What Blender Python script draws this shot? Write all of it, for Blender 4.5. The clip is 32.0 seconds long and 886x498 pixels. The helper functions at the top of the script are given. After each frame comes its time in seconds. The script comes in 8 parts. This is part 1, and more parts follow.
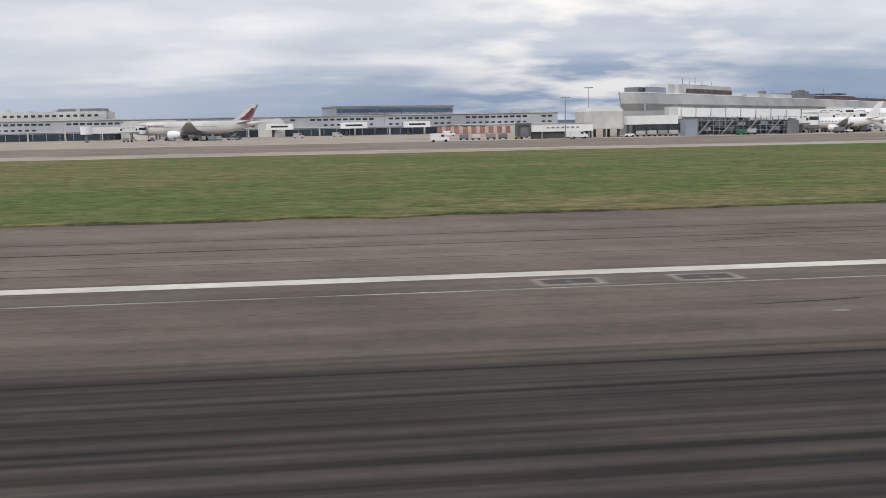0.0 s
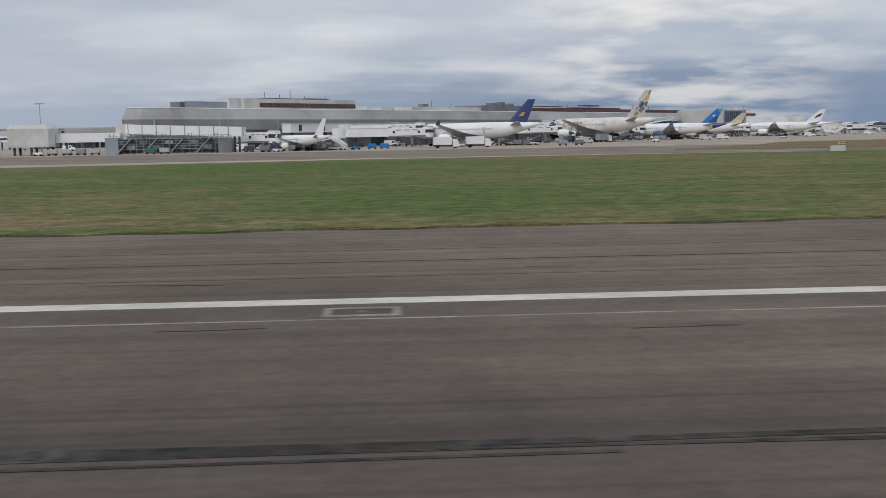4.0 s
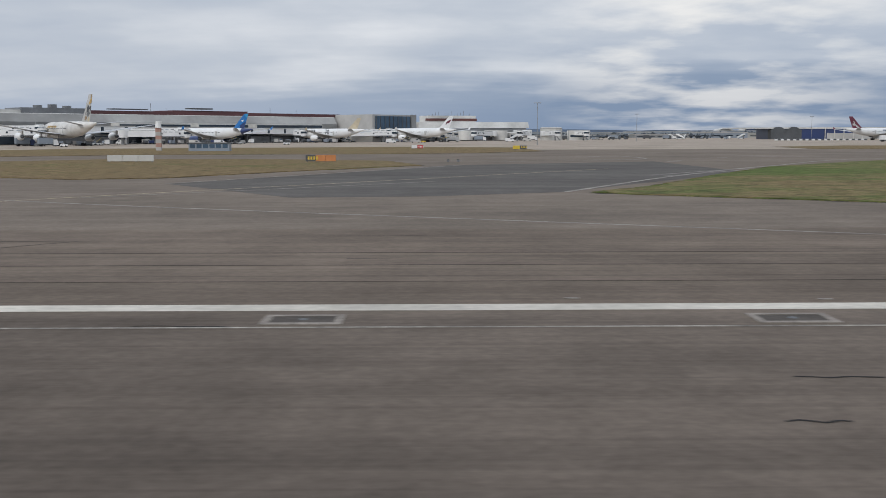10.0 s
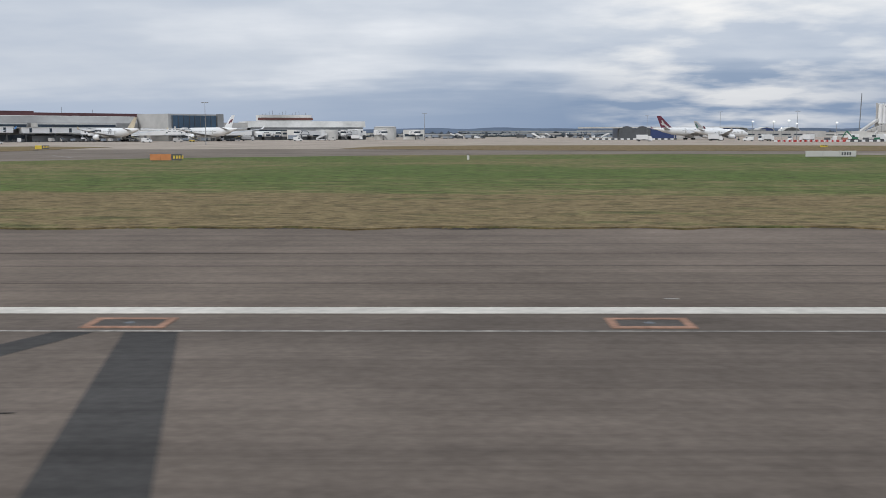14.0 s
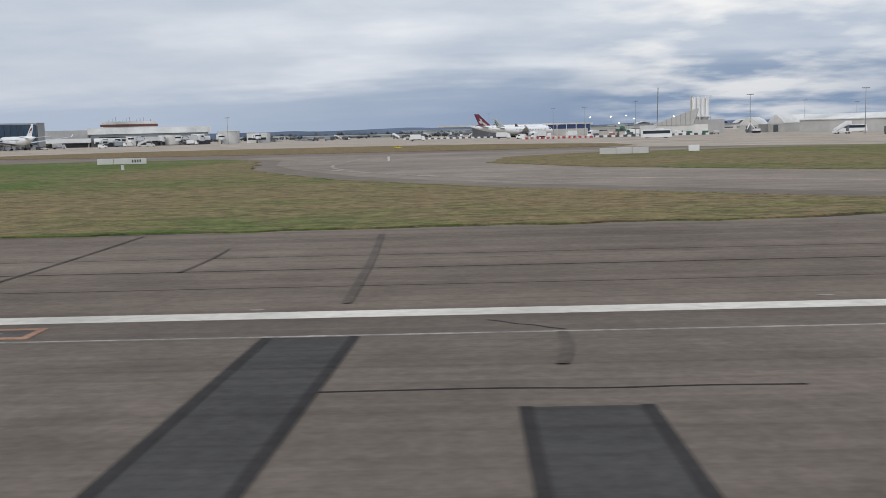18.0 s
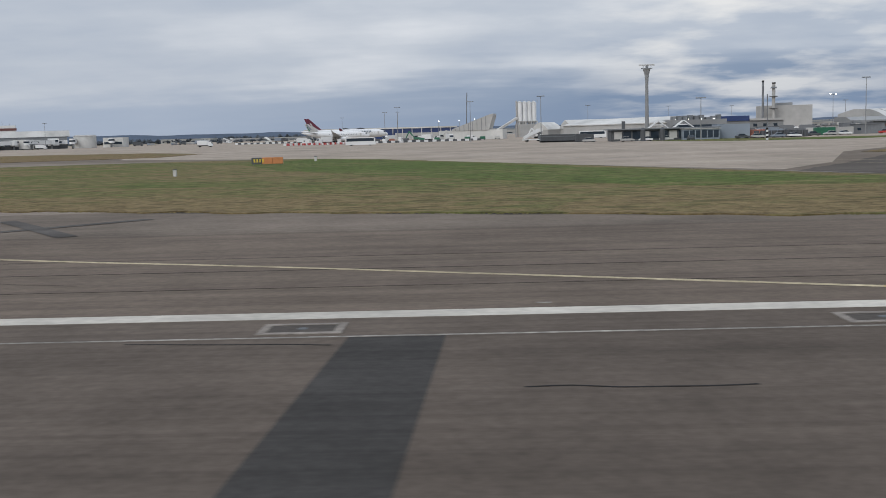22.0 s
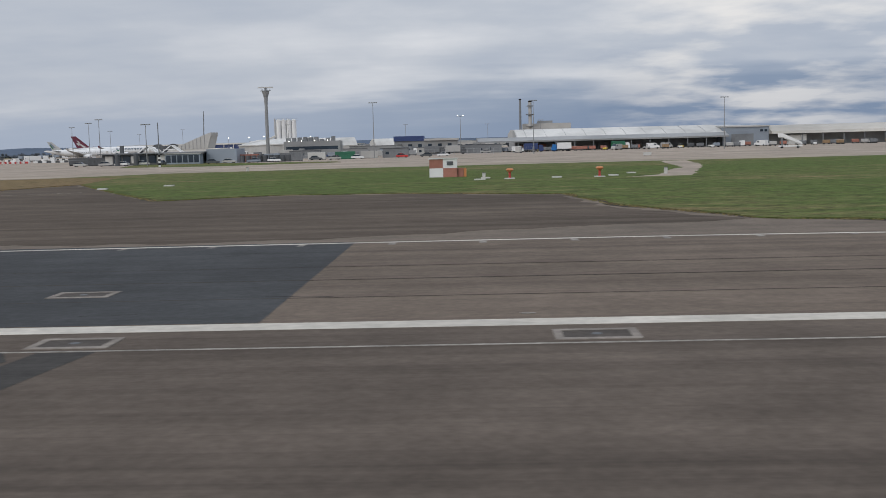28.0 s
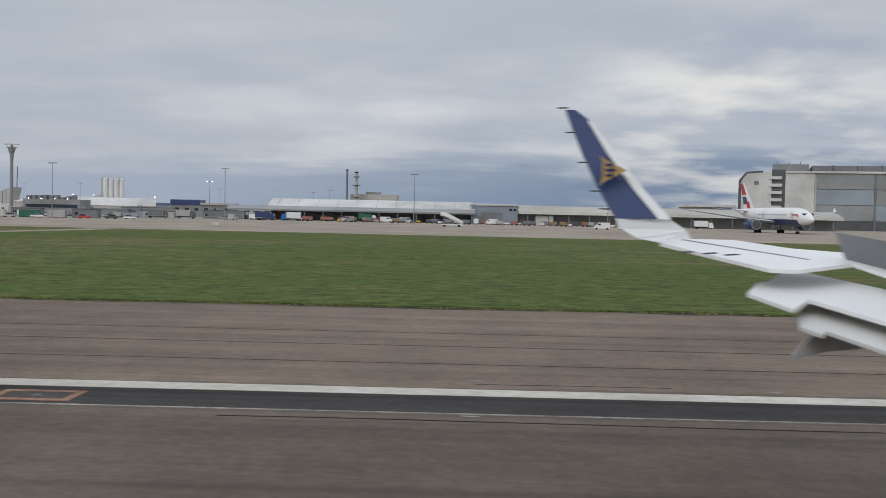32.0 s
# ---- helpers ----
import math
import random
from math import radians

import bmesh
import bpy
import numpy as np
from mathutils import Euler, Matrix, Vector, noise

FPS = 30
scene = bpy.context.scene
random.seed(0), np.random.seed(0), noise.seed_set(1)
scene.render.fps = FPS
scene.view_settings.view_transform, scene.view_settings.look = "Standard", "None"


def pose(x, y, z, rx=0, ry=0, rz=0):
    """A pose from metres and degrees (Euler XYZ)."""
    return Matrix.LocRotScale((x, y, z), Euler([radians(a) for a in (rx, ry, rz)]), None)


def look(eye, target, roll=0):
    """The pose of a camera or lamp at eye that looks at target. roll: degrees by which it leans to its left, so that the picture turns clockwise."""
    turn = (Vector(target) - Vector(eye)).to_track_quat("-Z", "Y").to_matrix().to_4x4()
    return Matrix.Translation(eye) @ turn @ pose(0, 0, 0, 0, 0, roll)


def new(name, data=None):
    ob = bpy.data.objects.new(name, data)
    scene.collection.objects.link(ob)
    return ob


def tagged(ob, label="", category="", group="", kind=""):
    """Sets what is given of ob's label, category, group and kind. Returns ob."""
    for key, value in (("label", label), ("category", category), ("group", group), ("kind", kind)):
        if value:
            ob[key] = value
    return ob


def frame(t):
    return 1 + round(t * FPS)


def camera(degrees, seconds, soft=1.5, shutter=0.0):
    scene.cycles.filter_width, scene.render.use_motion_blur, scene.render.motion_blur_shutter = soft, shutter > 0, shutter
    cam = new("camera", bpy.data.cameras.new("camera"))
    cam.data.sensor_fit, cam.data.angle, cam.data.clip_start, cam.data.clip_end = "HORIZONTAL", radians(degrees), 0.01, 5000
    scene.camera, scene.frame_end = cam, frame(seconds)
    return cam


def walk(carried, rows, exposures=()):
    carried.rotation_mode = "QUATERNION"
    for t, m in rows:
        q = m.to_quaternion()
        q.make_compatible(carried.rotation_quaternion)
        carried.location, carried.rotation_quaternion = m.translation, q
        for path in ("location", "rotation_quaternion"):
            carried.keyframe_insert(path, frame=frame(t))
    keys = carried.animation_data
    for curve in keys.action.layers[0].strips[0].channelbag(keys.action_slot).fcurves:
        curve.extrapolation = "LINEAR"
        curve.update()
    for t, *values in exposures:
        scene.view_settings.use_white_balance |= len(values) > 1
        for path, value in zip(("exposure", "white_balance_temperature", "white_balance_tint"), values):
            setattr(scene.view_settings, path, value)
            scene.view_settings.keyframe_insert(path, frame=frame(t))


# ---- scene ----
# The whole place is drawn at K of its size; plan numbers below are metres at full size.
K = 0.70
cam = camera(46.63, 32.0, soft=0.7, shutter=0.1)
EXPOSURES = [(0, 0.36, 6500, 11), (1.0, 0.42, 6450, 11), (2.0, 0.08, 6450, 11), (3.2, 0.0, 6350, 11), (6, 0.14, 6250, 10), (8.5, 0.2, 6250, 10), (10, 0.12, 6250, 10), (11, 0.24, 6250, 10), (12, 0.06, 6250, 10), (13.2, 0.26, 6250, 10), (19, 0.24, 6250, 10), (21, 0.26, 6250, 10), (22, 0.06, 6200, 10), (24, 0.02, 6200, 10), (27.5, 0.0, 6300, 11), (29, 0.06, 6300, 11), (30, -0.08, 6300, 11), (31, -0.10, 6300, 10), (32, -0.05, 6300, 10)]
PATH = [
    (0.0, pose(-34.343, -2.979, 3.026, 83.226, 1.077, -6.763)),
    (0.5, pose(-14.981, -2.711, 3.026, 82.779, 0.349, -6.548)),
    (1.0, pose(4.104, -2.446, 3.026, 82.653, -0.660, -5.322)),
    (1.5, pose(22.902, -2.202, 3.026, 82.422, -1.282, -3.670)),
    (2.0, pose(41.359, -1.980, 3.026, 82.671, -1.148, -2.842)),
    (2.5, pose(59.463, -1.783, 3.026, 83.136, -0.284, -2.592)),
    (3.0, pose(77.192, -1.601, 3.026, 83.139, 2.312, -2.826)),
    (3.5, pose(94.485, -1.437, 3.026, 83.488, 1.116, -2.572)),
    (5.5, pose(159.050, -1.167, 3.026, 83.788, 1.240, -1.945)),
    (6.0, pose(174.105, -1.096, 3.026, 83.736, 1.536, -1.757)),
    (6.5, pose(188.901, -1.021, 3.026, 83.937, 1.526, -1.474)),
    (7.0, pose(203.720, -0.943, 3.026, 83.723, 1.422, -1.459)),
    (7.5, pose(218.404, -0.863, 3.026, 83.803, 0.874, -1.171)),
    (8.0, pose(232.702, -0.783, 3.026, 83.857, 0.510, -0.752)),
    (8.5, pose(246.632, -0.698, 3.026, 83.824, 0.418, -0.628)),
    (9.0, pose(260.304, -0.614, 3.026, 83.742, 0.315, -0.483)),
    (9.5, pose(273.842, -0.536, 3.026, 83.797, 0.332, -0.483)),
    (10.0, pose(287.261, -0.457, 3.026, 83.673, 0.164, -0.284)),
    (10.5, pose(300.425, -0.371, 3.026, 83.677, 0.056, -0.118)),
    (11.0, pose(313.277, -0.284, 3.026, 83.768, -0.053, -0.070)),
    (11.5, pose(325.933, -0.203, 3.026, 83.758, -0.148, 0.084)),
    (12.0, pose(338.573, -0.130, 3.026, 83.689, -0.113, 0.082)),
    (12.5, pose(351.208, -0.074, 3.026, 83.739, -0.099, 0.397)),
    (13.0, pose(363.747, -0.034, 3.026, 83.561, 0.059, 0.331)),
    (13.5, pose(376.058, -0.015, 3.026, 83.665, 0.021, 0.746)),
    (14.0, pose(388.035, -0.007, 3.026, 83.609, 0.131, 0.834)),
    (14.5, pose(399.654, -0.000, 3.026, 83.635, 0.260, 0.855)),
    (16.5, pose(443.064, 0.056, 3.026, 83.695, 0.576, 0.910)),
    (17.0, pose(453.682, 0.120, 3.026, 83.717, 1.168, 0.784)),
    (17.5, pose(464.302, 0.192, 3.026, 83.611, 1.379, 0.919)),
    (18.0, pose(474.978, 0.263, 3.026, 83.542, 1.456, 1.015)),
    (18.5, pose(485.736, 0.325, 3.026, 83.553, 1.470, 1.076)),
    (19.0, pose(496.571, 0.372, 3.026, 83.570, 1.423, 1.190)),
    (19.5, pose(507.437, 0.399, 3.026, 83.524, 1.498, 1.337)),
    (20.0, pose(518.232, 0.412, 3.026, 83.509, 1.433, 1.397)),
    (20.5, pose(528.917, 0.415, 3.026, 83.497, 1.407, 1.529)),
    (21.0, pose(539.533, 0.405, 3.026, 83.609, 1.446, 1.572)),
    (21.5, pose(550.107, 0.381, 3.026, 83.588, 1.457, 1.660)),
    (22.0, pose(560.648, 0.343, 3.026, 83.545, 1.558, 1.649)),
    (22.5, pose(571.094, 0.294, 3.026, 83.608, 1.545, 1.758)),
    (23.0, pose(581.385, 0.239, 3.026, 83.690, 1.696, 1.699)),
    (23.5, pose(591.438, 0.183, 3.026, 83.745, 1.659, 1.800)),
    (24.0, pose(601.309, 0.131, 3.026, 83.742, 1.945, 1.855)),
    (24.5, pose(611.126, 0.088, 3.026, 83.824, 2.023, 1.769)),
    (25.0, pose(620.966, 0.057, 3.026, 83.915, 2.259, 1.935)),
    (25.5, pose(630.811, 0.040, 3.026, 83.974, 2.331, 1.930)),
    (27.5, pose(669.462, 0.259, 3.026, 84.057, 2.332, 2.226)),
    (28.0, pose(678.497, 0.298, 3.026, 84.165, 1.494, 2.266)),
    (28.5, pose(687.364, 0.331, 3.026, 84.141, 0.415, 2.425)),
    (29.0, pose(696.472, 0.352, 3.026, 84.623, -0.619, 2.219)),
    (29.5, pose(705.710, 0.351, 3.026, 85.929, -0.352, 1.885)),
    (30.0, pose(714.919, 0.332, 3.026, 86.942, -1.353, 1.253)),
    (30.5, pose(724.038, 0.296, 3.026, 87.508, -1.311, 1.067)),
    (31.0, pose(733.069, 0.248, 3.026, 87.795, -1.285, 1.084)),
    (31.5, pose(742.009, 0.194, 3.026, 87.944, -1.386, 1.028)),
    (32.0, pose(750.848, 0.137, 3.026, 88.034, -1.229, 1.092)),
]
walk(cam, PATH, exposures=EXPOSURES)

# ---- sky and sun ----
world = bpy.data.worlds.new("overcast_sky")
scene.world = world
world.use_nodes = True


def nodes_of(owner):
    tree = owner.node_tree
    tree.nodes.clear()

    def add(kind, **values):
        node = tree.nodes.new(kind)
        for key, value in values.items():
            if key in ("noise_dimensions", "operation", "blend_type", "data_type", "sky_type", "feature", "distance"):
                if key == "noise_dimensions":
                    node.noise_dimensions = value
                elif key == "operation":
                    node.operation = value
                elif key == "blend_type":
                    node.blend_type = value
                elif key == "data_type":
                    node.data_type = value
                elif key == "sky_type":
                    node.sky_type = value
                elif key == "feature":
                    node.feature = value
            else:
                node.inputs[key.replace("_", " ")].default_value = value
        return node

    def link(a, b):
        tree.links.new(a, b)

    def ramp(source, stops):
        node = tree.nodes.new("ShaderNodeValToRGB")
        while len(node.color_ramp.elements) < len(stops):
            node.color_ramp.elements.new(0.5)
        for e, (p, c) in zip(node.color_ramp.elements, stops):
            e.position = p
            e.color = (c, c, c, 1) if isinstance(c, (int, float)) else (*c, 1)
        link(source, node.inputs[0])
        return node.outputs[0]

    def mix(fac, a, b, how="MIX"):
        node = tree.nodes.new("ShaderNodeMix")
        node.data_type = "RGBA"
        node.blend_type = how
        for socket, value in ((node.inputs[0], fac), (node.inputs[6], a), (node.inputs[7], b)):
            if isinstance(value, bpy.types.NodeSocket):
                link(value, socket)
            elif isinstance(value, (int, float)):
                socket.default_value = value
            else:
                socket.default_value = (*value, 1)
        return node.outputs[2]

    def calc(op, a, b=0.0, c=0.0):
        node = tree.nodes.new("ShaderNodeMath")
        node.operation = op
        for socket, value in zip(node.inputs, (a, b, c)):
            if isinstance(value, bpy.types.NodeSocket):
                link(value, socket)
            else:
                socket.default_value = value
        return node.outputs[0]

    return add, link, ramp, mix, calc


SUN_HEIGHT, SUN_TURN = radians(32), radians(212)
add, link, ramp, mix, calc = nodes_of(world)
sky = add("ShaderNodeTexSky")
sky.sky_type, sky.sun_disc, sky.sun_elevation, sky.sun_rotation = "NISHITA", False, SUN_HEIGHT, SUN_TURN
sky.dust_density = 3.0
way = add("ShaderNodeTexCoord").outputs["Generated"]
split = add("ShaderNodeSeparateXYZ")
link(way, split.inputs[0])
east, up = split.outputs[0], calc("MAXIMUM", split.outputs[2], 0.0)
# the cloud deck as a flat layer seen from below: it closes up towards the horizon
deck = add("ShaderNodeCombineXYZ")
far = calc("ADD", up, 0.15)
link(calc("DIVIDE", east, far), deck.inputs[0])
link(calc("DIVIDE", split.outputs[1], far), deck.inputs[1])


def layer(scale, shift, roughness, distortion, stretch=1.0):
    lay = add("ShaderNodeMapping", Scale=(1.0, stretch, 1.0), Location=shift)
    link(deck.outputs[0], lay.inputs[0])
    n = add("ShaderNodeTexNoise", Scale=scale, Detail=9.0, Roughness=roughness, Distortion=distortion)
    link(lay.outputs[0], n.inputs["Vector"])
    return n.outputs[0]


banks = layer(0.55, (3.1, 1.7, 0.0), 0.48, 0.0)
puffs = layer(1.75, (0.4, 5.2, 2.0), 0.50, 0.0)
streaks = layer(0.95, (7.0, 2.0, 4.0), 0.52, 0.0, 2.6)
both = calc("ADD", calc("ADD", calc("MULTIPLY", banks, 0.38), calc("MULTIPLY", puffs, 0.38)), calc("MULTIPLY", streaks, 0.24))
# brighter halfway up on the sunward side, plainer overhead
sunward = ramp(calc("ADD", calc("MULTIPLY", east, 1.0), 0.5), [(0.20, 0.0), (0.62, 1.0)])
lift = calc("MULTIPLY", ramp(up, [(0.045, 0.0), (0.085, 1.0), (0.125, 0.85), (0.17, 0.25)]), calc("ADD", calc("MULTIPLY", sunward, 0.050), -0.004))
both = calc("ADD", both, lift)
cloud = ramp(both, [(0.38, (0.385, 0.435, 0.515)), (0.46, (0.455, 0.495, 0.56)), (0.53, (0.53, 0.56, 0.605)), (0.60, (0.64, 0.655, 0.68)), (0.70, (0.81, 0.805, 0.80))])
edge = calc("ADD", up, calc("ADD", calc("MULTIPLY", calc("SUBTRACT", puffs, 0.5), 0.035), calc("MULTIPLY", calc("SUBTRACT", streaks, 0.5), 0.05)))
low = ramp(calc("SUBTRACT", edge, calc("MULTIPLY", sunward, 0.022)), [(0.0, 1.0), (0.022, 0.85), (0.050, 0.0)])
plain = calc("ADD", calc("MULTIPLY", calc("SUBTRACT", 1.0, sunward), 0.28), 0.14)
cloud = mix(plain, cloud, (0.485, 0.515, 0.565))
haze = mix(sunward, (0.375, 0.43, 0.52), (0.195, 0.262, 0.375))
cloud = mix(calc("MULTIPLY", low, 0.93), cloud, haze)
toward = add("ShaderNodeVectorMath", operation="DOT_PRODUCT")
link(way, toward.inputs[0])
toward.inputs[1].default_value = (math.sin(radians(15)) * 0.996, math.cos(radians(15)) * 0.996, 0.085)
thin = calc("MULTIPLY", ramp(toward.outputs["Value"], [(0.985, 0.0), (0.9995, 1.0)]), ramp(puffs, [(0.46, 0.0), (0.62, 1.0)]))
cloud = mix(calc("MULTIPLY", thin, 0.6), cloud, (0.97, 0.915, 0.83))
cloud = mix(calc("MULTIPLY", ramp(up, [(0.125, 0.0), (0.20, 1.0)]), 0.6), cloud, (0.50, 0.53, 0.57))
veiled = mix(0.94, mix(1.0, sky.outputs[0], (0.08, 0.08, 0.08), "MULTIPLY"), cloud)
zenith = calc("ADD", 1.0, calc("MULTIPLY", ramp(up, [(0.30, 0.0), (0.75, 1.0)]), 0.75))
background = add("ShaderNodeBackground")
link(veiled, background.inputs[0])
link(zenith, background.inputs[1])
out = add("ShaderNodeOutputWorld")
link(background.outputs[0], out.inputs[0])

sun = new("sun", bpy.data.lights.new("sun", "SUN"))
sun.data.energy, sun.data.angle, sun.data.color = 1.0, radians(30), (1.0, 0.95, 0.88)
sun.matrix_world = look((math.sin(SUN_TURN) * 50, math.cos(SUN_TURN) * 50, math.tan(SUN_HEIGHT) * 50), (0, 0, 0))


# ---- materials ----
def paint(name, colour, rough=0.55, metal=0.0, grain=0.06, scale=3.0, bump=0.0, stain=0.12, stretch=(1, 1, 1), coat=0.0):
    """A surface with fine grain and larger, softer stains."""
    m = bpy.data.materials.new(name)
    m.use_nodes = True
    add, link, ramp, mix, calc = nodes_of(m)
    bsdf = add("ShaderNodeBsdfPrincipled", Roughness=rough, Metallic=metal)
    bsdf.inputs["Coat Weight"].default_value = coat
    bsdf.inputs["Specular IOR Level"].default_value = 0.12 if rough > 0.65 else 0.5
    place = add("ShaderNodeMapping", Scale=stretch)
    link(add("ShaderNodeTexCoord").outputs["Object"], place.inputs[0])
    fine = add("ShaderNodeTexNoise", Scale=scale, Detail=4.0, Roughness=0.6)
    wide = add("ShaderNodeTexNoise", Scale=scale * 0.09, Detail=3.0, Roughness=0.6)
    link(place.outputs[0], fine.inputs["Vector"])
    link(place.outputs[0], wide.inputs["Vector"])
    dark = tuple(c * (1 - 2.2 * stain) for c in colour)
    light = tuple(min(c * (1 + stain), 0.9) for c in colour)
    base = mix(ramp(wide.outputs[0], [(0.32, 0.0), (0.66, 1.0)]), dark, light)
    shade = ramp(fine.outputs[0], [(0.3, 1 - 2 * grain), (0.7, 1.0)])
    link(mix(1.0, base, shade, "MULTIPLY"), bsdf.inputs["Base Color"])
    if bump:
        b = add("ShaderNodeBump", Strength=bump, Distance=0.05)
        link(fine.outputs[0], b.inputs["Height"])
        link(b.outputs[0], bsdf.inputs["Normal"])
    link(bsdf.outputs[0], add("ShaderNodeOutputMaterial").inputs[0])
    return m


def lamp_glow(name, colour, power):
    m = bpy.data.materials.new(name)
    m.use_nodes = True
    add, link, ramp, mix, calc = nodes_of(m)
    e = add("ShaderNodeEmission", Strength=power)
    e.inputs[0].default_value = (*colour, 1)
    link(e.outputs[0], add("ShaderNodeOutputMaterial").inputs[0])
    return m


def tarmac(name, colour, streak=0.3, rubber=False, joints=0.0):
    """Worn paving: fine aggregate, soft patches, streaks along the way of travel, and tyre rubber in the touchdown zone."""
    m = bpy.data.materials.new(name)
    m.use_nodes = True
    add, link, ramp, mix, calc = nodes_of(m)
    bsdf = add("ShaderNodeBsdfPrincipled", Roughness=0.82)
    bsdf.inputs["Specular IOR Level"].default_value = 0.06
    spot = add("ShaderNodeTexCoord").outputs["Object"]
    wide = add("ShaderNodeTexNoise", Scale=0.07, Detail=6.0, Roughness=0.62)
    fine = add("ShaderNodeTexNoise", Scale=5.0, Detail=5.0, Roughness=0.7)
    long1 = add("ShaderNodeMapping", Scale=(0.012, 0.75, 1))
    long2 = add("ShaderNodeMapping", Scale=(0.03, 3.2, 1))
    for n in (wide, fine):
        link(spot, n.inputs["Vector"])
    link(spot, long1.inputs[0])
    link(spot, long2.inputs[0])
    band = add("ShaderNodeTexNoise", Scale=1.0, Detail=4.0, Roughness=0.65)
    line = add("ShaderNodeTexNoise", Scale=1.0, Detail=3.0, Roughness=0.6)
    link(long1.outputs[0], band.inputs["Vector"])
    link(long2.outputs[0], line.inputs["Vector"])
    base = mix(ramp(wide.outputs[0], [(0.3, 0.0), (0.7, 1.0)]), tuple(c * 0.74 for c in colour), tuple(c * 1.2 for c in colour))
    base = mix(1.0, base, ramp(band.outputs[0], [(0.3, 1 - streak), (0.62, 1.06)]), "MULTIPLY")
    base = mix(1.0, base, ramp(line.outputs[0], [(0.30, 1 - 0.7 * streak), (0.5, 1.0)]), "MULTIPLY")
    base = mix(1.0, base, ramp(fine.outputs[0], [(0.3, 0.82), (0.7, 1.13)]), "MULTIPLY")
    grit = add("ShaderNodeTexNoise", Scale=0.55, Detail=6.0, Roughness=0.72)
    link(spot, grit.inputs["Vector"])
    base = mix(1.0, base, ramp(grit.outputs[0], [(0.32, 0.82), (0.68, 1.12)]), "MULTIPLY")
    if rubber:
        xyz = add("ShaderNodeSeparateXYZ")
        link(spot, xyz.inputs[0])
        wander = calc("MULTIPLY", calc("SUBTRACT", band.outputs[0], 0.5), 0.08)
        across = ramp(calc("ADD", calc("MULTIPLY", xyz.outputs[1], 1 / (20 * K)), wander), [(0.69, 1.0), (0.755, 0.0)])
        along = ramp(calc("ADD", calc("MULTIPLY", xyz.outputs[0], 1 / (500 * K)), 0.2), [(0.26, 1.0), (0.30, 0.46), (0.47, 0.48), (0.56, 0.2), (0.66, 0.08)])
        much = calc("MULTIPLY", calc("MULTIPLY", across, along), ramp(line.outputs[0], [(0.34, 1.0), (0.66, 0.55)]))
        base = mix(calc("MULTIPLY", much, 0.93), base, (0.013, 0.013, 0.014))
        older = ramp(calc("ADD", calc("MULTIPLY", xyz.outputs[0], 1 / (2000 * K)), calc("MULTIPLY", wander, 0.05)), [(0.385, 1.0), (0.412, 0.80), (0.485, 0.80), (0.499, 1.0)])
        base = mix(1.0, base, older, "MULTIPLY")
    link(base, bsdf.inputs["Base Color"])
    b = add("ShaderNodeBump", Strength=0.25, Distance=0.02)
    link(fine.outputs[0], b.inputs["Height"])
    link(b.outputs[0], bsdf.inputs["Normal"])
    link(bsdf.outputs[0], add("ShaderNodeOutputMaterial").inputs[0])
    return m


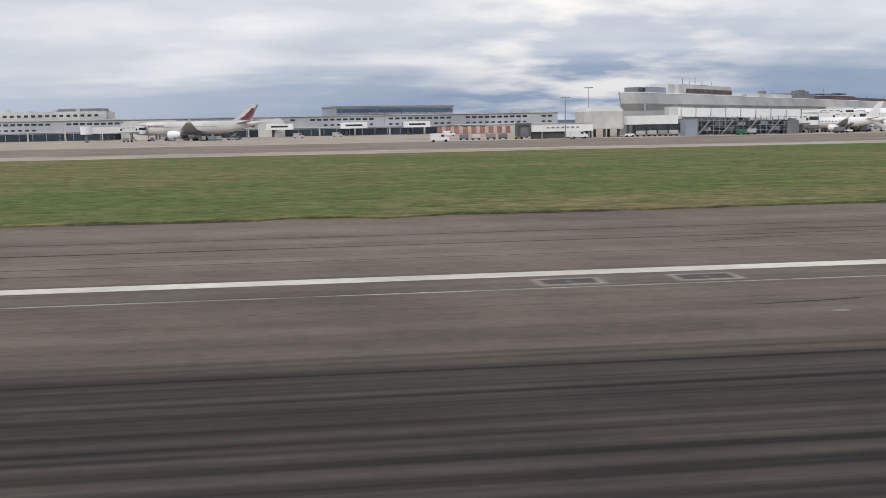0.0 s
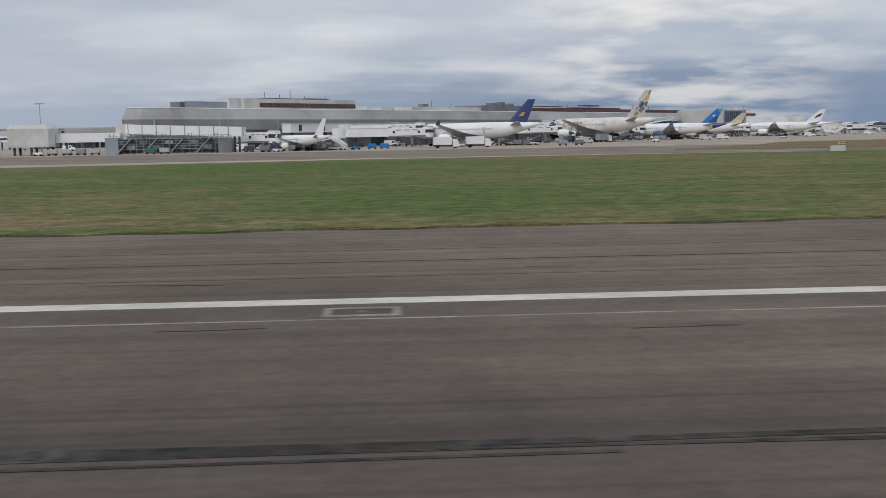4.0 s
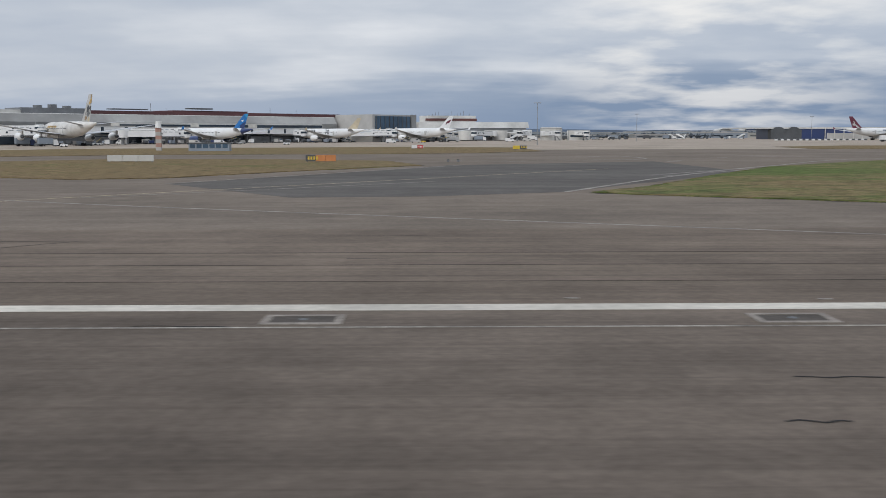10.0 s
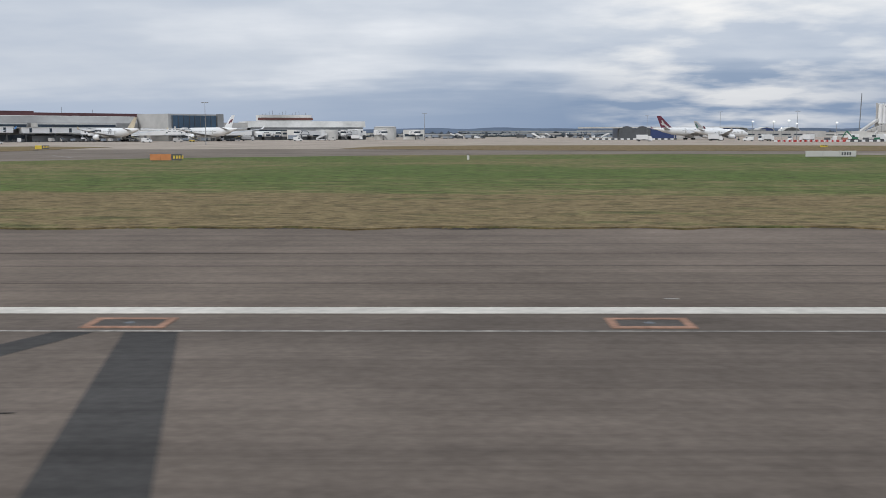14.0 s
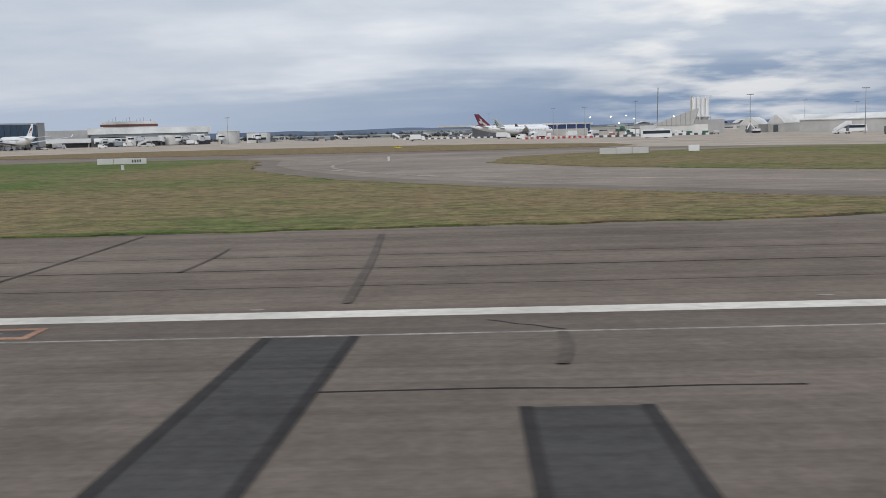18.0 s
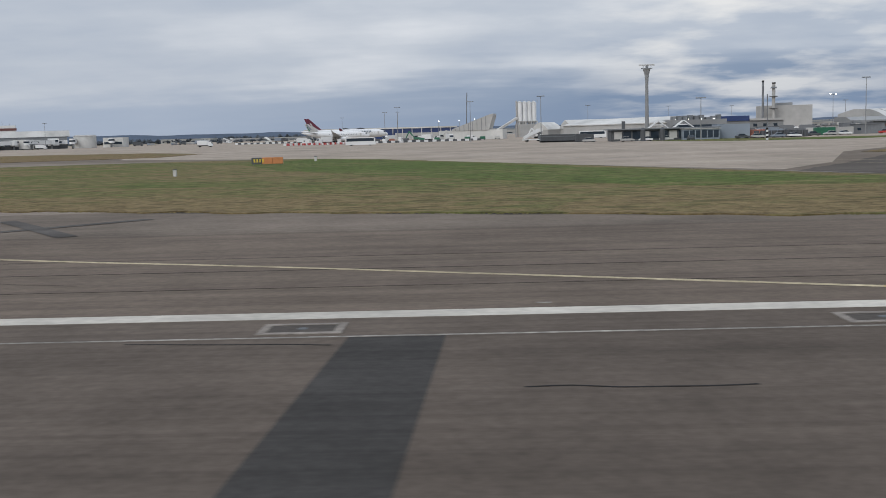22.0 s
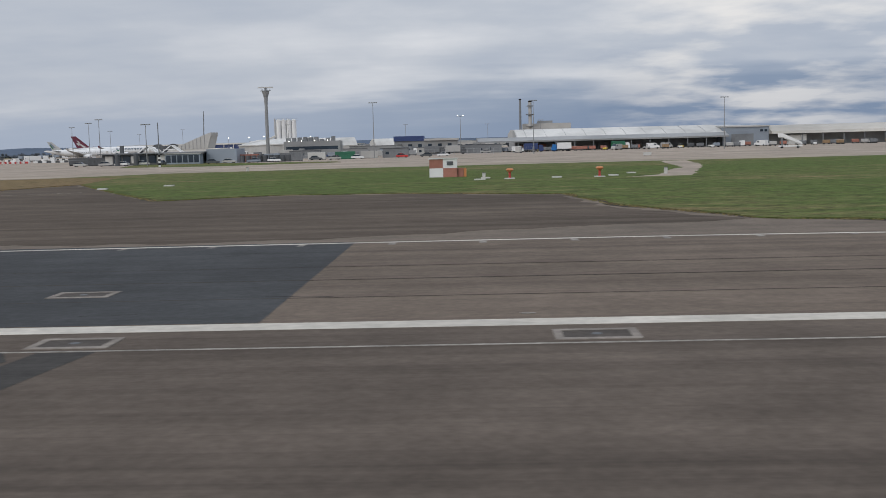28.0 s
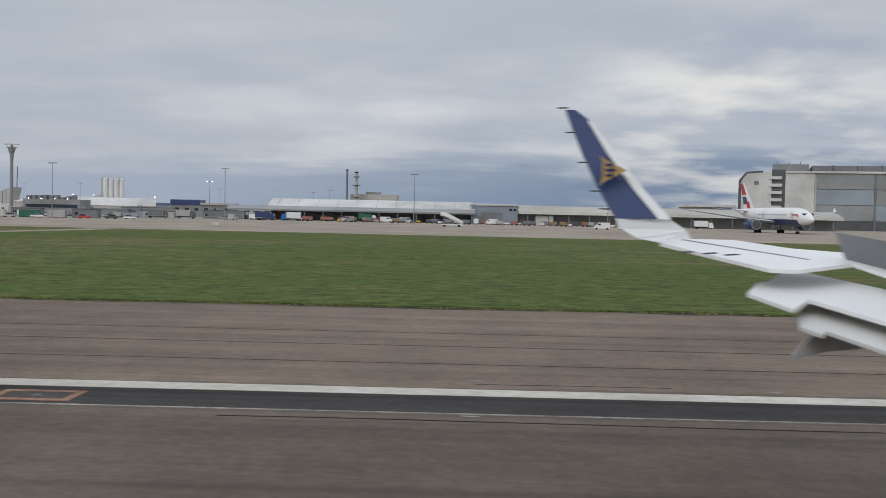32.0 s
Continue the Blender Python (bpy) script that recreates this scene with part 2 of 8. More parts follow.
def turf(name, dry):
    """Short winter grass, green and straw-coloured in patches."""
    m = bpy.data.materials.new(name)
    m.use_nodes = True
    add, link, ramp, mix, calc = nodes_of(m)
    bsdf = add("ShaderNodeBsdfPrincipled", Roughness=0.95)
    bsdf.inputs["Specular IOR Level"].default_value = 0.1
    spot = add("ShaderNodeTexCoord").outputs["Object"]
    lie = add("ShaderNodeMapping", Scale=(0.7, 1.0, 1))
    link(spot, lie.inputs[0])
    wide = add("ShaderNodeTexNoise", Scale=0.035, Detail=6.0, Roughness=0.65)
    mid = add("ShaderNodeTexNoise", Scale=0.5, Detail=5.0, Roughness=0.65)
    fine = add("ShaderNodeTexNoise", Scale=7.0, Detail=4.0, Roughness=0.7)
    for n in (wide, mid):
        link(lie.outputs[0], n.inputs["Vector"])
    link(spot, fine.inputs["Vector"])
    swath = add("ShaderNodeMapping", Scale=(0.12, 0.6, 1))
    link(spot, swath.inputs[0])
    rows = add("ShaderNodeTexNoise", Scale=0.6, Detail=5.0, Roughness=0.65)
    link(swath.outputs[0], rows.inputs["Vector"])
    patch = calc("ADD", calc("ADD", calc("MULTIPLY", wide.outputs[0], 0.45), calc("MULTIPLY", mid.outputs[0], 0.30)), calc("MULTIPLY", rows.outputs[0], 0.25))
    straw = ramp(patch, [(0.50 - 0.20 * dry, 0.0), (0.62 - 0.20 * dry, 1.0)])
    base = mix(straw, (0.094, 0.128, 0.034), (0.190 + 0.010 * dry, 0.158 - 0.020 * dry, 0.074))
    base = mix(ramp(mid.outputs[0], [(0.30, 0.7), (0.44, 0.0)]), base, (0.080, 0.070, 0.034))
    base = mix(ramp(rows.outputs[0], [(0.62, 0.0), (0.74, 0.6)]), base, (0.26, 0.215, 0.10))
    clump = add("ShaderNodeTexNoise", Scale=1.5, Detail=5.0, Roughness=0.7, Distortion=0.6)
    link(lie.outputs[0], clump.inputs["Vector"])
    base = mix(1.0, base, ramp(clump.outputs[0], [(0.34, 0.52), (0.62, 1.24)]), "MULTIPLY")
    base = mix(1.0, base, ramp(fine.outputs[0], [(0.25, 0.5), (0.75, 1.35)]), "MULTIPLY")
    link(base, bsdf.inputs["Base Color"])
    b = add("ShaderNodeBump", Strength=0.7, Distance=0.08)
    link(fine.outputs[0], b.inputs["Height"])
    link(b.outputs[0], bsdf.inputs["Normal"])
    link(bsdf.outputs[0], add("ShaderNodeOutputMaterial").inputs[0])
    return m


ASPHALT = tarmac("runway_asphalt", (0.148, 0.120, 0.098), 0.24, rubber=True)
SHOULDER = tarmac("shoulder_asphalt", (0.166, 0.132, 0.105), 0.24)
TAXI = tarmac("taxiway_asphalt", (0.180, 0.148, 0.120), 0.12)
DARK_TAR = tarmac("fresh_asphalt", (0.076, 0.071, 0.066), 0.2)
CONCRETE = tarmac("apron_concrete", (0.365, 0.308, 0.252), 0.14)
GREEN = turf("green_turf", 0.18)
MIXED = turf("patchy_turf", 0.39)
DRY = turf("dry_turf", 0.72)
LUSH = turf("lush_turf", 0.04)
YELLOWING = turf("yellowing_turf", 0.30)
WORN = turf("worn_turf", 0.52)
MEADOW = turf("meadow", 0.5)
# dark enough to hold both mud and the shadow along the grass edge
SOIL_AND_SHADE = paint("muddy_soil_and_edge_shade", (0.060, 0.050, 0.040), 0.9, grain=0.3, scale=1.5, stain=0.25)
LINE_WHITE = paint("line_white", (0.60, 0.560, 0.490), 0.7, grain=0.12, scale=4, stain=0.10)
LINE_WORN = paint("line_worn", (0.40, 0.37, 0.33), 0.8, grain=0.3, scale=6, stain=0.2)
LINE_FADED = paint("line_faded_yellow", (0.56, 0.47, 0.31), 0.75, grain=0.25, scale=5, stain=0.15)
LINE_YELLOW = paint("line_yellow", (0.62, 0.38, 0.09), 0.7, grain=0.15, scale=5, stain=0.12)
PIT_EDGE = paint("pit_edge_concrete", (0.31, 0.275, 0.24), 0.85, grain=0.2, scale=5)
PIT_RED = paint("pit_edge_reddish", (0.38, 0.22, 0.15), 0.85, grain=0.2, scale=5)
PIT_MID = paint("pit_lid_pale", (0.21, 0.185, 0.155), 0.85, grain=0.2, scale=5)
PIT_LID = paint("pit_lid", (0.092, 0.078, 0.066), 0.7, grain=0.2, scale=8)
SEAL = paint("crack_seal", (0.028, 0.027, 0.027), 0.85, grain=0.2, scale=4)
WHITE = paint("white_paint", (0.78, 0.78, 0.77), 0.38, grain=0.03, scale=1.2, stain=0.05)
OFFWHITE = paint("weathered_white", (0.60, 0.59, 0.56), 0.6, grain=0.06, scale=0.8, stain=0.12)
PALE = paint("pale_cladding", (0.46, 0.45, 0.43), 0.6, grain=0.05, scale=0.6, stain=0.10)
GREY = paint("grey_cladding", (0.27, 0.275, 0.275), 0.55, grain=0.05, scale=0.6, stain=0.12)
# blue-grey cladding, its colour paled to include haze before the far hall
HALLBLUE = paint("haze_paled_blue_grey_cladding", (0.41, 0.435, 0.47), 0.55, grain=0.05, scale=0.5, stain=0.12)
BLUEGREY = paint("blue_grey_cladding", (0.27, 0.31, 0.36), 0.5, grain=0.04, scale=0.5, stain=0.10)
MIDGREY = paint("mid_grey_metal", (0.19, 0.20, 0.21), 0.5, grain=0.08, scale=2)
# dark grey raised a little so distant parts carry some haze in their colour
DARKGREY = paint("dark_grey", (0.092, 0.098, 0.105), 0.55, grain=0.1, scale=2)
BLACK = paint("black_rubber", (0.022, 0.022, 0.024), 0.7, grain=0.1, scale=4)
GLASS = paint("dark_glazing", (0.035, 0.05, 0.068), 0.12, grain=0.1, scale=0.6, stain=0.2)
BLUEGLASS = paint("blue_glazing", (0.07, 0.12, 0.18), 0.15, grain=0.1, scale=0.4, stain=0.2)
BROWNBAND = paint("brown_band", (0.12, 0.045, 0.038), 0.6, grain=0.1, scale=0.7)
TERM_UP = paint("terminal_fascia", (0.36, 0.355, 0.34), 0.65, grain=0.07, scale=0.5, stain=0.14)
TERM_MID = paint("terminal_band", (0.30, 0.30, 0.292), 0.65, grain=0.07, scale=0.5, stain=0.14)
NAVY = paint("navy_blue", (0.028, 0.050, 0.150), 0.35, grain=0.03, scale=2, stain=0.04, coat=0.3)
BLUE = paint("bright_blue", (0.02, 0.18, 0.50), 0.4, grain=0.05, scale=2)
SKYBLUE = paint("sky_blue", (0.05, 0.36, 0.66), 0.4, grain=0.05, scale=2)
WING_GREY = paint("wing_grey", (0.44, 0.45, 0.465), 0.4, grain=0.05, scale=1.5, stain=0.08)
GOLD = paint("gold", (0.50, 0.33, 0.12), 0.4, grain=0.05, scale=2)
SAND = paint("sand_beige", (0.58, 0.50, 0.36), 0.4, grain=0.05, scale=2)
CREAM = paint("cream_paint", (0.68, 0.655, 0.61), 0.4, grain=0.04, scale=2)
BEIGE = paint("beige_roofing", (0.47, 0.44, 0.39), 0.6, grain=0.06, scale=0.5)
DEEPRED = paint("deep_red_roofing", (0.115, 0.045, 0.048), 0.6, grain=0.1, scale=0.6)
MAROON = paint("maroon", (0.16, 0.03, 0.055), 0.4, grain=0.05, scale=2)
RED = paint("signal_red", (0.55, 0.045, 0.04), 0.45, grain=0.08, scale=2)
ORANGE = paint("signal_orange", (0.64, 0.25, 0.085), 0.5, grain=0.08, scale=2)
YELLOW = paint("signal_yellow", (0.75, 0.55, 0.06), 0.5, grain=0.08, scale=2)
GREENP = paint("dark_green_paint", (0.03, 0.16, 0.09), 0.5, grain=0.08, scale=2)
BRICK = paint("faded_red_board", (0.41, 0.19, 0.145), 0.7, grain=0.1, scale=2)
STEEL = paint("galvanised_steel", (0.40, 0.41, 0.42), 0.4, metal=0.6, grain=0.08, scale=2)
# leaf colour made paler and bluer to carry the haze of distance
HAZED_LEAF = paint("hazed_winter_leaf", (0.125, 0.145, 0.168), 0.9, grain=0.3, scale=0.3, stain=0.25)
# the blue of the hills is distance haze mixed into the base colour
HAZED_HILL = paint("hazed_far_hill", (0.10, 0.13, 0.18), 0.95, grain=0.1, scale=0.01, stain=0.15)
FLOOD = lamp_glow("floodlight_glow", (1.0, 0.95, 0.85), 9.0)
AMBER = lamp_glow("amber_glow", (1.0, 0.55, 0.2), 5.0)
REDGLOW = lamp_glow("red_glow", (1.0, 0.1, 0.05), 3.0)


# ---- building blocks ----
def mesh_of(name, bm, material, smooth=False, bevel=0.0):
    if bevel:
        bmesh.ops.bevel(bm, geom=bm.edges[:], offset=bevel, segments=1, affect="EDGES")
    bmesh.ops.recalc_face_normals(bm, faces=bm.faces[:])
    for v in bm.verts:
        v.co *= K
    me = bpy.data.meshes.new(name)
    if smooth:
        for f in bm.faces:
            f.smooth = True
    bm.to_mesh(me)
    bm.free()
    me.materials.append(material)
    return me


def part(name, bm, material, parent, label="", smooth=False, bevel=0.0):
    ob = new(name, mesh_of(name, bm, material, smooth, bevel))
    ob.parent = parent
    if smooth:
        ob.data.set_sharp_from_angle(angle=radians(35))
    return tagged(ob, label)


def piece(name, mesh, parent, x, y, z, rz=0.0):
    """One more object on a mesh that alike pieces share."""
    ob = new(name, mesh)
    ob.parent = parent
    ob.matrix_basis = at(x, y, z, rz)
    return ob


def at(x, y, z=0.0, rz=0.0):
    return pose(K * x, K * y, K * z, 0, 0, rz)


def thing(name, x, y, z=0.0, rz=0.0, label="", category="", group="", kind=""):
    ob = new(name)
    ob.empty_display_size = 0.5
    ob.matrix_world = at(x, y, z, rz)
    return tagged(ob, label, category, group, kind)


def box(x0, x1, y0, y1, z0, z1, bm=None):
    bm = bm or bmesh.new()
    vs = [bm.verts.new(p) for p in ((x0, y0, z0), (x1, y0, z0), (x1, y1, z0), (x0, y1, z0), (x0, y0, z1), (x1, y0, z1), (x1, y1, z1), (x0, y1, z1))]
    for f in ((3, 2, 1, 0), (4, 5, 6, 7), (0, 1, 5, 4), (1, 2, 6, 5), (2, 3, 7, 6), (3, 0, 4, 7)):
        bm.faces.new([vs[i] for i in f])
    return bm


def prism(profile, lo, hi, axis="x", bm=None):
    """A profile swept along x (profile in y, z), y (x, z) or z (x, y)."""
    bm = bm or bmesh.new()

    def put(a, b, c):
        return {"x": (c, a, b), "y": (a, c, b), "z": (a, b, c)}[axis]
    lows = [bm.verts.new(put(a, b, lo)) for a, b in profile]
    tops = [bm.verts.new(put(a, b, hi)) for a, b in profile]
    bm.faces.new(lows[::-1])
    bm.faces.new(tops)
    n = len(profile)
    for i in range(n):
        bm.faces.new((lows[i], lows[(i + 1) % n], tops[(i + 1) % n], tops[i]))
    return bm


def tube(p0, p1, r0, r1=None, n=10, bm=None):
    bm = bm or bmesh.new()
    p0, p1 = Vector(p0), Vector(p1)
    r1 = r0 if r1 is None else r1
    turn = (p1 - p0).to_track_quat("Z", "Y")
    rings = []
    for p, r in ((p0, r0), (p1, r1)):
        rings.append([bm.verts.new(p + turn @ Vector((r * math.cos(6.2832 * i / n), r * math.sin(6.2832 * i / n), 0))) for i in range(n)])
    for i in range(n):
        bm.faces.new((rings[0][i], rings[0][(i + 1) % n], rings[1][(i + 1) % n], rings[1][i]))
    bm.faces.new(rings[0][::-1])
    bm.faces.new(rings[1])
    return bm


def loft(rings, bm=None, ends=True):
    """Skin between rings of points."""
    bm = bm or bmesh.new()
    made = [[bm.verts.new(p) for p in ring] for ring in rings]
    n = len(made[0])
    for a, b in zip(made, made[1:]):
        for i in range(n):
            bm.faces.new((a[i], a[(i + 1) % n], b[(i + 1) % n], b[i]))
    if ends:
        bm.faces.new(made[0][::-1])
        bm.faces.new(made[-1])
    return bm


def slab(points, z0, z1, ragged=0.0, step=2.0, seed=1, grow=0.0):
    """A flat piece of ground with the outline given, its edge frayed by up to ragged metres."""
    outline = []
    n = len(points)
    if sum(p[0] * q[1] - q[0] * p[1] for p, q in zip(points, points[1:] + points[:1])) < 0:
        points = points[::-1]
    for i in range(n):
        a, b = Vector(points[i]), Vector(points[(i + 1) % n])
        count = max(1, int((b - a).length / step)) if ragged else 1
        side = Vector((b - a).yx).normalized()
        side.y = -side.y
        for k in range(count):
            p = a.lerp(b, k / count)
            if ragged:
                w = noise.noise(Vector((p.x * 0.21, p.y * 0.21, seed))) + 0.5 * noise.noise(Vector((p.x * 0.8, p.y * 0.8, seed + 9)))
                p = p + side * (ragged * w + grow)
            outline.append((p.x, p.y))
    bm = bmesh.new()
    turn = sum(a[0] * b[1] - b[0] * a[1] for a, b in zip(outline, outline[1:] + outline[:1]))
    if turn < 0:
        outline.reverse()
    tops = [bm.verts.new((x, y, z1)) for x, y in outline]
    lows = [bm.verts.new((x, y, z0)) for x, y in outline]
    bm.faces.new(tops)
    for i in range(len(tops)):
        j = (i + 1) % len(tops)
        bm.faces.new((lows[i], lows[j], tops[j], tops[i]))
    bm.normal_update()
    bmesh.ops.triangulate(bm, faces=[f for f in bm.faces if len(f.verts) > 4], ngon_method="EAR_CLIP")
    return bm


def ground_piece(name, bm, material, label, category, kind="structure"):
    ob = new(name, mesh_of(name, bm, material))
    return tagged(ob, label, category, kind=kind)


# ---- ground ----
ground_piece("ground", box(-3400, 4600, -900, 5200, -0.6, 0.0), MEADOW, "flat green and brown fields round the airfield", "ground")
ground_piece("shoulder", box(-900, 2100, 24.9, 46.6, -0.3, 0.02), SHOULDER, "weathered brown asphalt shoulder beside the runway", "shoulder")
ground_piece("runway", box(-900, 2100, -48, 24.9, -0.3, 0.02), ASPHALT, "worn brown-grey asphalt runway with dark tyre rubber", "runway")
ground_piece("taxiway", box(-900, 2100, 46.6, 300, -0.3, 0.018), TAXI, "grey-brown asphalt taxiways beside the runway", "taxiway")
ground_piece("apron", slab([(-700, 300), (1900, 300), (1900, 560), (1400, 1000), (900, 1320), (330, 1320), (200, 1000), (-700, 820)], -0.3, 0.02), CONCRETE, "pale concrete parking apron", "apron")

GRASS = []
GRASS.append(("green", [(-500, 46.4), (190, 46.4), (215, 70), (228, 82), (243, 79), (256, 76.5), (264, 73.5), (270, 67.5), (267, 100), (262, 186), (200, 192), (150, 188), (110, 176), (60, 168), (-60, 170), (-500, 172)]))
GRASS.append(("dry", [(272, 62), (276, 53), (300, 53), (320, 56), (337.4, 57), (342.8, 57.9), (346.9, 61.9), (349.8, 67.0), (345.8, 70.8), (339.4, 77.4), (330, 87), (320, 96.5), (311, 113.5), (305.5, 130), (302, 158), (300, 180), (276, 190), (253, 190), (253, 165), (260, 128), (266, 98), (271, 70)]))
GRASS.append(("dry", [(334, 152), (345, 127), (360, 109), (374, 102), (382, 104), (392, 122), (408, 146), (402, 172), (380, 186), (350, 190), (336, 174)]))
GRASS.append(("green", [(422, 76), (428, 71), (440, 63), (453, 56), (470, 50), (500, 47.2), (660, 47.2), (694, 48.8), (706, 51), (704, 57), (697, 64), (682, 78), (666, 99), (651, 132), (645, 165), (641, 188), (630, 207), (590, 214), (545, 208), (500, 184), (474, 158), (455, 136), (440, 108), (428, 84)]))
GRASS.append(("mixed", [(682, 143), (694, 118), (714, 96), (736, 84), (770, 66), (804, 54), (822, 48), (840, 49.4), (845.7, 51.4), (846.9, 53.6), (846.8, 57), (842.5, 67), (836.5, 78.6), (825.7, 98.4), (803, 143), (785, 178), (770, 196), (745, 199), (700, 188), (686, 172)]))
GRASS.append(("dry", [(857, 150), (869, 119), (882, 103), (887, 118), (897, 126), (908, 118), (914, 140), (908, 172), (896, 176), (874, 172)]))
GRASS.append(("lush", [(893, 178), (905, 158), (925, 118), (941, 88), (950, 94), (962, 92), (976, 84), (978, 69), (984, 55), (996, 48.5), (1040, 47), (1700, 46.8), (1700, 196), (1060, 198), (1000, 200), (940, 200), (910, 194)]))
GRASS.append(("dry", [(222, 232), (262, 222), (310, 212), (345, 236), (392, 236), (418, 244), (438, 270), (436, 350), (398, 376), (338, 362), (286, 340), (258, 280)]))
GRASS.append(("dry", [(520, 300), (575, 268), (632, 250), (690, 243), (722, 256), (722, 300), (690, 350), (640, 372), (560, 380), (525, 350)]))
GRASS.append(("green", [(850, 356), (868, 283), (898, 270), (930, 284), (926, 300), (896, 314), (870, 350)]))
for i, (sort, outline) in enumerate(GRASS):
    if i != 1:
        # this margin paints the grass edge's shadow together with real mud
        ground_piece("soil_and_edge_shade", slab(outline, -0.1, 0.0235 if i == 5 else 0.022, 1.1, 1.2, i + 40, 0.9 if i == 0 else 0.45), SOIL_AND_SHADE, "dark margin round the grass, mud and painted edge shadow in one", "soil", "stuff")
    ob = ground_piece("grass", slab(outline, -0.2, 0.097 if i in (1, 5) else 0.09, 1.6 if i == 1 else 0.7, 0.8, i), {"dry": DRY, "mixed": MIXED, "lush": LUSH}.get(sort, GREEN),
                      "dry straw-coloured grass island between taxiways" if sort not in ("green", "lush") else "mown green grass strip with straw-coloured patches", "grass", "stuff")

for k, outline in enumerate(([(684, 143), (695, 120), (715, 98), (736, 86), (730, 104), (740, 130), (745, 170), (730, 192), (702, 187), (688, 172)], [(806, 53.8), (822, 48.6), (839.6, 49.9), (845.2, 51.8), (846.3, 54), (846.0, 57), (842, 62), (833, 62), (822, 66), (808, 64)], [(730, 86.6), (770, 66.6), (798, 57.0), (803, 60), (796, 74), (784, 86), (760, 96), (728, 104)], [(423.4, 76), (429, 71.4), (441, 63.4), (453.6, 56.6), (470.5, 50.6), (500, 47.8), (575, 47.8), (604, 52), (612, 60), (580, 68), (520, 76), (476, 86), (456, 112), (440, 103), (429, 84)], [(610, 47.8), (660, 47.6), (693, 49.2), (704.6, 51.4), (703, 56.4), (696, 63.4), (681, 77.4), (665, 98.4), (650.5, 131), (644.5, 164), (641, 184), (637, 160), (636, 125), (638, 92), (640, 72), (624, 60)])):
    ground_piece("grass", slab(outline, 0.0, 0.0935 + 0.0008 * k, 1.6, 1.5, 71, 1.0), WORN, "trampled straw-brown grass strip beside the runway", "grass", "stuff")
for outline in ([(-300, 46.8), (188, 46.8), (206, 60), (150, 55), (60, 60), (-20, 57), (-110, 62), (-300, 58)],):
    ground_piece("grass", slab(outline, 0.0, 0.094, 2.5, 1.5, 72, 0.8), YELLOWING, "yellowing grass strip beside the runway", "grass", "stuff")

ground_piece("grass", slab([(836, 70), (833, 79), (823, 98), (801, 141.5), (784, 176), (772, 191), (764, 168), (776, 130), (796, 100), (814, 76)], 0.0, 0.0985, 2.2, 1.5, 74), LUSH, "dark green mown grass along a taxiway kerb", "grass", "stuff")
ground_piece("grass", slab([(256, 84), (264, 73), (271, 66), (274, 74), (271, 110), (264, 150), (258, 176), (244, 178), (248, 140), (253, 110)], 0.0, 0.102, 2.6, 1.5, 73), WORN, "half green half straw-coloured grass", "grass", "stuff")

runway_line = ground_piece("edge_line", box(-900, 2100, 24.42, 25.32, 0.0, 0.0268), LINE_WHITE, "solid white painted runway edge line", "painted line")


# ---- aircraft ----
def ring(x, y, z, ry, rz, n=16):
    return [(x, y + ry * math.cos(6.2832 * i / n), z + rz * math.sin(6.2832 * i / n)) for i in range(n)]


def foil(root, tip, chord_root, chord_tip, thick, sweep_axis="y"):
    """A lifting surface from root to tip; each end is a flattened diamond section along x."""
    bm = bmesh.new()
    rings = []
    for (x, y, z), c in ((root, chord_root), (tip, chord_tip)):
        t = thick * c
        pts = [(0, 0), (-0.12, 0.45), (-0.38, 0.5), (-0.75, 0.22), (-1.0, 0.0), (-0.75, -0.2), (-0.38, -0.4), (-0.12, -0.35)]
        if sweep_axis == "y":
            rings.append([(x + a * c, y, z + b * t) for a, b in pts])
        else:
            rings.append([(x + a * c, y + b * t, z) for a, b in pts])
    return loft(rings, bm)


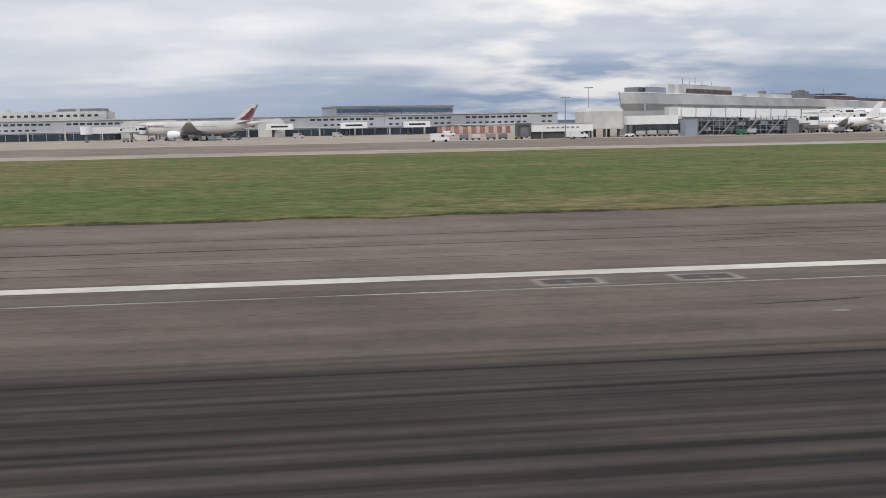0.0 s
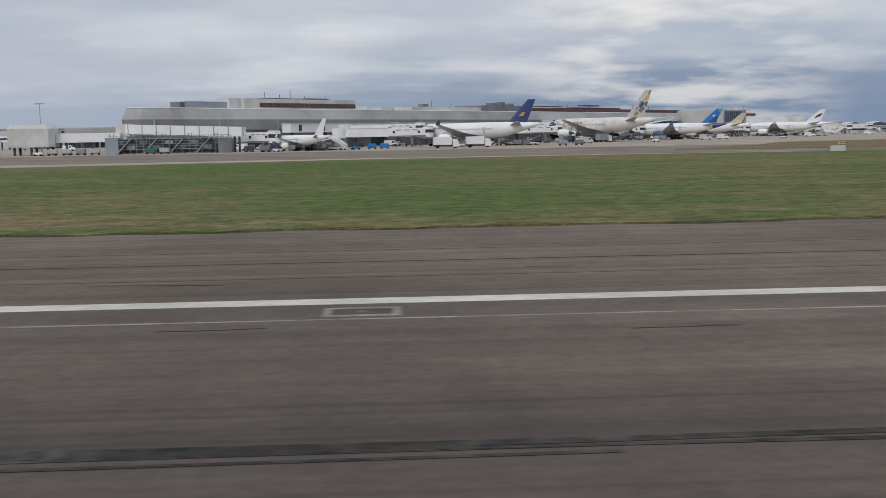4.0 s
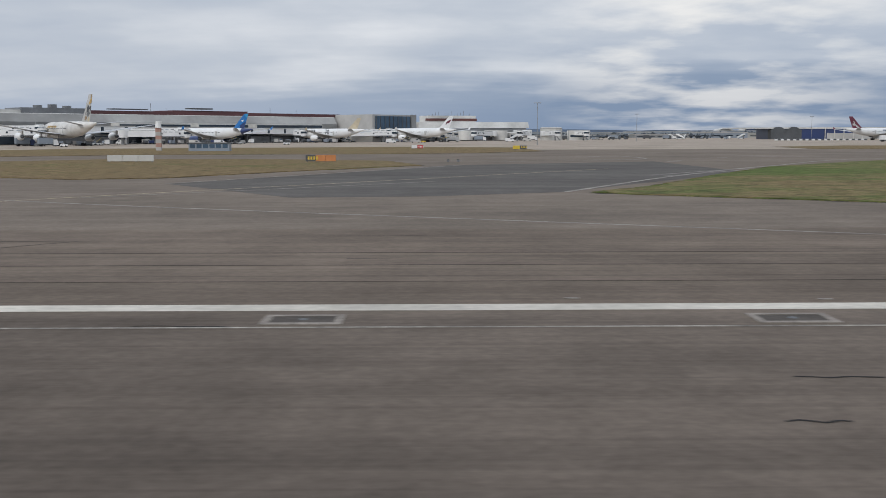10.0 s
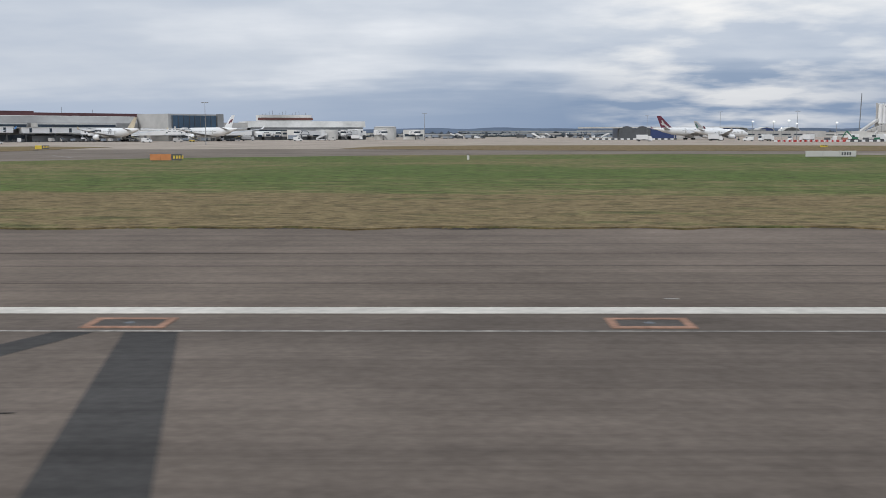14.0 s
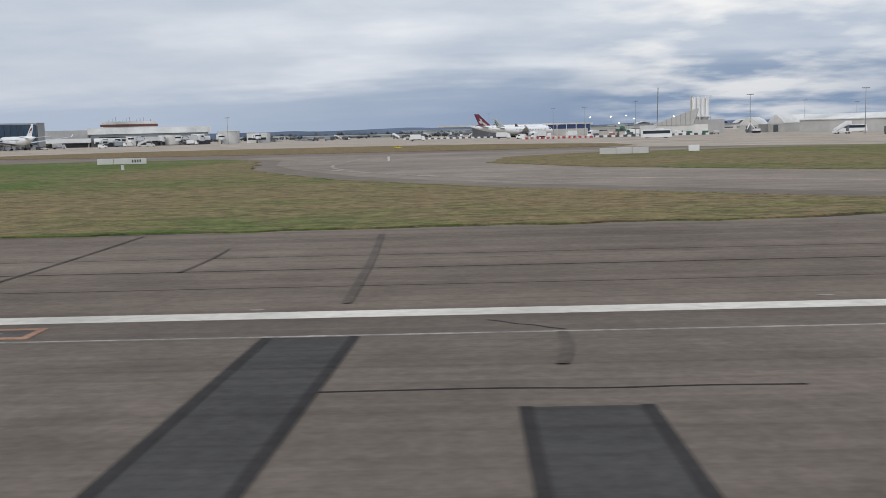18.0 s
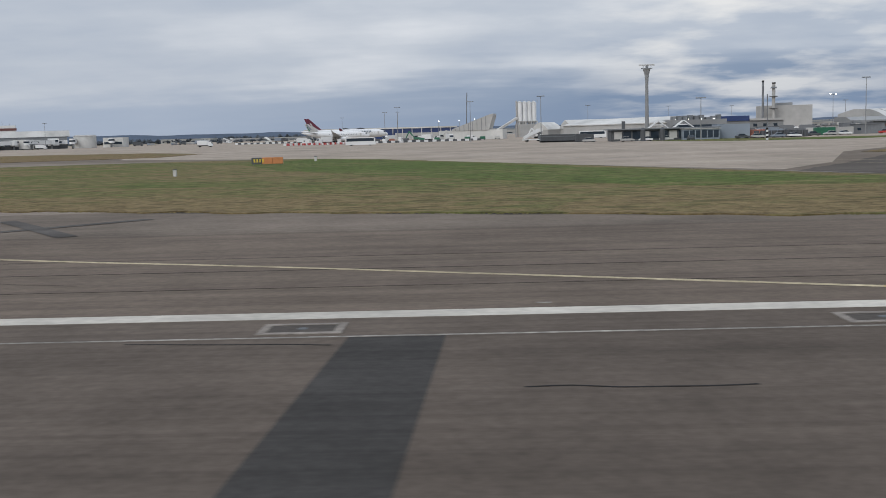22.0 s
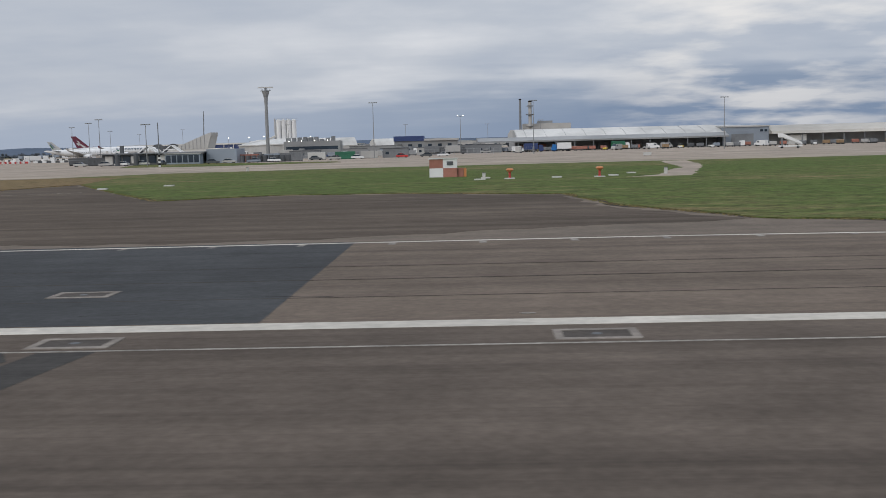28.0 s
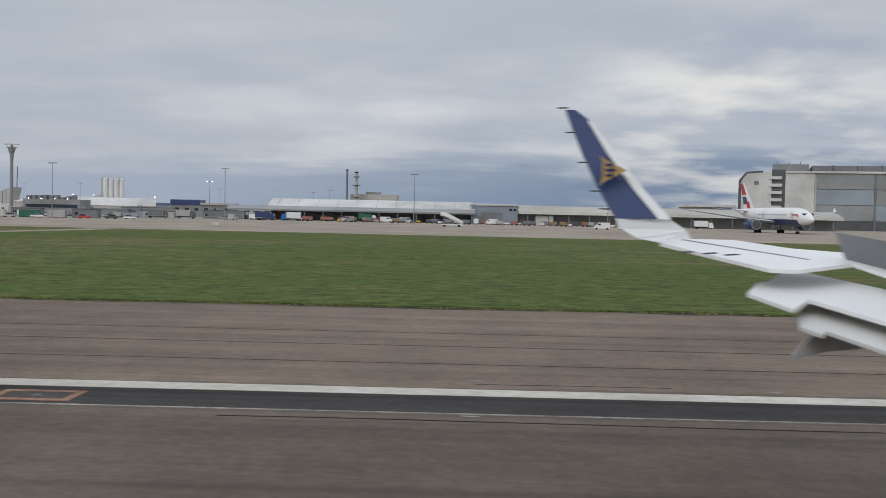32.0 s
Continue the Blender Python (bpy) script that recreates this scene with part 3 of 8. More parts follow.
def airliner(x, y, rz, length, span, radius, tail_top, label, skin, tail_skin, belly=None, engines=2, engine_skin=None, axle=None, rear_skin=None):
    """A parked jet: nose along +x from its middle, standing on its wheels."""
    who = thing("airliner", x, y, 0, rz, label, "aircraft", "jets at their stands")
    r, zc = radius, radius * 1.95
    nose, tail = length * 0.5, -length * 0.5
    shape = [(nose, 0.03, -0.35), (nose - 0.35 * r, 0.33, -0.3), (nose - 1.0 * r, 0.62, -0.2), (nose - 2.0 * r, 0.88, -0.07), (nose - 3.2 * r, 1.0, 0.0),
             (tail + 8.5 * r, 1.0, 0.0), (tail + 5.5 * r, 0.86, 0.13), (tail + 2.6 * r, 0.5, 0.42), (tail + 0.5 * r, 0.17, 0.68), (tail, 0.06, 0.74)]
    rings = [ring(a, 0, zc + c * r, b * r, b * r * 1.03) for a, b, c in shape]
    cut = 8 if rear_skin else len(rings)
    fus = part("fuselage", loft(rings[:cut]) if rear_skin else loft(rings), skin, who, smooth=True)
    if rear_skin:
        part("rear_fuselage", loft(rings[cut - 1:]), rear_skin, who, smooth=True)
    if belly:
        low = [[(px, py * 1.012, min(pz, zc + c * r - 0.30 * b * r) - 0.02 * r) for px, py, pz in ring(a, 0, zc + c * r, b * r, b * r * 1.03)] for a, b, c in shape[3:7]]
        part("belly", loft(low), belly, who, smooth=True)
    part("cockpit_window", box(nose - 1.55 * r, nose - 0.95 * r, -0.56 * r, 0.56 * r, zc + 0.17 * r, zc + 0.38 * r), GLASS, fus)
    for s in (-1, 1):
        pane = mesh_of("cabin_window", box(-0.16, 0.16, -0.03, 0.03, 0, 0.42), GLASS)
        for k in range(int((length - 11 * r) / 1.1)):
            piece("cabin_window", pane, fus, nose - 4.0 * r - 1.1 * k, s * r * 0.985, zc + 0.12 * r)
        for k in (0.5, 3.5):
            a = nose - 2.9 * r if k == 0.5 else tail + 8.6 * r
            part("cabin_door", box(a - 0.55, a + 0.55, s * r * 0.99 - 0.04, s * r * 0.99 + 0.04, zc - 0.35 * r, zc + 0.42 * r), OFFWHITE, fus)
    half, cr = span * 0.5, length * 0.19
    for s in (-1, 1):
        root, kink, tip = (length * 0.12, s * r * 0.7, zc - 0.62 * r), (length * 0.02, s * half * 0.38, zc - 0.25 * r), (-length * 0.17, s * half, zc + 0.72 * r)
        wing = part("wing", foil(root, kink, cr, cr * 0.62, 0.12), WING_GREY, who, smooth=True)
        part("outer_wing", foil(kink, tip, cr * 0.62, cr * 0.2, 0.10), WING_GREY, wing, smooth=True)
        part("wing_tip", foil(tip, (tip[0] - 1.8, tip[1] + s * 0.5, tip[2] + 1.5), cr * 0.2, cr * 0.07, 0.1), tail_skin, wing)
        part("tailplane", foil((tail + 6.0 * r * 0.8, s * 0.3 * r, zc + 0.55 * r), (tail + 0.9 * r, s * half * 0.34, zc + 0.95 * r), length * 0.085, length * 0.035, 0.1), WING_GREY, who)
        for e in range(engines // 2):
            f = 0.31 if e == 0 else 0.56
            ex, ey, ez = length * (0.125 - 0.26 * (f - 0.31)), s * half * f, zc - (0.98 - 0.75 * (f - 0.31)) * r
            er = r * (0.62 if engines == 2 else 0.48)
            nac = part("engine", loft([ring(ex, ey, ez, er * 0.93, er * 0.93, 14), ring(ex - 0.15 * er, ey, ez, er, er, 14), ring(ex - 2.0 * er, ey, ez, er, er, 14), ring(ex - 3.4 * er, ey, ez, er * 0.66, er * 0.66, 14)]), engine_skin or WHITE, who, smooth=True)
            part("intake_lip", loft([ring(ex + 0.04, ey, ez, er * 0.95, er * 0.95, 14), ring(ex - 0.1, ey, ez, er * 0.96, er * 0.96, 14)]), STEEL, nac)
            part("fan", loft([ring(ex + 0.07, ey, ez, er * 0.80, er * 0.80, 14), ring(ex + 0.02, ey, ez, er * 0.8, er * 0.8, 14)]), DARKGREY, nac)
            part("exhaust_cone", loft([ring(ex - 3.3 * er, ey, ez, er * 0.5, er * 0.5, 12), ring(ex - 4.6 * er, ey, ez, er * 0.2, er * 0.2, 12)]), DARKGREY, nac)
            part("pylon", box(ex - 4.0 * er, ex - 0.8 * er, ey - 0.22, ey + 0.22, ez + 0.6 * er, ez + 1.45 * er), PALE, who)
        gear = part("main_gear", tube((-length * 0.03, s * r * 1.5, zc - 0.6 * r), (-length * 0.03, s * r * 1.5, 0.6), 0.2), MIDGREY, who)
        for dx in (-0.8, 0.8):
            for dy in (-0.45, 0.45):
                part("wheel", tube((-length * 0.03 + dx, s * r * 1.5 + dy - 0.2, 0.62), (-length * 0.03 + dx, s * r * 1.5 + dy + 0.2, 0.62), 0.62, n=14), BLACK, gear, smooth=True)
    nosegear = part("nose_gear", tube((nose - 3.2 * r, 0, zc - 0.7 * r), (nose - 3.2 * r, 0, 0.5), 0.14), MIDGREY, who)
    for dy in (-0.35, 0.35):
        part("wheel", tube((nose - 3.2 * r, dy - 0.15, 0.48), (nose - 3.2 * r, dy + 0.15, 0.48), 0.48, n=12), BLACK, nosegear)
    fin_base, fin_root = zc + 0.8 * r, length * 0.145
    fin = part("fin", foil((tail + fin_root + 2.2 * r, 0, fin_base), (tail + 2.0 * r, 0, tail_top), fin_root, fin_root * 0.38, 0.07, "z"), tail_skin, who, smooth=True)
    who["fin_root"] = 0
    return who, fin, (tail, fin_base, fin_root, r, zc, nose)


def fin_mark(fin, dims, tail_top, low, high, fore, aft, material, name="tail_emblem", label=""):
    """A patch of colour on both faces of the fin, between two heights and two shares of its chord."""
    tail, base, root, r, zc, nose = dims
    x_lo, x_hi = tail + root + 2.2 * r, tail + 2.0 * r
    for s in (-1, 1):
        bm = bmesh.new()
        for (a0, a1) in ((s * 0.012, s * 0.05),):
            pts = []
            for h, c in ((low, fore), (low, aft), (high, aft), (high, fore)):
                f = h
                lead = x_lo + (x_hi - x_lo) * f
                chord = root * (1 - 0.62 * f)
                off = s * (0.035 * chord * min(1.0, 2.2 * min(c, 1 - c) + 0.1) + 0.05)
                pts.append((lead - chord * c, off, base + (tail_top - base) * f))
            verts = [bm.verts.new(p) for p in pts] + [bm.verts.new((p[0], 0, p[2])) for p in pts]
            bm.faces.new(verts[:4])
            bm.faces.new(verts[4:][::-1])
            for i in range(4):
                bm.faces.new((verts[i], verts[(i + 1) % 4], verts[4 + (i + 1) % 4], verts[4 + i]))
        part(name, bm, material, fin, label)


def fin_quad(fin, dims, tail_top, corners, material, name="tail_panel", proud=0.05):
    """A four-cornered patch on both faces of the fin; corners are (share of height, share of chord)."""
    tail, base, root, r, zc, nose = dims
    x_lo, x_hi = tail + root + 2.2 * r, tail + 2.0 * r
    for s in (-1, 1):
        bm = bmesh.new()
        pts = []
        for h, c in corners:
            chord = root * (1 - 0.62 * h)
            off = s * (0.035 * chord * min(1.0, 2.2 * min(c, 1 - c) + 0.1) + proud)
            pts.append((x_lo + (x_hi - x_lo) * h - chord * c, off, base + (tail_top - base) * h))
        verts = [bm.verts.new(p) for p in pts] + [bm.verts.new((p[0], 0, p[2])) for p in pts]
        bm.faces.new(verts[:4])
        bm.faces.new(verts[4:][::-1])
        for i in range(4):
            bm.faces.new((verts[i], verts[(i + 1) % 4], verts[4 + (i + 1) % 4], verts[4 + i]))
        part(name, bm, material, fin)


def heading(nose_xy, tail_xy):
    return math.degrees(math.atan2(nose_xy[1] - tail_xy[1], nose_xy[0] - tail_xy[0]))


def mid(tail_xy, rz, length, back=0.0):
    """The middle of a jet whose fin tip stands at tail_xy."""
    return tail_xy[0] + math.cos(radians(rz)) * (length * 0.5 - back), tail_xy[1] + math.sin(radians(rz)) * (length * 0.5 - back)


# ---- terminal ----
HALL_X, HALL_Y, HALL_TURN = 65, 364, 48
terminal = thing("terminal_building", HALL_X, HALL_Y, 0, HALL_TURN, "long pale grey concrete airport terminal with set-back roof storeys", "building")
L = 418


def hall_ring(back, z):
    """Plan of the hall at one height: a blunt end, then the long front."""
    return [(1.5 * back, 5 + back, z), (5 + 1.2 * back, 1.2 + back, z), (18, -0.6 + back, z), (24, back, z), (L, back, z), (L, 44, z), (104, 44, z), (2 + 1.5 * back, 6.5 + back, z)]


part("lower_wall", loft([hall_ring(2.2, 0), hall_ring(2.2, 7.6)]), TERM_MID, terminal)
part("middle_wall", loft([hall_ring(0.4, 7.6), hall_ring(0, 11.6)]), TERM_MID, terminal, "grey vertical concrete band")
part("upper_wall", loft([hall_ring(0, 11.6), hall_ring(2.6, 15.7)]), TERM_UP, terminal, "pale sloping concrete fascia")
part("coping", loft([hall_ring(2.5, 15.7), hall_ring(2.9, 16.0)]), OFFWHITE, terminal)
part("roof_storey", prism([(56, 6), (118, 6), (118, 36), (104, 36), (56, 9)], 15.9, 20.0, "z"), OFFWHITE, terminal)
part("window_band", box(64, 118.2, 5.7, 6.2, 16.6, 18.3), BROWNBAND, terminal, "dark brown window band")
part("glazed_ground_floor", box(4, L - 4, 1.6, 2.4, 0.4, 4.2), GLASS, terminal)
for a, b in ((118, 240), (250, 330)):
    part("glazed_band", box(a, b, 1.5, 2.3, 5.2, 7.8), GLASS, terminal)
part("red_roof_storey", box(246, 424, 4, 34, 16.0, 17.9), DEEPRED, terminal, "oxide red roof storey")
part("red_roof_storey", box(300, 352, 8, 30, 17.9, 18.8), DEEPRED, terminal)
part("plant_room", box(155, 212, 5, 30, 15.9, 17.7), OFFWHITE, terminal)
part("plant_room", box(208, 246, 4, 22, 15.9, 18.8), MIDGREY, terminal)
part("plant_room", prism([(30, 9), (56, 9), (60, 14), (40, 14)], 15.9, 18.6, "z"), BLUEGREY, terminal)

blue_box = thing("glazed_block", 370, 662, 0, 55, "dark blue glazed block with pale grey surround", "building")
part("wall", box(-1.5, 44, 0.6, 40, 0, 17.6), PALE, blue_box)
part("curtain_wall", box(1.2, 38, -0.2, 0.8, 3.0, 16.6), BLUEGLASS, blue_box)
for k in range(9):
    part("mullion", box(1.2 + 4.6 * k - 0.15, 1.2 + 4.6 * k + 0.15, -0.5, 0.0, 3.0, 16.6), DARKGREY, blue_box)
part("side_panel", box(39, 44.3, -0.6, 0.6, 0, 17.9), GREY, blue_box)

far_hall = thing("terminal_wing", 398, 778, 0, 22, "white low terminal wing with dark window bands", "building")
part("wall", box(0, 88, 0, 40, 0, 10), GREY, far_hall)
part("upper_wall", prism([(-1, 9.5), (0.5, 14.2), (40, 14.2), (41, 9.5)], -2, 90), OFFWHITE, far_hall)
part("link_wall", box(-52, -2, 3, 30, 0, 13.0), PALE, far_hall)
part("link_corridor", box(-48, 0, -4, 0.5, 3.6, 6.8), WHITE, far_hall)
# added dark box that stands in for the shade below the link corridor
part("link_shade_block", box(-48, -2, 1.5, 3.2, 0, 3.6), DARKGREY, far_hall)
part("window_band", box(6, 42, -0.5, 0.2, 3.2, 7.4), GLASS, far_hall)
part("roof_storey", box(10, 50, 12, 30, 14.2, 19.2), OFFWHITE, far_hall)
part("window_band", box(8, 51, 11.6, 12.2, 15.2, 17.0), BROWNBAND, far_hall)

left_hall = thing("terminal_pier_hall", -297, 650, 0, 0, "blue-grey clad pier hall with rows of small windows", "building")
part("wall", box(0, 400, 0, 40, 0, 12.2), HALLBLUE, left_hall)
part("roof", box(-1, 401, -1, 41, 12.2, 12.7), PALE, left_hall)
office = thing("office_block", -37, 770, 0, 20, "dark grey glazed office block behind the terminal", "office")
part("wall", box(0, 98, 0, 30, 0, 20.0), BLUEGREY, office)
part("roof", box(-0.5, 98.5, -0.5, 30, 20.0, 21.2), GREY, office)
for z in (12.0, 16.4):
    part("window_band", box(0.8, 97, -0.4, 0.2, z, z + 2.6), BLUEGLASS, office)

# ---- jets ----
JETS = {}


def park(key, nose_xy, tail_xy, length, span, radius, top, label, *args, turn=None, **more):
    rz = heading(nose_xy, tail_xy) if turn is None else turn
    cx, cy = mid(tail_xy, rz, length, 0.03 * length)
    JETS[key] = airliner(cx, cy, rz, length, span, radius, top, label, *args, **more)
    return JETS[key]


park("maroon", (0, 0), (-77, 487), 71, 62, 3.1, 16.4, "white airliner with grey and maroon tail at its stand", OFFWHITE, OFFWHITE, turn=158)
park("small", (0, 0), (137, 319), 29, 28, 1.7, 10.0, "small white airliner with plain white tail", WHITE, WHITE, turn=134)
park("navy", (0, 0), (207, 361), 66, 60, 2.9, 16.3, "white wide-body airliner with navy blue tail", WHITE, NAVY, turn=131)
park("gold", (0, 0), (267, 433), 66, 74, 3.6, 21.8, "large cream four-engined airliner with gold and white patterned tail", CREAM, OFFWHITE, turn=129, engines=4)
park("azure", (0, 0), (319, 503), 56, 56, 2.75, 14.9, "white airliner with bright blue tail and dark blue rear", WHITE, BLUE, turn=142, rear_skin=NAVY, engine_skin=NAVY)
park("beige", (0, 0), (366, 606), 58, 58, 2.8, 14.4, "white airliner with beige gold tail and printed flank", WHITE, SAND, turn=137)
park("emblem", (0, 0), (420, 622), 66, 60, 2.9, 15.8, "white airliner with a red emblem on its tail", WHITE, WHITE, turn=132)
park("crimson", (0, 0), (687, 696), 62, 58, 2.8, 16.0, "white airliner with a deep red tail", WHITE, MAROON, turn=24)
park("second", (0, 0), (697, 633), 44, 44, 2.3, 11.8, "white airliner with blue striped tail behind barriers", WHITE, OFFWHITE, turn=24)
park("flag", (0, 0), (1176, 389), 53, 62, 3.0, 18.2, "white airliner with dark blue belly and red striped tail", WHITE, WHITE, turn=-77, belly=NAVY, engine_skin=NAVY)

# ---- works and cargo side ----
silos = thing("silo_plant", 837, 690, 0, 25, "row of tall pale cement silos on a frame", "silo")
for k in range(4):
    part("silo", tube((-5.2 + 3.5 * k, 0, 10.5), (-5.2 + 3.5 * k, 0, 22.9), 1.72, n=14), WHITE, silos, smooth=True)
    part("silo_dome", tube((-5.2 + 3.5 * k, 0, 22.9), (-5.2 + 3.5 * k, 0, 23.7), 1.72, 0.5, 14), OFFWHITE, silos, smooth=True)
for a in (-6.8, -2.2, 2.4, 7.0):
    for b in (-1.9, 1.9):
        part("frame_post", box(a - 0.25, a + 0.25, b - 0.25, b + 0.25, 0, 10.5), OFFWHITE, silos)
for z in (3.4, 6.8, 10.2):
    part("frame_beam", box(-7.0, 7.2, -2.1, -1.8, z, z + 0.4), OFFWHITE, silos)
for k in range(4):
    part("silo_cone", tube((-5.2 + 3.5 * k, 0, 10.5), (-5.2 + 3.5 * k, 0, 7.6), 1.8, 0.5, 12), PALE, silos, smooth=True)
tower = thing("radar_tower", 875.5, 446, 0, 0, "slender pale concrete radar tower with a bar antenna", "tower")
part("shaft", tube((0, 0, 0), (0, 0, 23), 0.86, 0.66, 16), GREY, tower, smooth=True)
part("neck", tube((0, 0, 23), (0, 0, 26.4), 0.66, 0.92, 16), GREY, tower, smooth=True)
part("head", tube((0, 0, 26.4), (0, 0, 29), 0.92, 1.7, 16), GREY, tower, smooth=True)
part("door", box(-0.45, 0.45, -0.95, -0.7, 0, 2.1), DARKGREY, tower)
part("antenna", box(-3.3, 3.3, -0.25, 0.25, 30.3, 30.8), OFFWHITE, tower)
part("turntable", tube((0, 0, 29), (0, 0, 30.4), 0.5), MIDGREY, tower)

shed = thing("cargo_shed", 968, 472, 0, 3, "long cargo shed with pale curved roof and open front", "shed")
part("roof", prism([(-8, 5.6), (-7, 6.4), (0, 8.3), (9, 9.8), (26, 10.2), (45, 8.0), (45, 5.6)], 16, 110), OFFWHITE, shed)
part("back_wall", box(16, 110, 4, 44, 0, 5.6), GREY, shed)
part("canopy", prism([(-12, 4.2), (-12, 4.9), (-7, 6.4), (6, 6.4), (6, 4.2)], -2, 110), GREY, shed)
shed_two = thing("freight_block", 1077, 472, 0, 3, "plain blue-grey freight building", "building")
part("wall", box(0, 21, 0, 40, 0, 8.6), BLUEGREY, shed_two)
part("roof", prism([(-0.5, 8.4), (-0.5, 8.9), (20, 9.6), (40, 8.9), (40, 8.4)], -0.4, 21.4), PALE, shed_two)
shed_three = thing("freight_shed", 1098, 472, 0, 3, "long freight shed with beige curved roof", "shed")
part("roof", prism([(-4, 5.0), (-3, 6.2), (2, 7.8), (12, 9.0), (30, 9.2), (45, 7.0), (45, 5.0)], 0, 150), BEIGE, shed_three)
part("back_wall", box(0, 150, 4, 44, 0, 5.2), GREY, shed_three)
hangar = thing("hangar", 1225, 556, 0, -16, "huge grey maintenance hangar with tall panelled doors", "hangar")
part("wall", box(0, 260, 0, 90, 0, 30), OFFWHITE, hangar)
part("stack", box(13, 31.5, 10, 40, 30, 35), GREY, hangar)
power = thing("power_house", 1006, 706, 0, 0, "boiler house with two tall chimneys", "building")
part("wall", box(-10, 22, -6, 14, 0, 16.4), PALE, power)
part("chimney", tube((-12, -10, 0), (-12, -10, 32.2), 0.8, 0.7, 12), MIDGREY, power)
part("chimney", tube((-5.5, -12, 0), (-5.5, -12, 30.6), 1.2, 1.1, 12), PALE, power)


# ---- markings and repairs on the paving ----
def ribbon(points, width, z, n=6):
    """A painted line: a smooth curve through the points, of even width."""
    pts = [Vector(p) for p in points]
    pts = [pts[0] * 2 - pts[1]] + pts + [pts[-1] * 2 - pts[-2]]
    path = []
    for a, b, c, d in zip(pts, pts[1:], pts[2:], pts[3:]):
        for k in range(n):
            t = k / n
            path.append(0.5 * (2 * b + (c - a) * t + (2 * a - 5 * b + 4 * c - d) * t * t + (3 * b - a - 3 * c + d) * t ** 3))
    path.append(pts[-2])
    bm = bmesh.new()
    last = None
    for i, p in enumerate(path):
        way = (path[min(i + 1, len(path) - 1)] - path[max(i - 1, 0)]).normalized()
        side = Vector((-way.y, way.x)) * width * 0.5
        pair = [bm.verts.new((*(p + side), z)), bm.verts.new((*(p - side), z))]
        if last:
            bm.faces.new((last[0], last[1], pair[1], pair[0]))
        last = pair
    return bm


def marking(name, bm, material, label):
    return ground_piece(name, bm, material, label, "marking")


marking("thin_line", box(-900, 2100, 22.14, 22.26, 0.0, 0.0262), LINE_WORN, "thin worn pale line inside the runway edge")
JOINT = tarmac("open_joint", (0.075, 0.064, 0.055), 0.6)
for y, w in ((29.5, 0.03), (33.4, 0.05), (37.0, 0.03)):
    marking("paving_joint", box(-900, 2100, y - w, y + w, 0.0, 0.0255), JOINT, "dark straight joint between asphalt lanes")
marking("aiming_point", box(43, 78, 1, 11.25, 0.0, 0.0262), tarmac("worn_white_block", (0.50, 0.48, 0.44), 0.75), "broad white landing mark streaked with tyre rubber")
level = 0.0270


def taxi_line(points, width, material, label):
    global level
    level += 0.0004
    marking("taxi_line", ribbon(points, width, level), material, label)


taxi_line([(330, 4), (338, 11.4), (346, 21), (356.8, 34.6), (365.4, 45.8), (382.8, 69.7), (406, 98), (432, 130)], 0.27, LINE_FADED, "yellow exit line curving off the runway")
taxi_line([(318, 128), (322, 114), (331, 103), (357, 85), (375, 73), (391, 63), (428.5, 43.8), (446, 35)], 0.34, LINE_WORN, "pale worn taxi line")
taxi_line([(446, 35), (460, 29), (473, 24.5)], 0.24, LINE_FADED, "faded yellow line leading on to the runway")
taxi_line([(473, 24.5), (484, 20.6), (491.6, 18), (510, 12.5), (530, 8)], 0.22, LINE_YELLOW, "yellow line leading on to the runway")
taxi_line([(661, 131), (676, 104), (698, 87), (716, 73), (729, 64), (755.5, 51.6), (769.8, 44.5), (784, 38), (794.5, 34.2), (811.6, 27.4)], 0.32, LINE_FADED, "pale worn taxi line")
taxi_line([(811.6, 27.4), (822, 24.2), (831, 21.3), (838, 19), (852, 14.9), (863.6, 11.9), (880, 8)], 0.22, LINE_YELLOW, "yellow line leading on to the runway")
taxi_line([(852, 8), (855.5, 12.3), (858.5, 15.7), (861.8, 20.3), (864.4, 25.3), (867.5, 33.9), (869.6, 45.6)], 0.24, LINE_YELLOW, "yellow exit line curving off the runway")
taxi_line([(869.6, 45.6), (870.0, 55.8), (866.1, 74.0), (856.0, 92.7), (846.0, 105.6), (828, 126)], 0.3, LINE_FADED, "pale worn taxi line")
taxi_line([(862.5, 8), (863.3, 12.1), (864.2, 16.5), (865.9, 25), (867.7, 34.5)], 0.24, LINE_YELLOW, "yellow exit line curving off the runway")
taxi_line([(838, 132), (851, 105), (867, 74), (878.3, 54.6), (888, 36.6), (893.6, 26.7)], 0.26, LINE_FADED, "pale worn taxi line")
taxi_line([(893.6, 26.7), (896.5, 21), (899, 15)], 0.24, LINE_YELLOW, "yellow line leading on to the runway")
taxi_line([(848.5, 54), (848.3, 60), (844.3, 68), (838.5, 79), (828, 98.8), (806, 141)], 0.32, LINE_WORN, "pale concrete kerb band along the grass")
taxi_line([(858, 147), (868.5, 118), (881, 103), (903, 103.4), (925, 112)], 0.3, LINE_WORN, "pale kerb line round a grass island")
taxi_line([(420, 77), (436, 108), (456, 140), (490, 181), (560, 189)], 0.5, LINE_WORN, "pale taxiway edge line")
taxi_line([(640, 187), (648, 141), (658, 114)], 0.3, LINE_WORN, "pale taxiway edge line")
taxi_line([(945, 45.6), (975, 46.0), (990, 45.3), (1002, 45.2)], 0.4, LINE_WHITE, "worn pale edge line")
for k in range(12):
    marking("edge_dash", box(953 + 4.0 * k, 953.3 + 4.0 * k, 44.9, 46.0, 0.0, 0.0262), LINE_WORN, "short pale cross mark on a worn edge line")


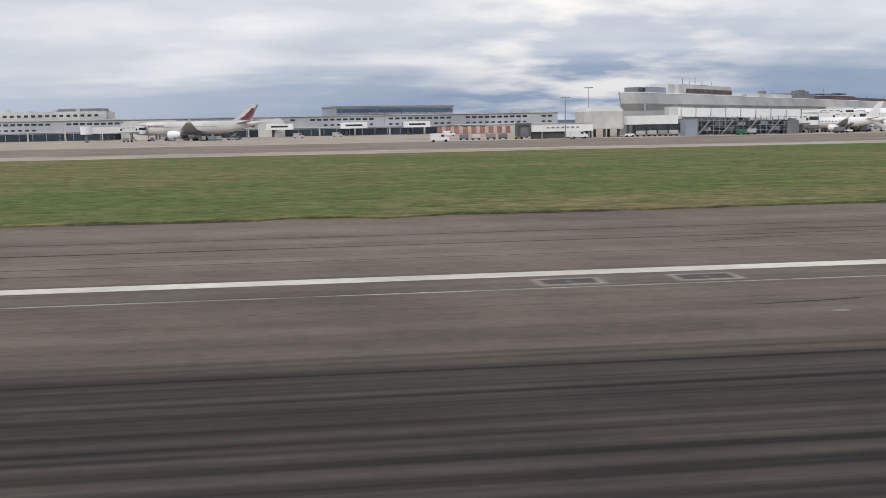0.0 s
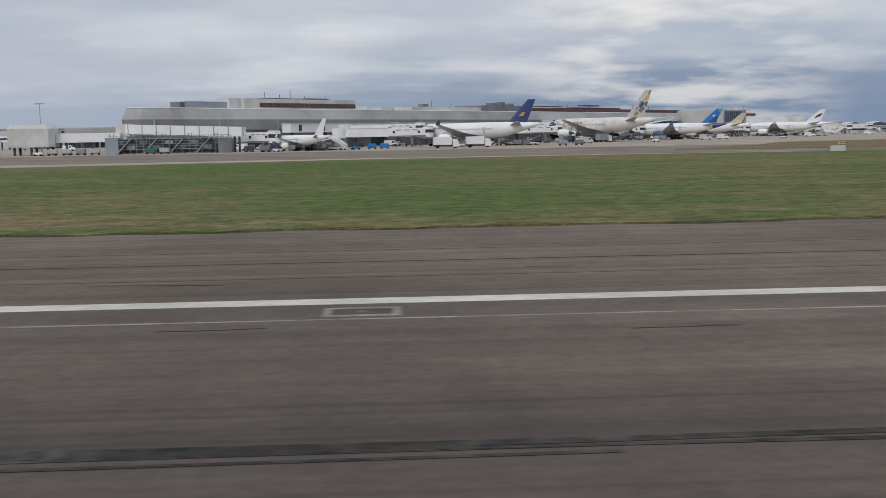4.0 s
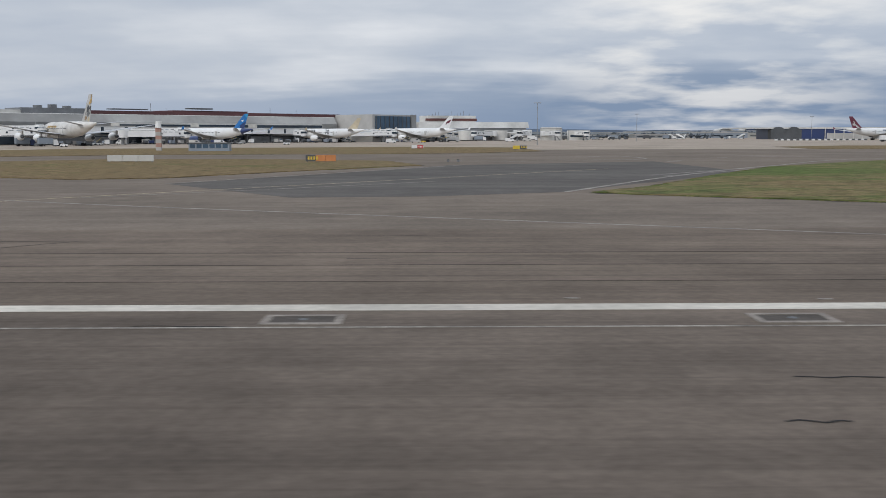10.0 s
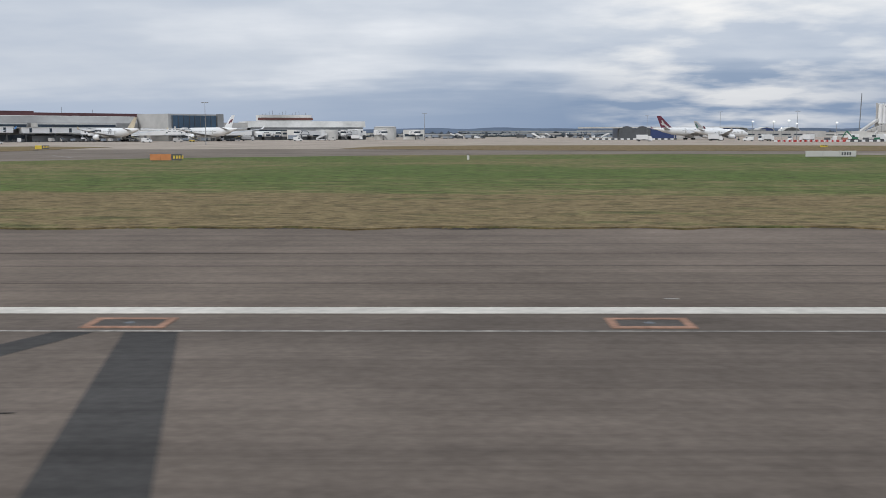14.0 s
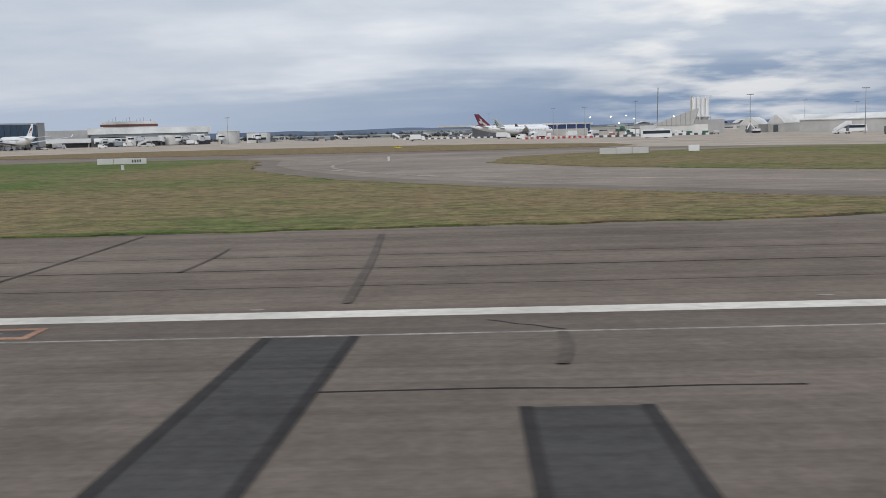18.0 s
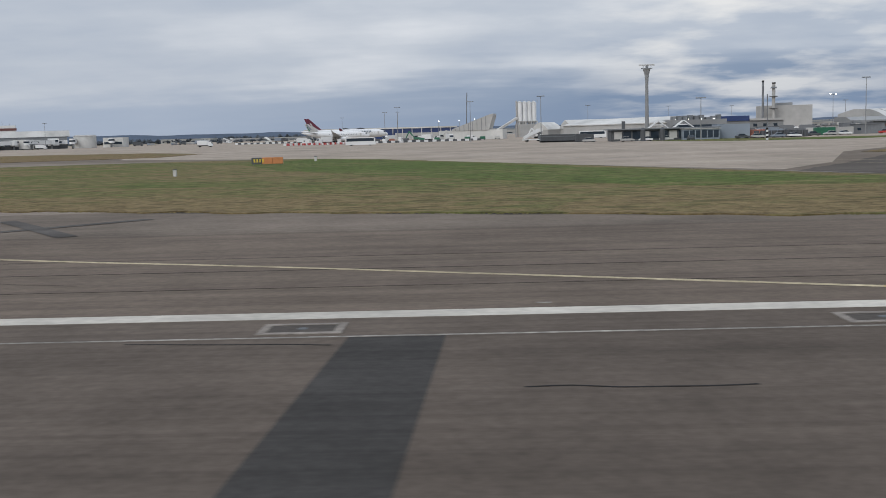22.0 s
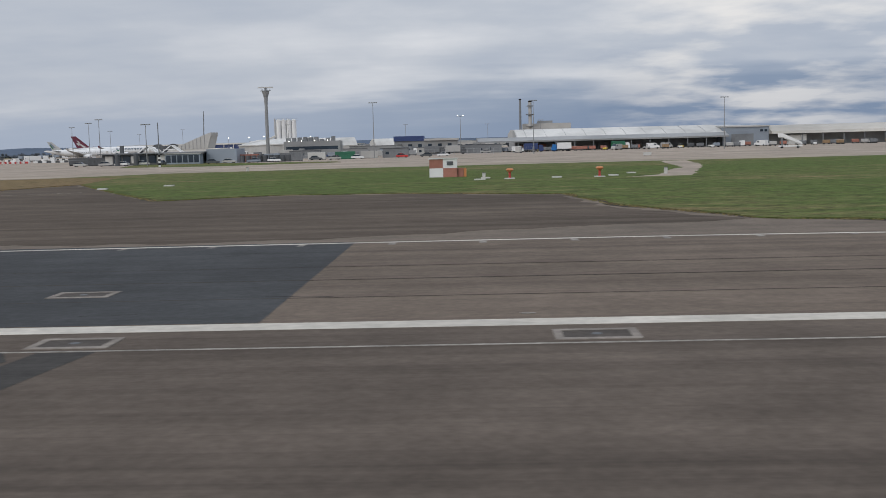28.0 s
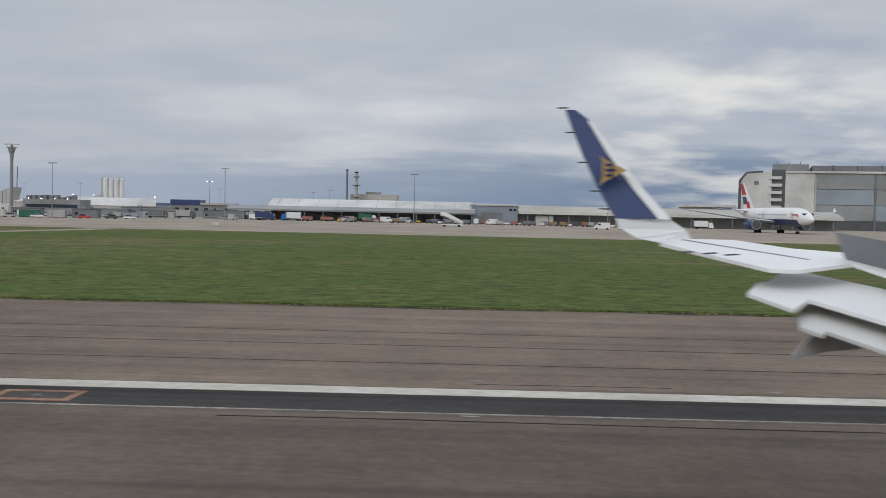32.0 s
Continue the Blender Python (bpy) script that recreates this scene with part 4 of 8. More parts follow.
def patch(outline, label="dark fresh asphalt repair", material=None, ragged=0.0):
    marking("asphalt_repair", slab(outline, 0.0, 0.0245, ragged, 1.2, len(outline)), material or DARK_TAR, label)


RUBBER = paint("thin_rubber", (0.086, 0.076, 0.068), 0.8, grain=0.4, scale=3, stain=0.25)
FILLET = tarmac("cracked_grey_asphalt", (0.100, 0.092, 0.084), 0.35)
SEALED = tarmac("dark_trench_fill", (0.066, 0.062, 0.058), 0.3)
for x0, x1, w0, w1 in ((485.6, 479.5, 0.9, 1.8), (512.4, 524, 1.2, 2.4), (547.6, 550.6, 1.2, 1.7), (704.7, 704.4, 2.0, 1.7), (762.5, 764.6, 1.5, 1.8),
                       (799.2, 798.6, 2.1, 2.2), (890.8, 887.4, 1.5, 1.8), (994.1, 995.6, 2.1, 3.4), (1016.2, 1013.2, 1.6, 1.6), (1029.8, 1029.8, 1.9, 1.8),
                       (579.6, 570.5, 1.4, 2.0), (606.0, 608.5, 1.3, 2.0), (724.5, 733.0, 1.3, 2.2), (960.1, 958.3, 1.3, 1.2), (872.6, 872.4, 2.8, 2.6), (868.0, 869.0, 1.0, 1.6), (545.9, 540.4, 0.9, 1.5)):
    patch([(x0 - w0 / 2, 22.1), (x0 + w0 / 2, 22.1), (x1 + w1 / 2, 8.5), (x1 - w1 / 2, 8.5)], "dark sealed cable trench across the runway", SEALED)
patch([(958.6, 22.3), (959.2, 21.2), (951.8, 9.0), (949.6, 9.0)], "dark sealed cable trench across the runway", SEALED)
WORN_SEAL = tarmac("worn_trench_fill", (0.073, 0.067, 0.062), 0.3)
SEAM = tarmac("tarred_seam", (0.040, 0.037, 0.035), 0.3)
for outline in ([(857.8, 21.75), (859.9, 21.75), (860.1, 8.5), (857.9, 8.5)], [(856.3, 21.75), (857.2, 21.75), (856.7, 8.5), (855.2, 8.5)], [(863.8, 19.5), (864.6, 20.9), (866.6, 20.9), (865.4, 17.4)], [(826.5, 16.4), (831.6, 16.4), (831.6, 18.5), (826.5, 18.5)]):
    patch(outline, "worn dark sealed trench across the runway", WORN_SEAL)
# The newer trenches fan out from their light pits and keep a tarred seam along each side.
for x0, y0, w0, x1, y1, w1 in ((625.6, 21.5, 1.9, 636.6, 8.5, 1.5), (623.6, 21.2, 0.8, 627.7, 8.5, 1.6), (658.1, 23.4, 2.0, 657.3, 8.5, 1.6), (667.6, 21.6, 1.5, 663.2, 8.5, 1.7), (675.2, 22.05, 1.9, 674.6, 8.5, 1.8), (680.4, 16.1, 1.9, 680.4, 8.5, 2.0),
                               (811.1, 22.1, 1.7, 811.1, 13.9, 1.7), (981.3, 21.7, 1.2, 975.5, 8.5, 1.8), (983.2, 21.7, 1.1, 982.9, 8.5, 2.6)):
    patch([(x0 - w0 / 2, y0), (x0 + w0 / 2, y0), (x1 + w1 / 2, y1), (x1 - w1 / 2, y1)], "dark sealed cable trench across the runway", SEALED if x0 < 800 else WORN_SEAL)
    if x0 < 800:
        for side in (-0.5, 0.5):
            level += 0.0004
            marking("trench_seam", ribbon([(x0 + side * w0, y0), ((x0 + x1) / 2 + side * (w0 + w1) / 2, (y0 + y1) / 2), (x1 + side * w1, y1)], 0.22, level), SEAM, "dark tarred seam beside a cable trench")
for x0, x1 in ((505, 511.5),):
    patch([(x0, 17.5), (x0, 18.9), (x1 + 0.3, 22.2), (x1 - 0.7, 22.2)], "dark sealed cable trench across the runway", SEALED)
for x0, x1, y0, y1 in ((768.4, 770.2, 8.5, 17.4), (774.0, 775.8, 8.5, 18.1), (131.7, 134.8, 7.0, 13.3), (830, 832, 19.6, 23.0), (1030.8, 1034, 12, 18.2), (489.0, 498.6, 19.8, 21.9), (497.1, 498.7, 21.95, 23.1), (499.9, 501.7, 17.9, 24.35), (501.8, 506.8, 20.5, 22.5), (488.0, 501.7, 9.0, 13.8), (869.9, 871.0, 9.0, 13.9)):
    patch([(x0, y0), (x1, y0), (x1, y1), (x0, y1)], material=SEALED)
patch([(295.2, 6.0), (299.6, 6.0), (299.6, 14.0), (295.2, 14.0)], "dark fresh asphalt repair", SEALED)
patch([(932, 25.45), (963.6, 25.45), (963.4, 46.4), (938, 46.6)], "large dark slate-grey fresh asphalt panel", tarmac("blue_grey_asphalt", (0.066, 0.068, 0.070), 0.15))
patch([(996, 22.3), (1400, 22.3), (1400, 24.35), (996, 24.35)], "dark sealed strip along the edge line", SEALED)
patch([(190, 46.7), (266, 46.7), (264, 62), (254, 74), (243, 77.5), (228, 80), (214, 68)], "dark asphalt fillet at the taxiway mouth", FILLET, 0.8)
patch([(846, 54), (857, 46.8), (900, 46.8), (920, 60), (921, 100), (904, 102), (881, 102), (868, 117), (857, 140), (840, 110), (830, 95), (840, 68)], "dark asphalt taxiway mouth", tarmac("aged_dark_asphalt", (0.112, 0.097, 0.084), 0.25), 0.6)
marking("asphalt_repair", slab([(893, 176), (905, 156), (925, 117), (940, 89), (950, 93), (962, 91), (975, 83), (977, 69), (983, 55), (960, 48), (914, 48), (918, 62), (919, 101), (903, 140)], 0.0, 0.0256, 1.7, 1.2, 9), tarmac("muddy_asphalt", (0.120, 0.095, 0.074), 0.4), "brown mud-stained asphalt beside the grass")
patch([(299, 170), (302, 150), (308, 112), (320, 90), (336, 75), (352, 84), (344, 110), (335, 140), (331, 170), (338, 192), (320, 200), (304, 190)], "pale concrete taxiway loop", tarmac("worn_pale_concrete", (0.196, 0.162, 0.131), 0.15))
patch([(770, 197), (804, 142), (830, 98.6), (840, 114), (855, 153), (875, 180), (896, 181), (905, 193), (905, 299), (700, 299), (720, 235)], "pale concrete taxiway panels", CONCRETE)
patch([(906, 192), (910, 196), (940, 202), (1000, 202), (1062, 200), (1900, 199), (1900, 299), (905, 299)], "pale concrete taxiway behind the grass", CONCRETE)
patch([(-700, 171), (-60, 169), (60, 167), (110, 175), (150, 187), (200, 191), (240, 187), (240, 194), (200, 200), (150, 199), (110, 196), (60, 192), (-60, 200), (-700, 210)], "pale concrete edge strip beside the grass", CONCRETE)

for points in ([(326, 49.3), (335, 49.6), (348.8, 49.8), (351, 50.6), (353.4, 53.5), (356.8, 59.1)], [(347.2, 57.0), (350.6, 55.2), (353.2, 53.7)]):
    level += 0.0004
    marking("taxi_line", ribbon(points, 0.3, level), LINE_WORN, "pale worn taxi line")
patch([(-700, 211), (-60, 201), (60, 193), (110, 197), (150, 200), (200, 201), (238, 196), (262, 214), (226, 228), (252, 282), (280, 299), (-700, 299)], "brown-grey concrete taxiway before the stands", tarmac("weathered_concrete", (0.225, 0.184, 0.150), 0.2))
patch([(646, 186), (650, 158), (656, 136), (668, 106), (684, 84), (700, 68.5), (708, 62), (806, 62), (770, 67.6), (736, 85.6), (715, 97.4), (695, 119), (683, 144), (687, 172), (701, 189), (745, 200.4), (700, 220), (640, 222), (634, 209)], "pale weathered taxiway behind the grass", tarmac("sun_bleached_taxiway", (0.236, 0.196, 0.162), 0.12))
for k in range(9):
    marking("edge_dash", box(338.0 + 1.3 * k, 338.25 + 1.3 * k, 50.2, 51.7, 0.0, 0.0262), LINE_WORN, "short pale cross mark on a worn edge line")
for points, width in (([(340.4, 36.6), (342.8, 40.2), (345.9, 44.1), (348.6, 48.2)], 0.4), ([(350.2, 66.4), (353.9, 62.3), (356.6, 59.3)], 0.18), ([(351.4, 60.6), (352.3, 59.9), (353.2, 59.3)], 0.5)):
    level += 0.0004
    marking("paving_joint", ribbon(points, width, level), JOINT, "dark open joint in the taxiway")
patch([(1005, 25.5), (1700, 25.5), (1700, 46.4), (1003, 46.2), (1000, 40), (1002, 32)], "brown weathered runway shoulder", tarmac("brown_shoulder", (0.214, 0.168, 0.131), 0.24), 0.4)
marking("muddy_patch", slab([(1002, 45.6), (1004, 47.2), (1004.6, 50.5), (1006.2, 53), (1008.0, 49.5), (1013.0, 46.4), (1008.7, 44.6)], 0.0, 0.102, 0.9, 0.6, 12, 0.4), tarmac("pale_mud", (0.205, 0.155, 0.112), 0.4), "pale muddy bare patch at the edge of the grass")
for y, w in ((29.5, 0.035), (33.4, 0.06), (37.0, 0.035)):
    marking("paving_joint", box(1001, 1700, y - w, y + w, 0.0, 0.0275), JOINT, "dark straight joint between asphalt lanes")
SLATE = tarmac("slate_asphalt", (0.118, 0.108, 0.099), 0.25)
patch([(386, 92), (398, 115), (412, 147), (445, 165), (446, 117), (428, 90), (420, 77), (410, 72), (400, 71)], "slate-grey newer taxiway asphalt", SLATE)
for points, width in (([(774.6, 57.4), (778.4, 52.2), (782.2, 46.9)], 1.0), ([(774.7, 47.6), (779, 52), (783.1, 56.4)], 0.9)):
    level += 0.0004
    marking("asphalt_band", ribbon(points, width, level), SLATE, "dark crossing repair bands on the shoulder")
for points, width in (([(385.9, 92.3), (396.8, 114.2), (413.7, 146.8)], 0.4), ([(385.3, 70.8), (402.2, 87.2), (410, 95)], 0.3), ([(411.2, 173.0), (435, 176), (447, 175), (450, 168), (446.4, 161.6)], 0.5), ([(432.8, 108.2), (442, 120), (450.4, 130.7)], 0.45)):
    level += 0.0004
    marking("taxi_line", ribbon(points, width, level), LINE_WORN, "pale worn taxi line")
for points, width in (([(797.8, 178.0), (805.9, 187.6), (815.1, 202.6)], 0.45),
                      ([(826.0, 214.2), (837.0, 193.6), (844.8, 173.8)], 0.45),
                      ([(819.4, 145.9), (831.5, 163.2)], 0.40),
                      ([(806.7, 144.9), (816.9, 156.4)], 0.40),
                      ([(433.5, 105.4), (442.3, 116.7), (456.4, 135.5), (474.3, 158.1)], 0.40),
                      ([(417.0, 162.8), (430.5, 170.4), (445.4, 178.8), (447.9, 192.2), (446.2, 207.5)], 0.45),
                      ([(433.0, 201.5), (445.1, 202.1)], 0.45),
                      ([(455.4, 183.4), (480.9, 203.6)], 0.45),
                      ([(469.7, 214.2), (483.7, 189.0)], 0.45),
                      ([(302.4, 165.6), (312.9, 173.6), (319.5, 183.6), (319.2, 192.2), (312.9, 203.1)], 0.45),
                      ([(661.1, 185.1), (659.9, 156.0), (661.4, 137.5), (666.8, 120.1), (677.6, 98.9), (687.2, 87.0)], 0.45),
                      ([(657.6, 199.5), (653.1, 188.5), (649.0, 185.0)], 0.40)):
    level += 0.0004
    marking("apron_line", ribbon(points, width, level), LINE_WORN, "pale worn line on the apron")
# old cable slots across the shoulder, in line with the trenches
SLOT = tarmac("old_slot_fill", (0.118, 0.098, 0.082), 0.3)
for x0, y0, x1, y1, w in ((675.0, 44.6, 675.5, 26.4, 0.26), (664.2, 46.0, 663.9, 29.5, 0.12), (669.4, 40.0, 669.3, 33.2, 0.14), (657.1, 44.0, 653.2, 36.8, 0.10), (658.8, 39.3, 658.3, 30.4, 0.10), (680.6, 22.05, 680.3, 19.0, 0.24)):
    level += 0.0004
    marking("cable_slot", ribbon([(x0, y0), ((x0 + x1) / 2 + 0.1, (y0 + y1) / 2), (x1, y1)], w, level), SLOT, "dark narrow cable slot across the paving")
# cracks: thin wandering dark lines
rng = random.Random(7)
for k in range(120):
    x, y = rng.uniform(-60, 1090), rng.choice((rng.uniform(8, 22), rng.uniform(26, 45)))
    size = rng.uniform(1.0, 6.0)
    pts, way = [], rng.uniform(-0.12, 0.12) if rng.random() < 0.75 else rng.uniform(-1.2, 1.2)
    for i in range(5):
        pts.append((x + size * i / 4 * math.cos(way), y + size * i / 4 * math.sin(way) + rng.uniform(-0.06, 0.06)))
    marking("crack", ribbon(pts, rng.uniform(0.03, 0.09), 0.0265, 3), SEAL, "dark sealed crack in the asphalt")
for points in (((371.8, 15.9), (374.1, 15.7)), ((368.7, 11.8), (372.4, 11.6)), ((373.5, 12), (377.6, 11.9)), ((325.1, 16.7), (326.7, 16.7)), ((326.2, 18.4), (327, 18.3)), ((326.7, 15.6), (327.7, 15.5)), ((331.5, 11.9), (337.7, 11.7)),
               ((403.4, 22.4), (405.6, 22.3)), ((416.7, 17.3), (418.3, 17.2)), ((415.6, 14.4), (416.6, 14.4)), ((513.7, 21.5), (523.9, 21.4)), ((522.7, 17.2), (524.5, 17.3)), ((647.9, 17.3), (648.8, 17.3)), ((648.8, 18.7), (650, 18.7)),
               ((675.8, 17.3), (684.2, 17.2)), ((679, 23.7), (680.7, 22.4)), ((793.4, 21.8), (797.9, 21.3)), ((801.7, 17.5), (805.6, 17.4)), ((1067.6, 21.4), (1078.1, 21.7), (1081.4, 21.3))):
    (ax, ay), (bx, by) = points[0], points[-1]
    bent = [(ax + (bx - ax) * f, ay + (by - ay) * f + (rng.uniform(-0.09, 0.09) if 0 < f < 1 else 0)) for f in (0, 0.2, 0.4, 0.6, 0.8, 1)]
    marking("crack", ribbon(bent, 0.07, 0.0266, 3), SEAL, "dark sealed crack in the asphalt")
for k in range(16):
    x, y, way = rng.uniform(196, 256), rng.uniform(48, 72), rng.choice((0.1, 0.15, 1.1, 1.3, -0.2)) + rng.uniform(-0.1, 0.1)
    size = rng.uniform(5, 16)
    marking("crack", ribbon([(x, y), (x + size / 2 * math.cos(way), min(y + size / 2 * math.sin(way), 76) + 0.2), (x + size * math.cos(way), min(y + size * math.sin(way), 78))], rng.uniform(0.12, 0.5), 0.0266 + 0.0001 * k, 3), SEAL if k % 2 else JOINT, "dark crack in the old asphalt fillet")
# tyre marks in the touchdown zone
for k in range(26):
    x, y = rng.uniform(70, 150), rng.uniform(7.0, 12.5)
    size = rng.uniform(10, 44)
    marking("tyre_mark", ribbon([(x, y), (x + size / 2, y + rng.uniform(-0.1, 0.1)), (x + size, y + rng.uniform(-0.3, 0.3))], rng.uniform(0.10, 0.28), 0.0275 + 0.0001 * k, 3), RUBBER, "black tyre skid mark")

# light pits beside the edge line
PIT = {}


def light_pit(x, y, red=False, turn=0.0, long=1.9, wide=1.25, lid=None):
    who = thing("light_pit", x, y, 0.0, turn, "reddish framed inset light pit beside the edge line" if red else "pale framed inset light pit beside the edge line", "light pit", "inset light pits")
    key = (red, long, lid)
    if key not in PIT:
        bm = bmesh.new()
        w = 0.20
        for x0, x1, y0, y1 in ((-long / 2, long / 2, -wide / 2, -wide / 2 + w), (-long / 2, long / 2, wide / 2 - w, wide / 2), (-long / 2, -long / 2 + w, -wide / 2 + w, wide / 2 - w), (long / 2 - w, long / 2, -wide / 2 + w, wide / 2 - w)):
            box(x0, x1, y0, y1, 0.0, 0.040, bm)
        PIT[key] = (mesh_of("pit_frame", bm, PIT_RED if red else PIT_EDGE), mesh_of("pit_lid", box(-long / 2 + w, long / 2 - w, -wide / 2 + w, wide / 2 - w, 0.0, 0.032), lid or PIT_LID), mesh_of("inset_light", tube((0, 0, 0.03), (0, 0, 0.045), 0.13, 0.10, 10), DARKGREY))
    for name, mesh in zip(("pit_frame", "pit_lid", "inset_light"), PIT[key]):
        piece(name, mesh, who, 0, 0, 0)


for x in (-42.4, -38.5, -19.0, -0.8, 10.3, 17.1, 33.0, 44.5, 55.8, 59.7, 63.7, 70.9, 83.7, 95.6, 110.0, 115.7, 117.1, 134.4, 139.3, 158, 181, 205, 229, 253.3, 265.0, 277.0, 288.8, 300.5, 311.5, 322.8, 325.8, 345, 359, 372.0, 384, 395.5, 407.2,
          418.7, 430, 441.9, 453.5, 465, 476, 486.3, 487.9):
    light_pit(x, 23.15)
for x in (510.9, 535.8, 546.8, 558.7, 570.5, 582, 605.5, 623.9, 635.1, 646.2, 667.9, 692.5, 993.9, 1005.5, 1016.7, 1029.3, 1039.8, 1063.1, 1086):
    light_pit(x, 23.15, True)
for x in (714.8, 726, 738.7, 747.3, 762.5, 785.5, 797, 809.9, 821.1, 833.0, 845, 857.0, 867.8, 879.8, 890.8, 902.5, 914, 926, 937.5, 946.8, 949.4, 971.7, 982.5):
    light_pit(x, 23.15)
for x, y, turn in ((873.8, 29.6, 14), (872.8, 38.4, 8), (873.1, 46.5, 4), (872.2, 54.7, 0), (889.9, 31.6, -30), (883.7, 42.8, -30), (894.3, 24.2, -30), (957.0, 31.0, 0), (301.6, 40.4, 0), (339.7, 45.1, 0), (338.8, 48.5, 0), (247.8, 37.4, 0)):
    light_pit(x, y, False, turn, lid=PIT_MID if 860 < x < 900 else None)

# small lights and reflectors on the paving
LIGHT = mesh_of("inset_light", box(-0.19, 0.19, -0.06, 0.06, 0, 0.02), LINE_WORN, bevel=0.006)
lights = thing("runway_lights", 0, 0, 0, 0, "row of low white inset runway lights", "runway light", kind="structure")
for x, y in ((7.5, 25.7), (3.1, 44.4), (127.8, 25.8), (242.8, 26.0), (228.9, 55.4), (255.8, 43), (250.3, 45), (299.5, 26.1), (333.2, 28.7), (413.9, 26.2), (420.5, 25.9), (525.6, 26), (559.9, 26.6),
             (646, 26.7), (673.3, 25.7), (687.6, 26.1), (743.3, 26.1), (745.2, 26.1), (802.6, 26), (859.8, 26), (970.3, 26.1), (1001.6, 26.1), (1073.1, 26.6), (1080.5, 25.9), (1072.9, 21.9)):
    piece("inset_light", LIGHT, lights, x, y, 0.02)
for i, (x, y) in enumerate(((-37.5, 17.5), (-37.2, 15.4), (-36.8, 13.6), (-36.4, 12.0), (139.0, 16.5), (139.0, 14.8), (139.2, 13.2), (139.5, 11.7), (993.6, 19.0), (994.2, 19.0), (995.0, 19.0), (995.6, 19.0), (994.0, 14.6), (995.0, 14.8), (996.0, 14.9))):
    piece("inset_light", LIGHT, lights, x, y, 0.02)

# ---- signs, huts and lights on the grass ----


def sign_board(x, y, turn, panels, label, z=0.0, size=2.5, tall=1.0):
    """A row of boxed taxiway sign panels on short legs."""
    who = thing("taxiway_sign", x, y, z, turn, label, "sign", "taxiway signs")
    for i, (material, ink) in enumerate(panels):
        a = (i - len(panels) / 2) * size
        p = part("sign_panel", box(a + 0.02, a + size - 0.02, -0.16, 0.16, 0.16, 0.16 + tall), material, who, bevel=0.03)
        if ink:
            for k in range(4):
                part("writing_bar", box(a + 0.35 + 0.45 * k, a + 0.62 + 0.45 * k, -0.19, -0.165, 0.42, 0.42 + tall * 0.5), ink, p)
        for e in (0.3, size - 0.3):
            part("leg", box(a + e - 0.05, a + e + 0.05, -0.06, 0.06, -0.02, 0.17), MIDGREY, who)
    return who


blank = [(OFFWHITE, None)] * 3
sign_board(284, 147, 0, [(OFFWHITE, None), (OFFWHITE, None), (OFFWHITE, DARKGREY)], "blank white back of a long taxiway sign on grass", 0.09)
sign_board(281.5 - 45, 178, 0, [(OFFWHITE, None)], "blank white back of a small taxiway sign", 0.09, 2.8)
sign_board(360.8, 166, 0, blank, "blank white back of a long taxiway sign on grass", 0.09)
sign_board(391.8, 163, 0, [(DARKGREY, YELLOW), (ORANGE, None), (ORANGE, None)], "orange and black taxiway sign with yellow lettering bars", 0.09, 1.6)
sign_board(508, 163, 0, [(ORANGE, None), (ORANGE, None), (DARKGREY, YELLOW)], "orange and black taxiway sign with yellow lettering bars", 0.09, 1.7)
sign_board(619, 180, 0, [(OFFWHITE, None), (OFFWHITE, None), (OFFWHITE, DARKGREY)], "white back of a long taxiway sign on grass", 0.09, 2.9)
sign_board(704.5, 166, 0, blank, "blank white back of a long taxiway sign on grass", 0.09, 2.6)
sign_board(717.2, 173, 0, [(WHITE, None)], "small white taxiway marker box on grass", 0.09, 1.8)
sign_board(768.9, 160, 0, [(DARKGREY, YELLOW), (ORANGE, None), (ORANGE, None)], "orange and black taxiway sign with yellow lettering bars", 0.09, 1.65)
sign_board(881, 160, 0, [(ORANGE, None), (ORANGE, None), (DARKGREY, YELLOW)], "orange and black taxiway sign with yellow lettering bars", 0.09, 1.5)
sign_board(434, 297, 0, [(YELLOW, None), (DARKGREY, YELLOW)], "yellow and black taxiway sign with lettering bars", 0.09, 2.0)
sign_board(404, 320, 0, [(WHITE, None), (RED, WHITE)], "red and white mandatory taxiway sign", 0.09, 1.8)
sign_board(272, 258, 0, [(YELLOW, DARKGREY)], "small yellow taxiway sign with dark bars", 0.09, 1.9, 0.6)
sign_board(660, 300, 0, [(YELLOW, DARKGREY)], "small yellow taxiway sign with dark bars", 0.09, 2.1, 0.65)
sign_board(1010, 260, 0, [(OFFWHITE, None)], "small plain white taxiway sign", 0.02, 2.0, 0.8)

hut = thing("equipment_hut", 964, 133, 0.09, 0, "small red and white chequered equipment hut on grass", "hut")
for i in range(2):
    for k in range(2):
        part("wall_panel", box(-1.75 + 1.75 * i, 1.75 * i, -1.0, 1.0, 1.15 * k, 1.15 * (k + 1)), (WHITE, BRICK)[(i + k) % 2], hut)
part("roof", box(-1.85, 1.85, -1.1, 1.1, 2.3, 2.42), OFFWHITE, hut)
part("vent", box(0.5, 1.3, -1.06, -1.0, 1.5, 2.0), DARKGREY, hut)
part("cabinet", box(1.8, 2.6, -0.5, 0.5, 0, 1.1), BRICK, hut)
part("cabinet", box(2.65, 2.95, -0.4, 0.4, 0, 1.1), ORANGE, hut)


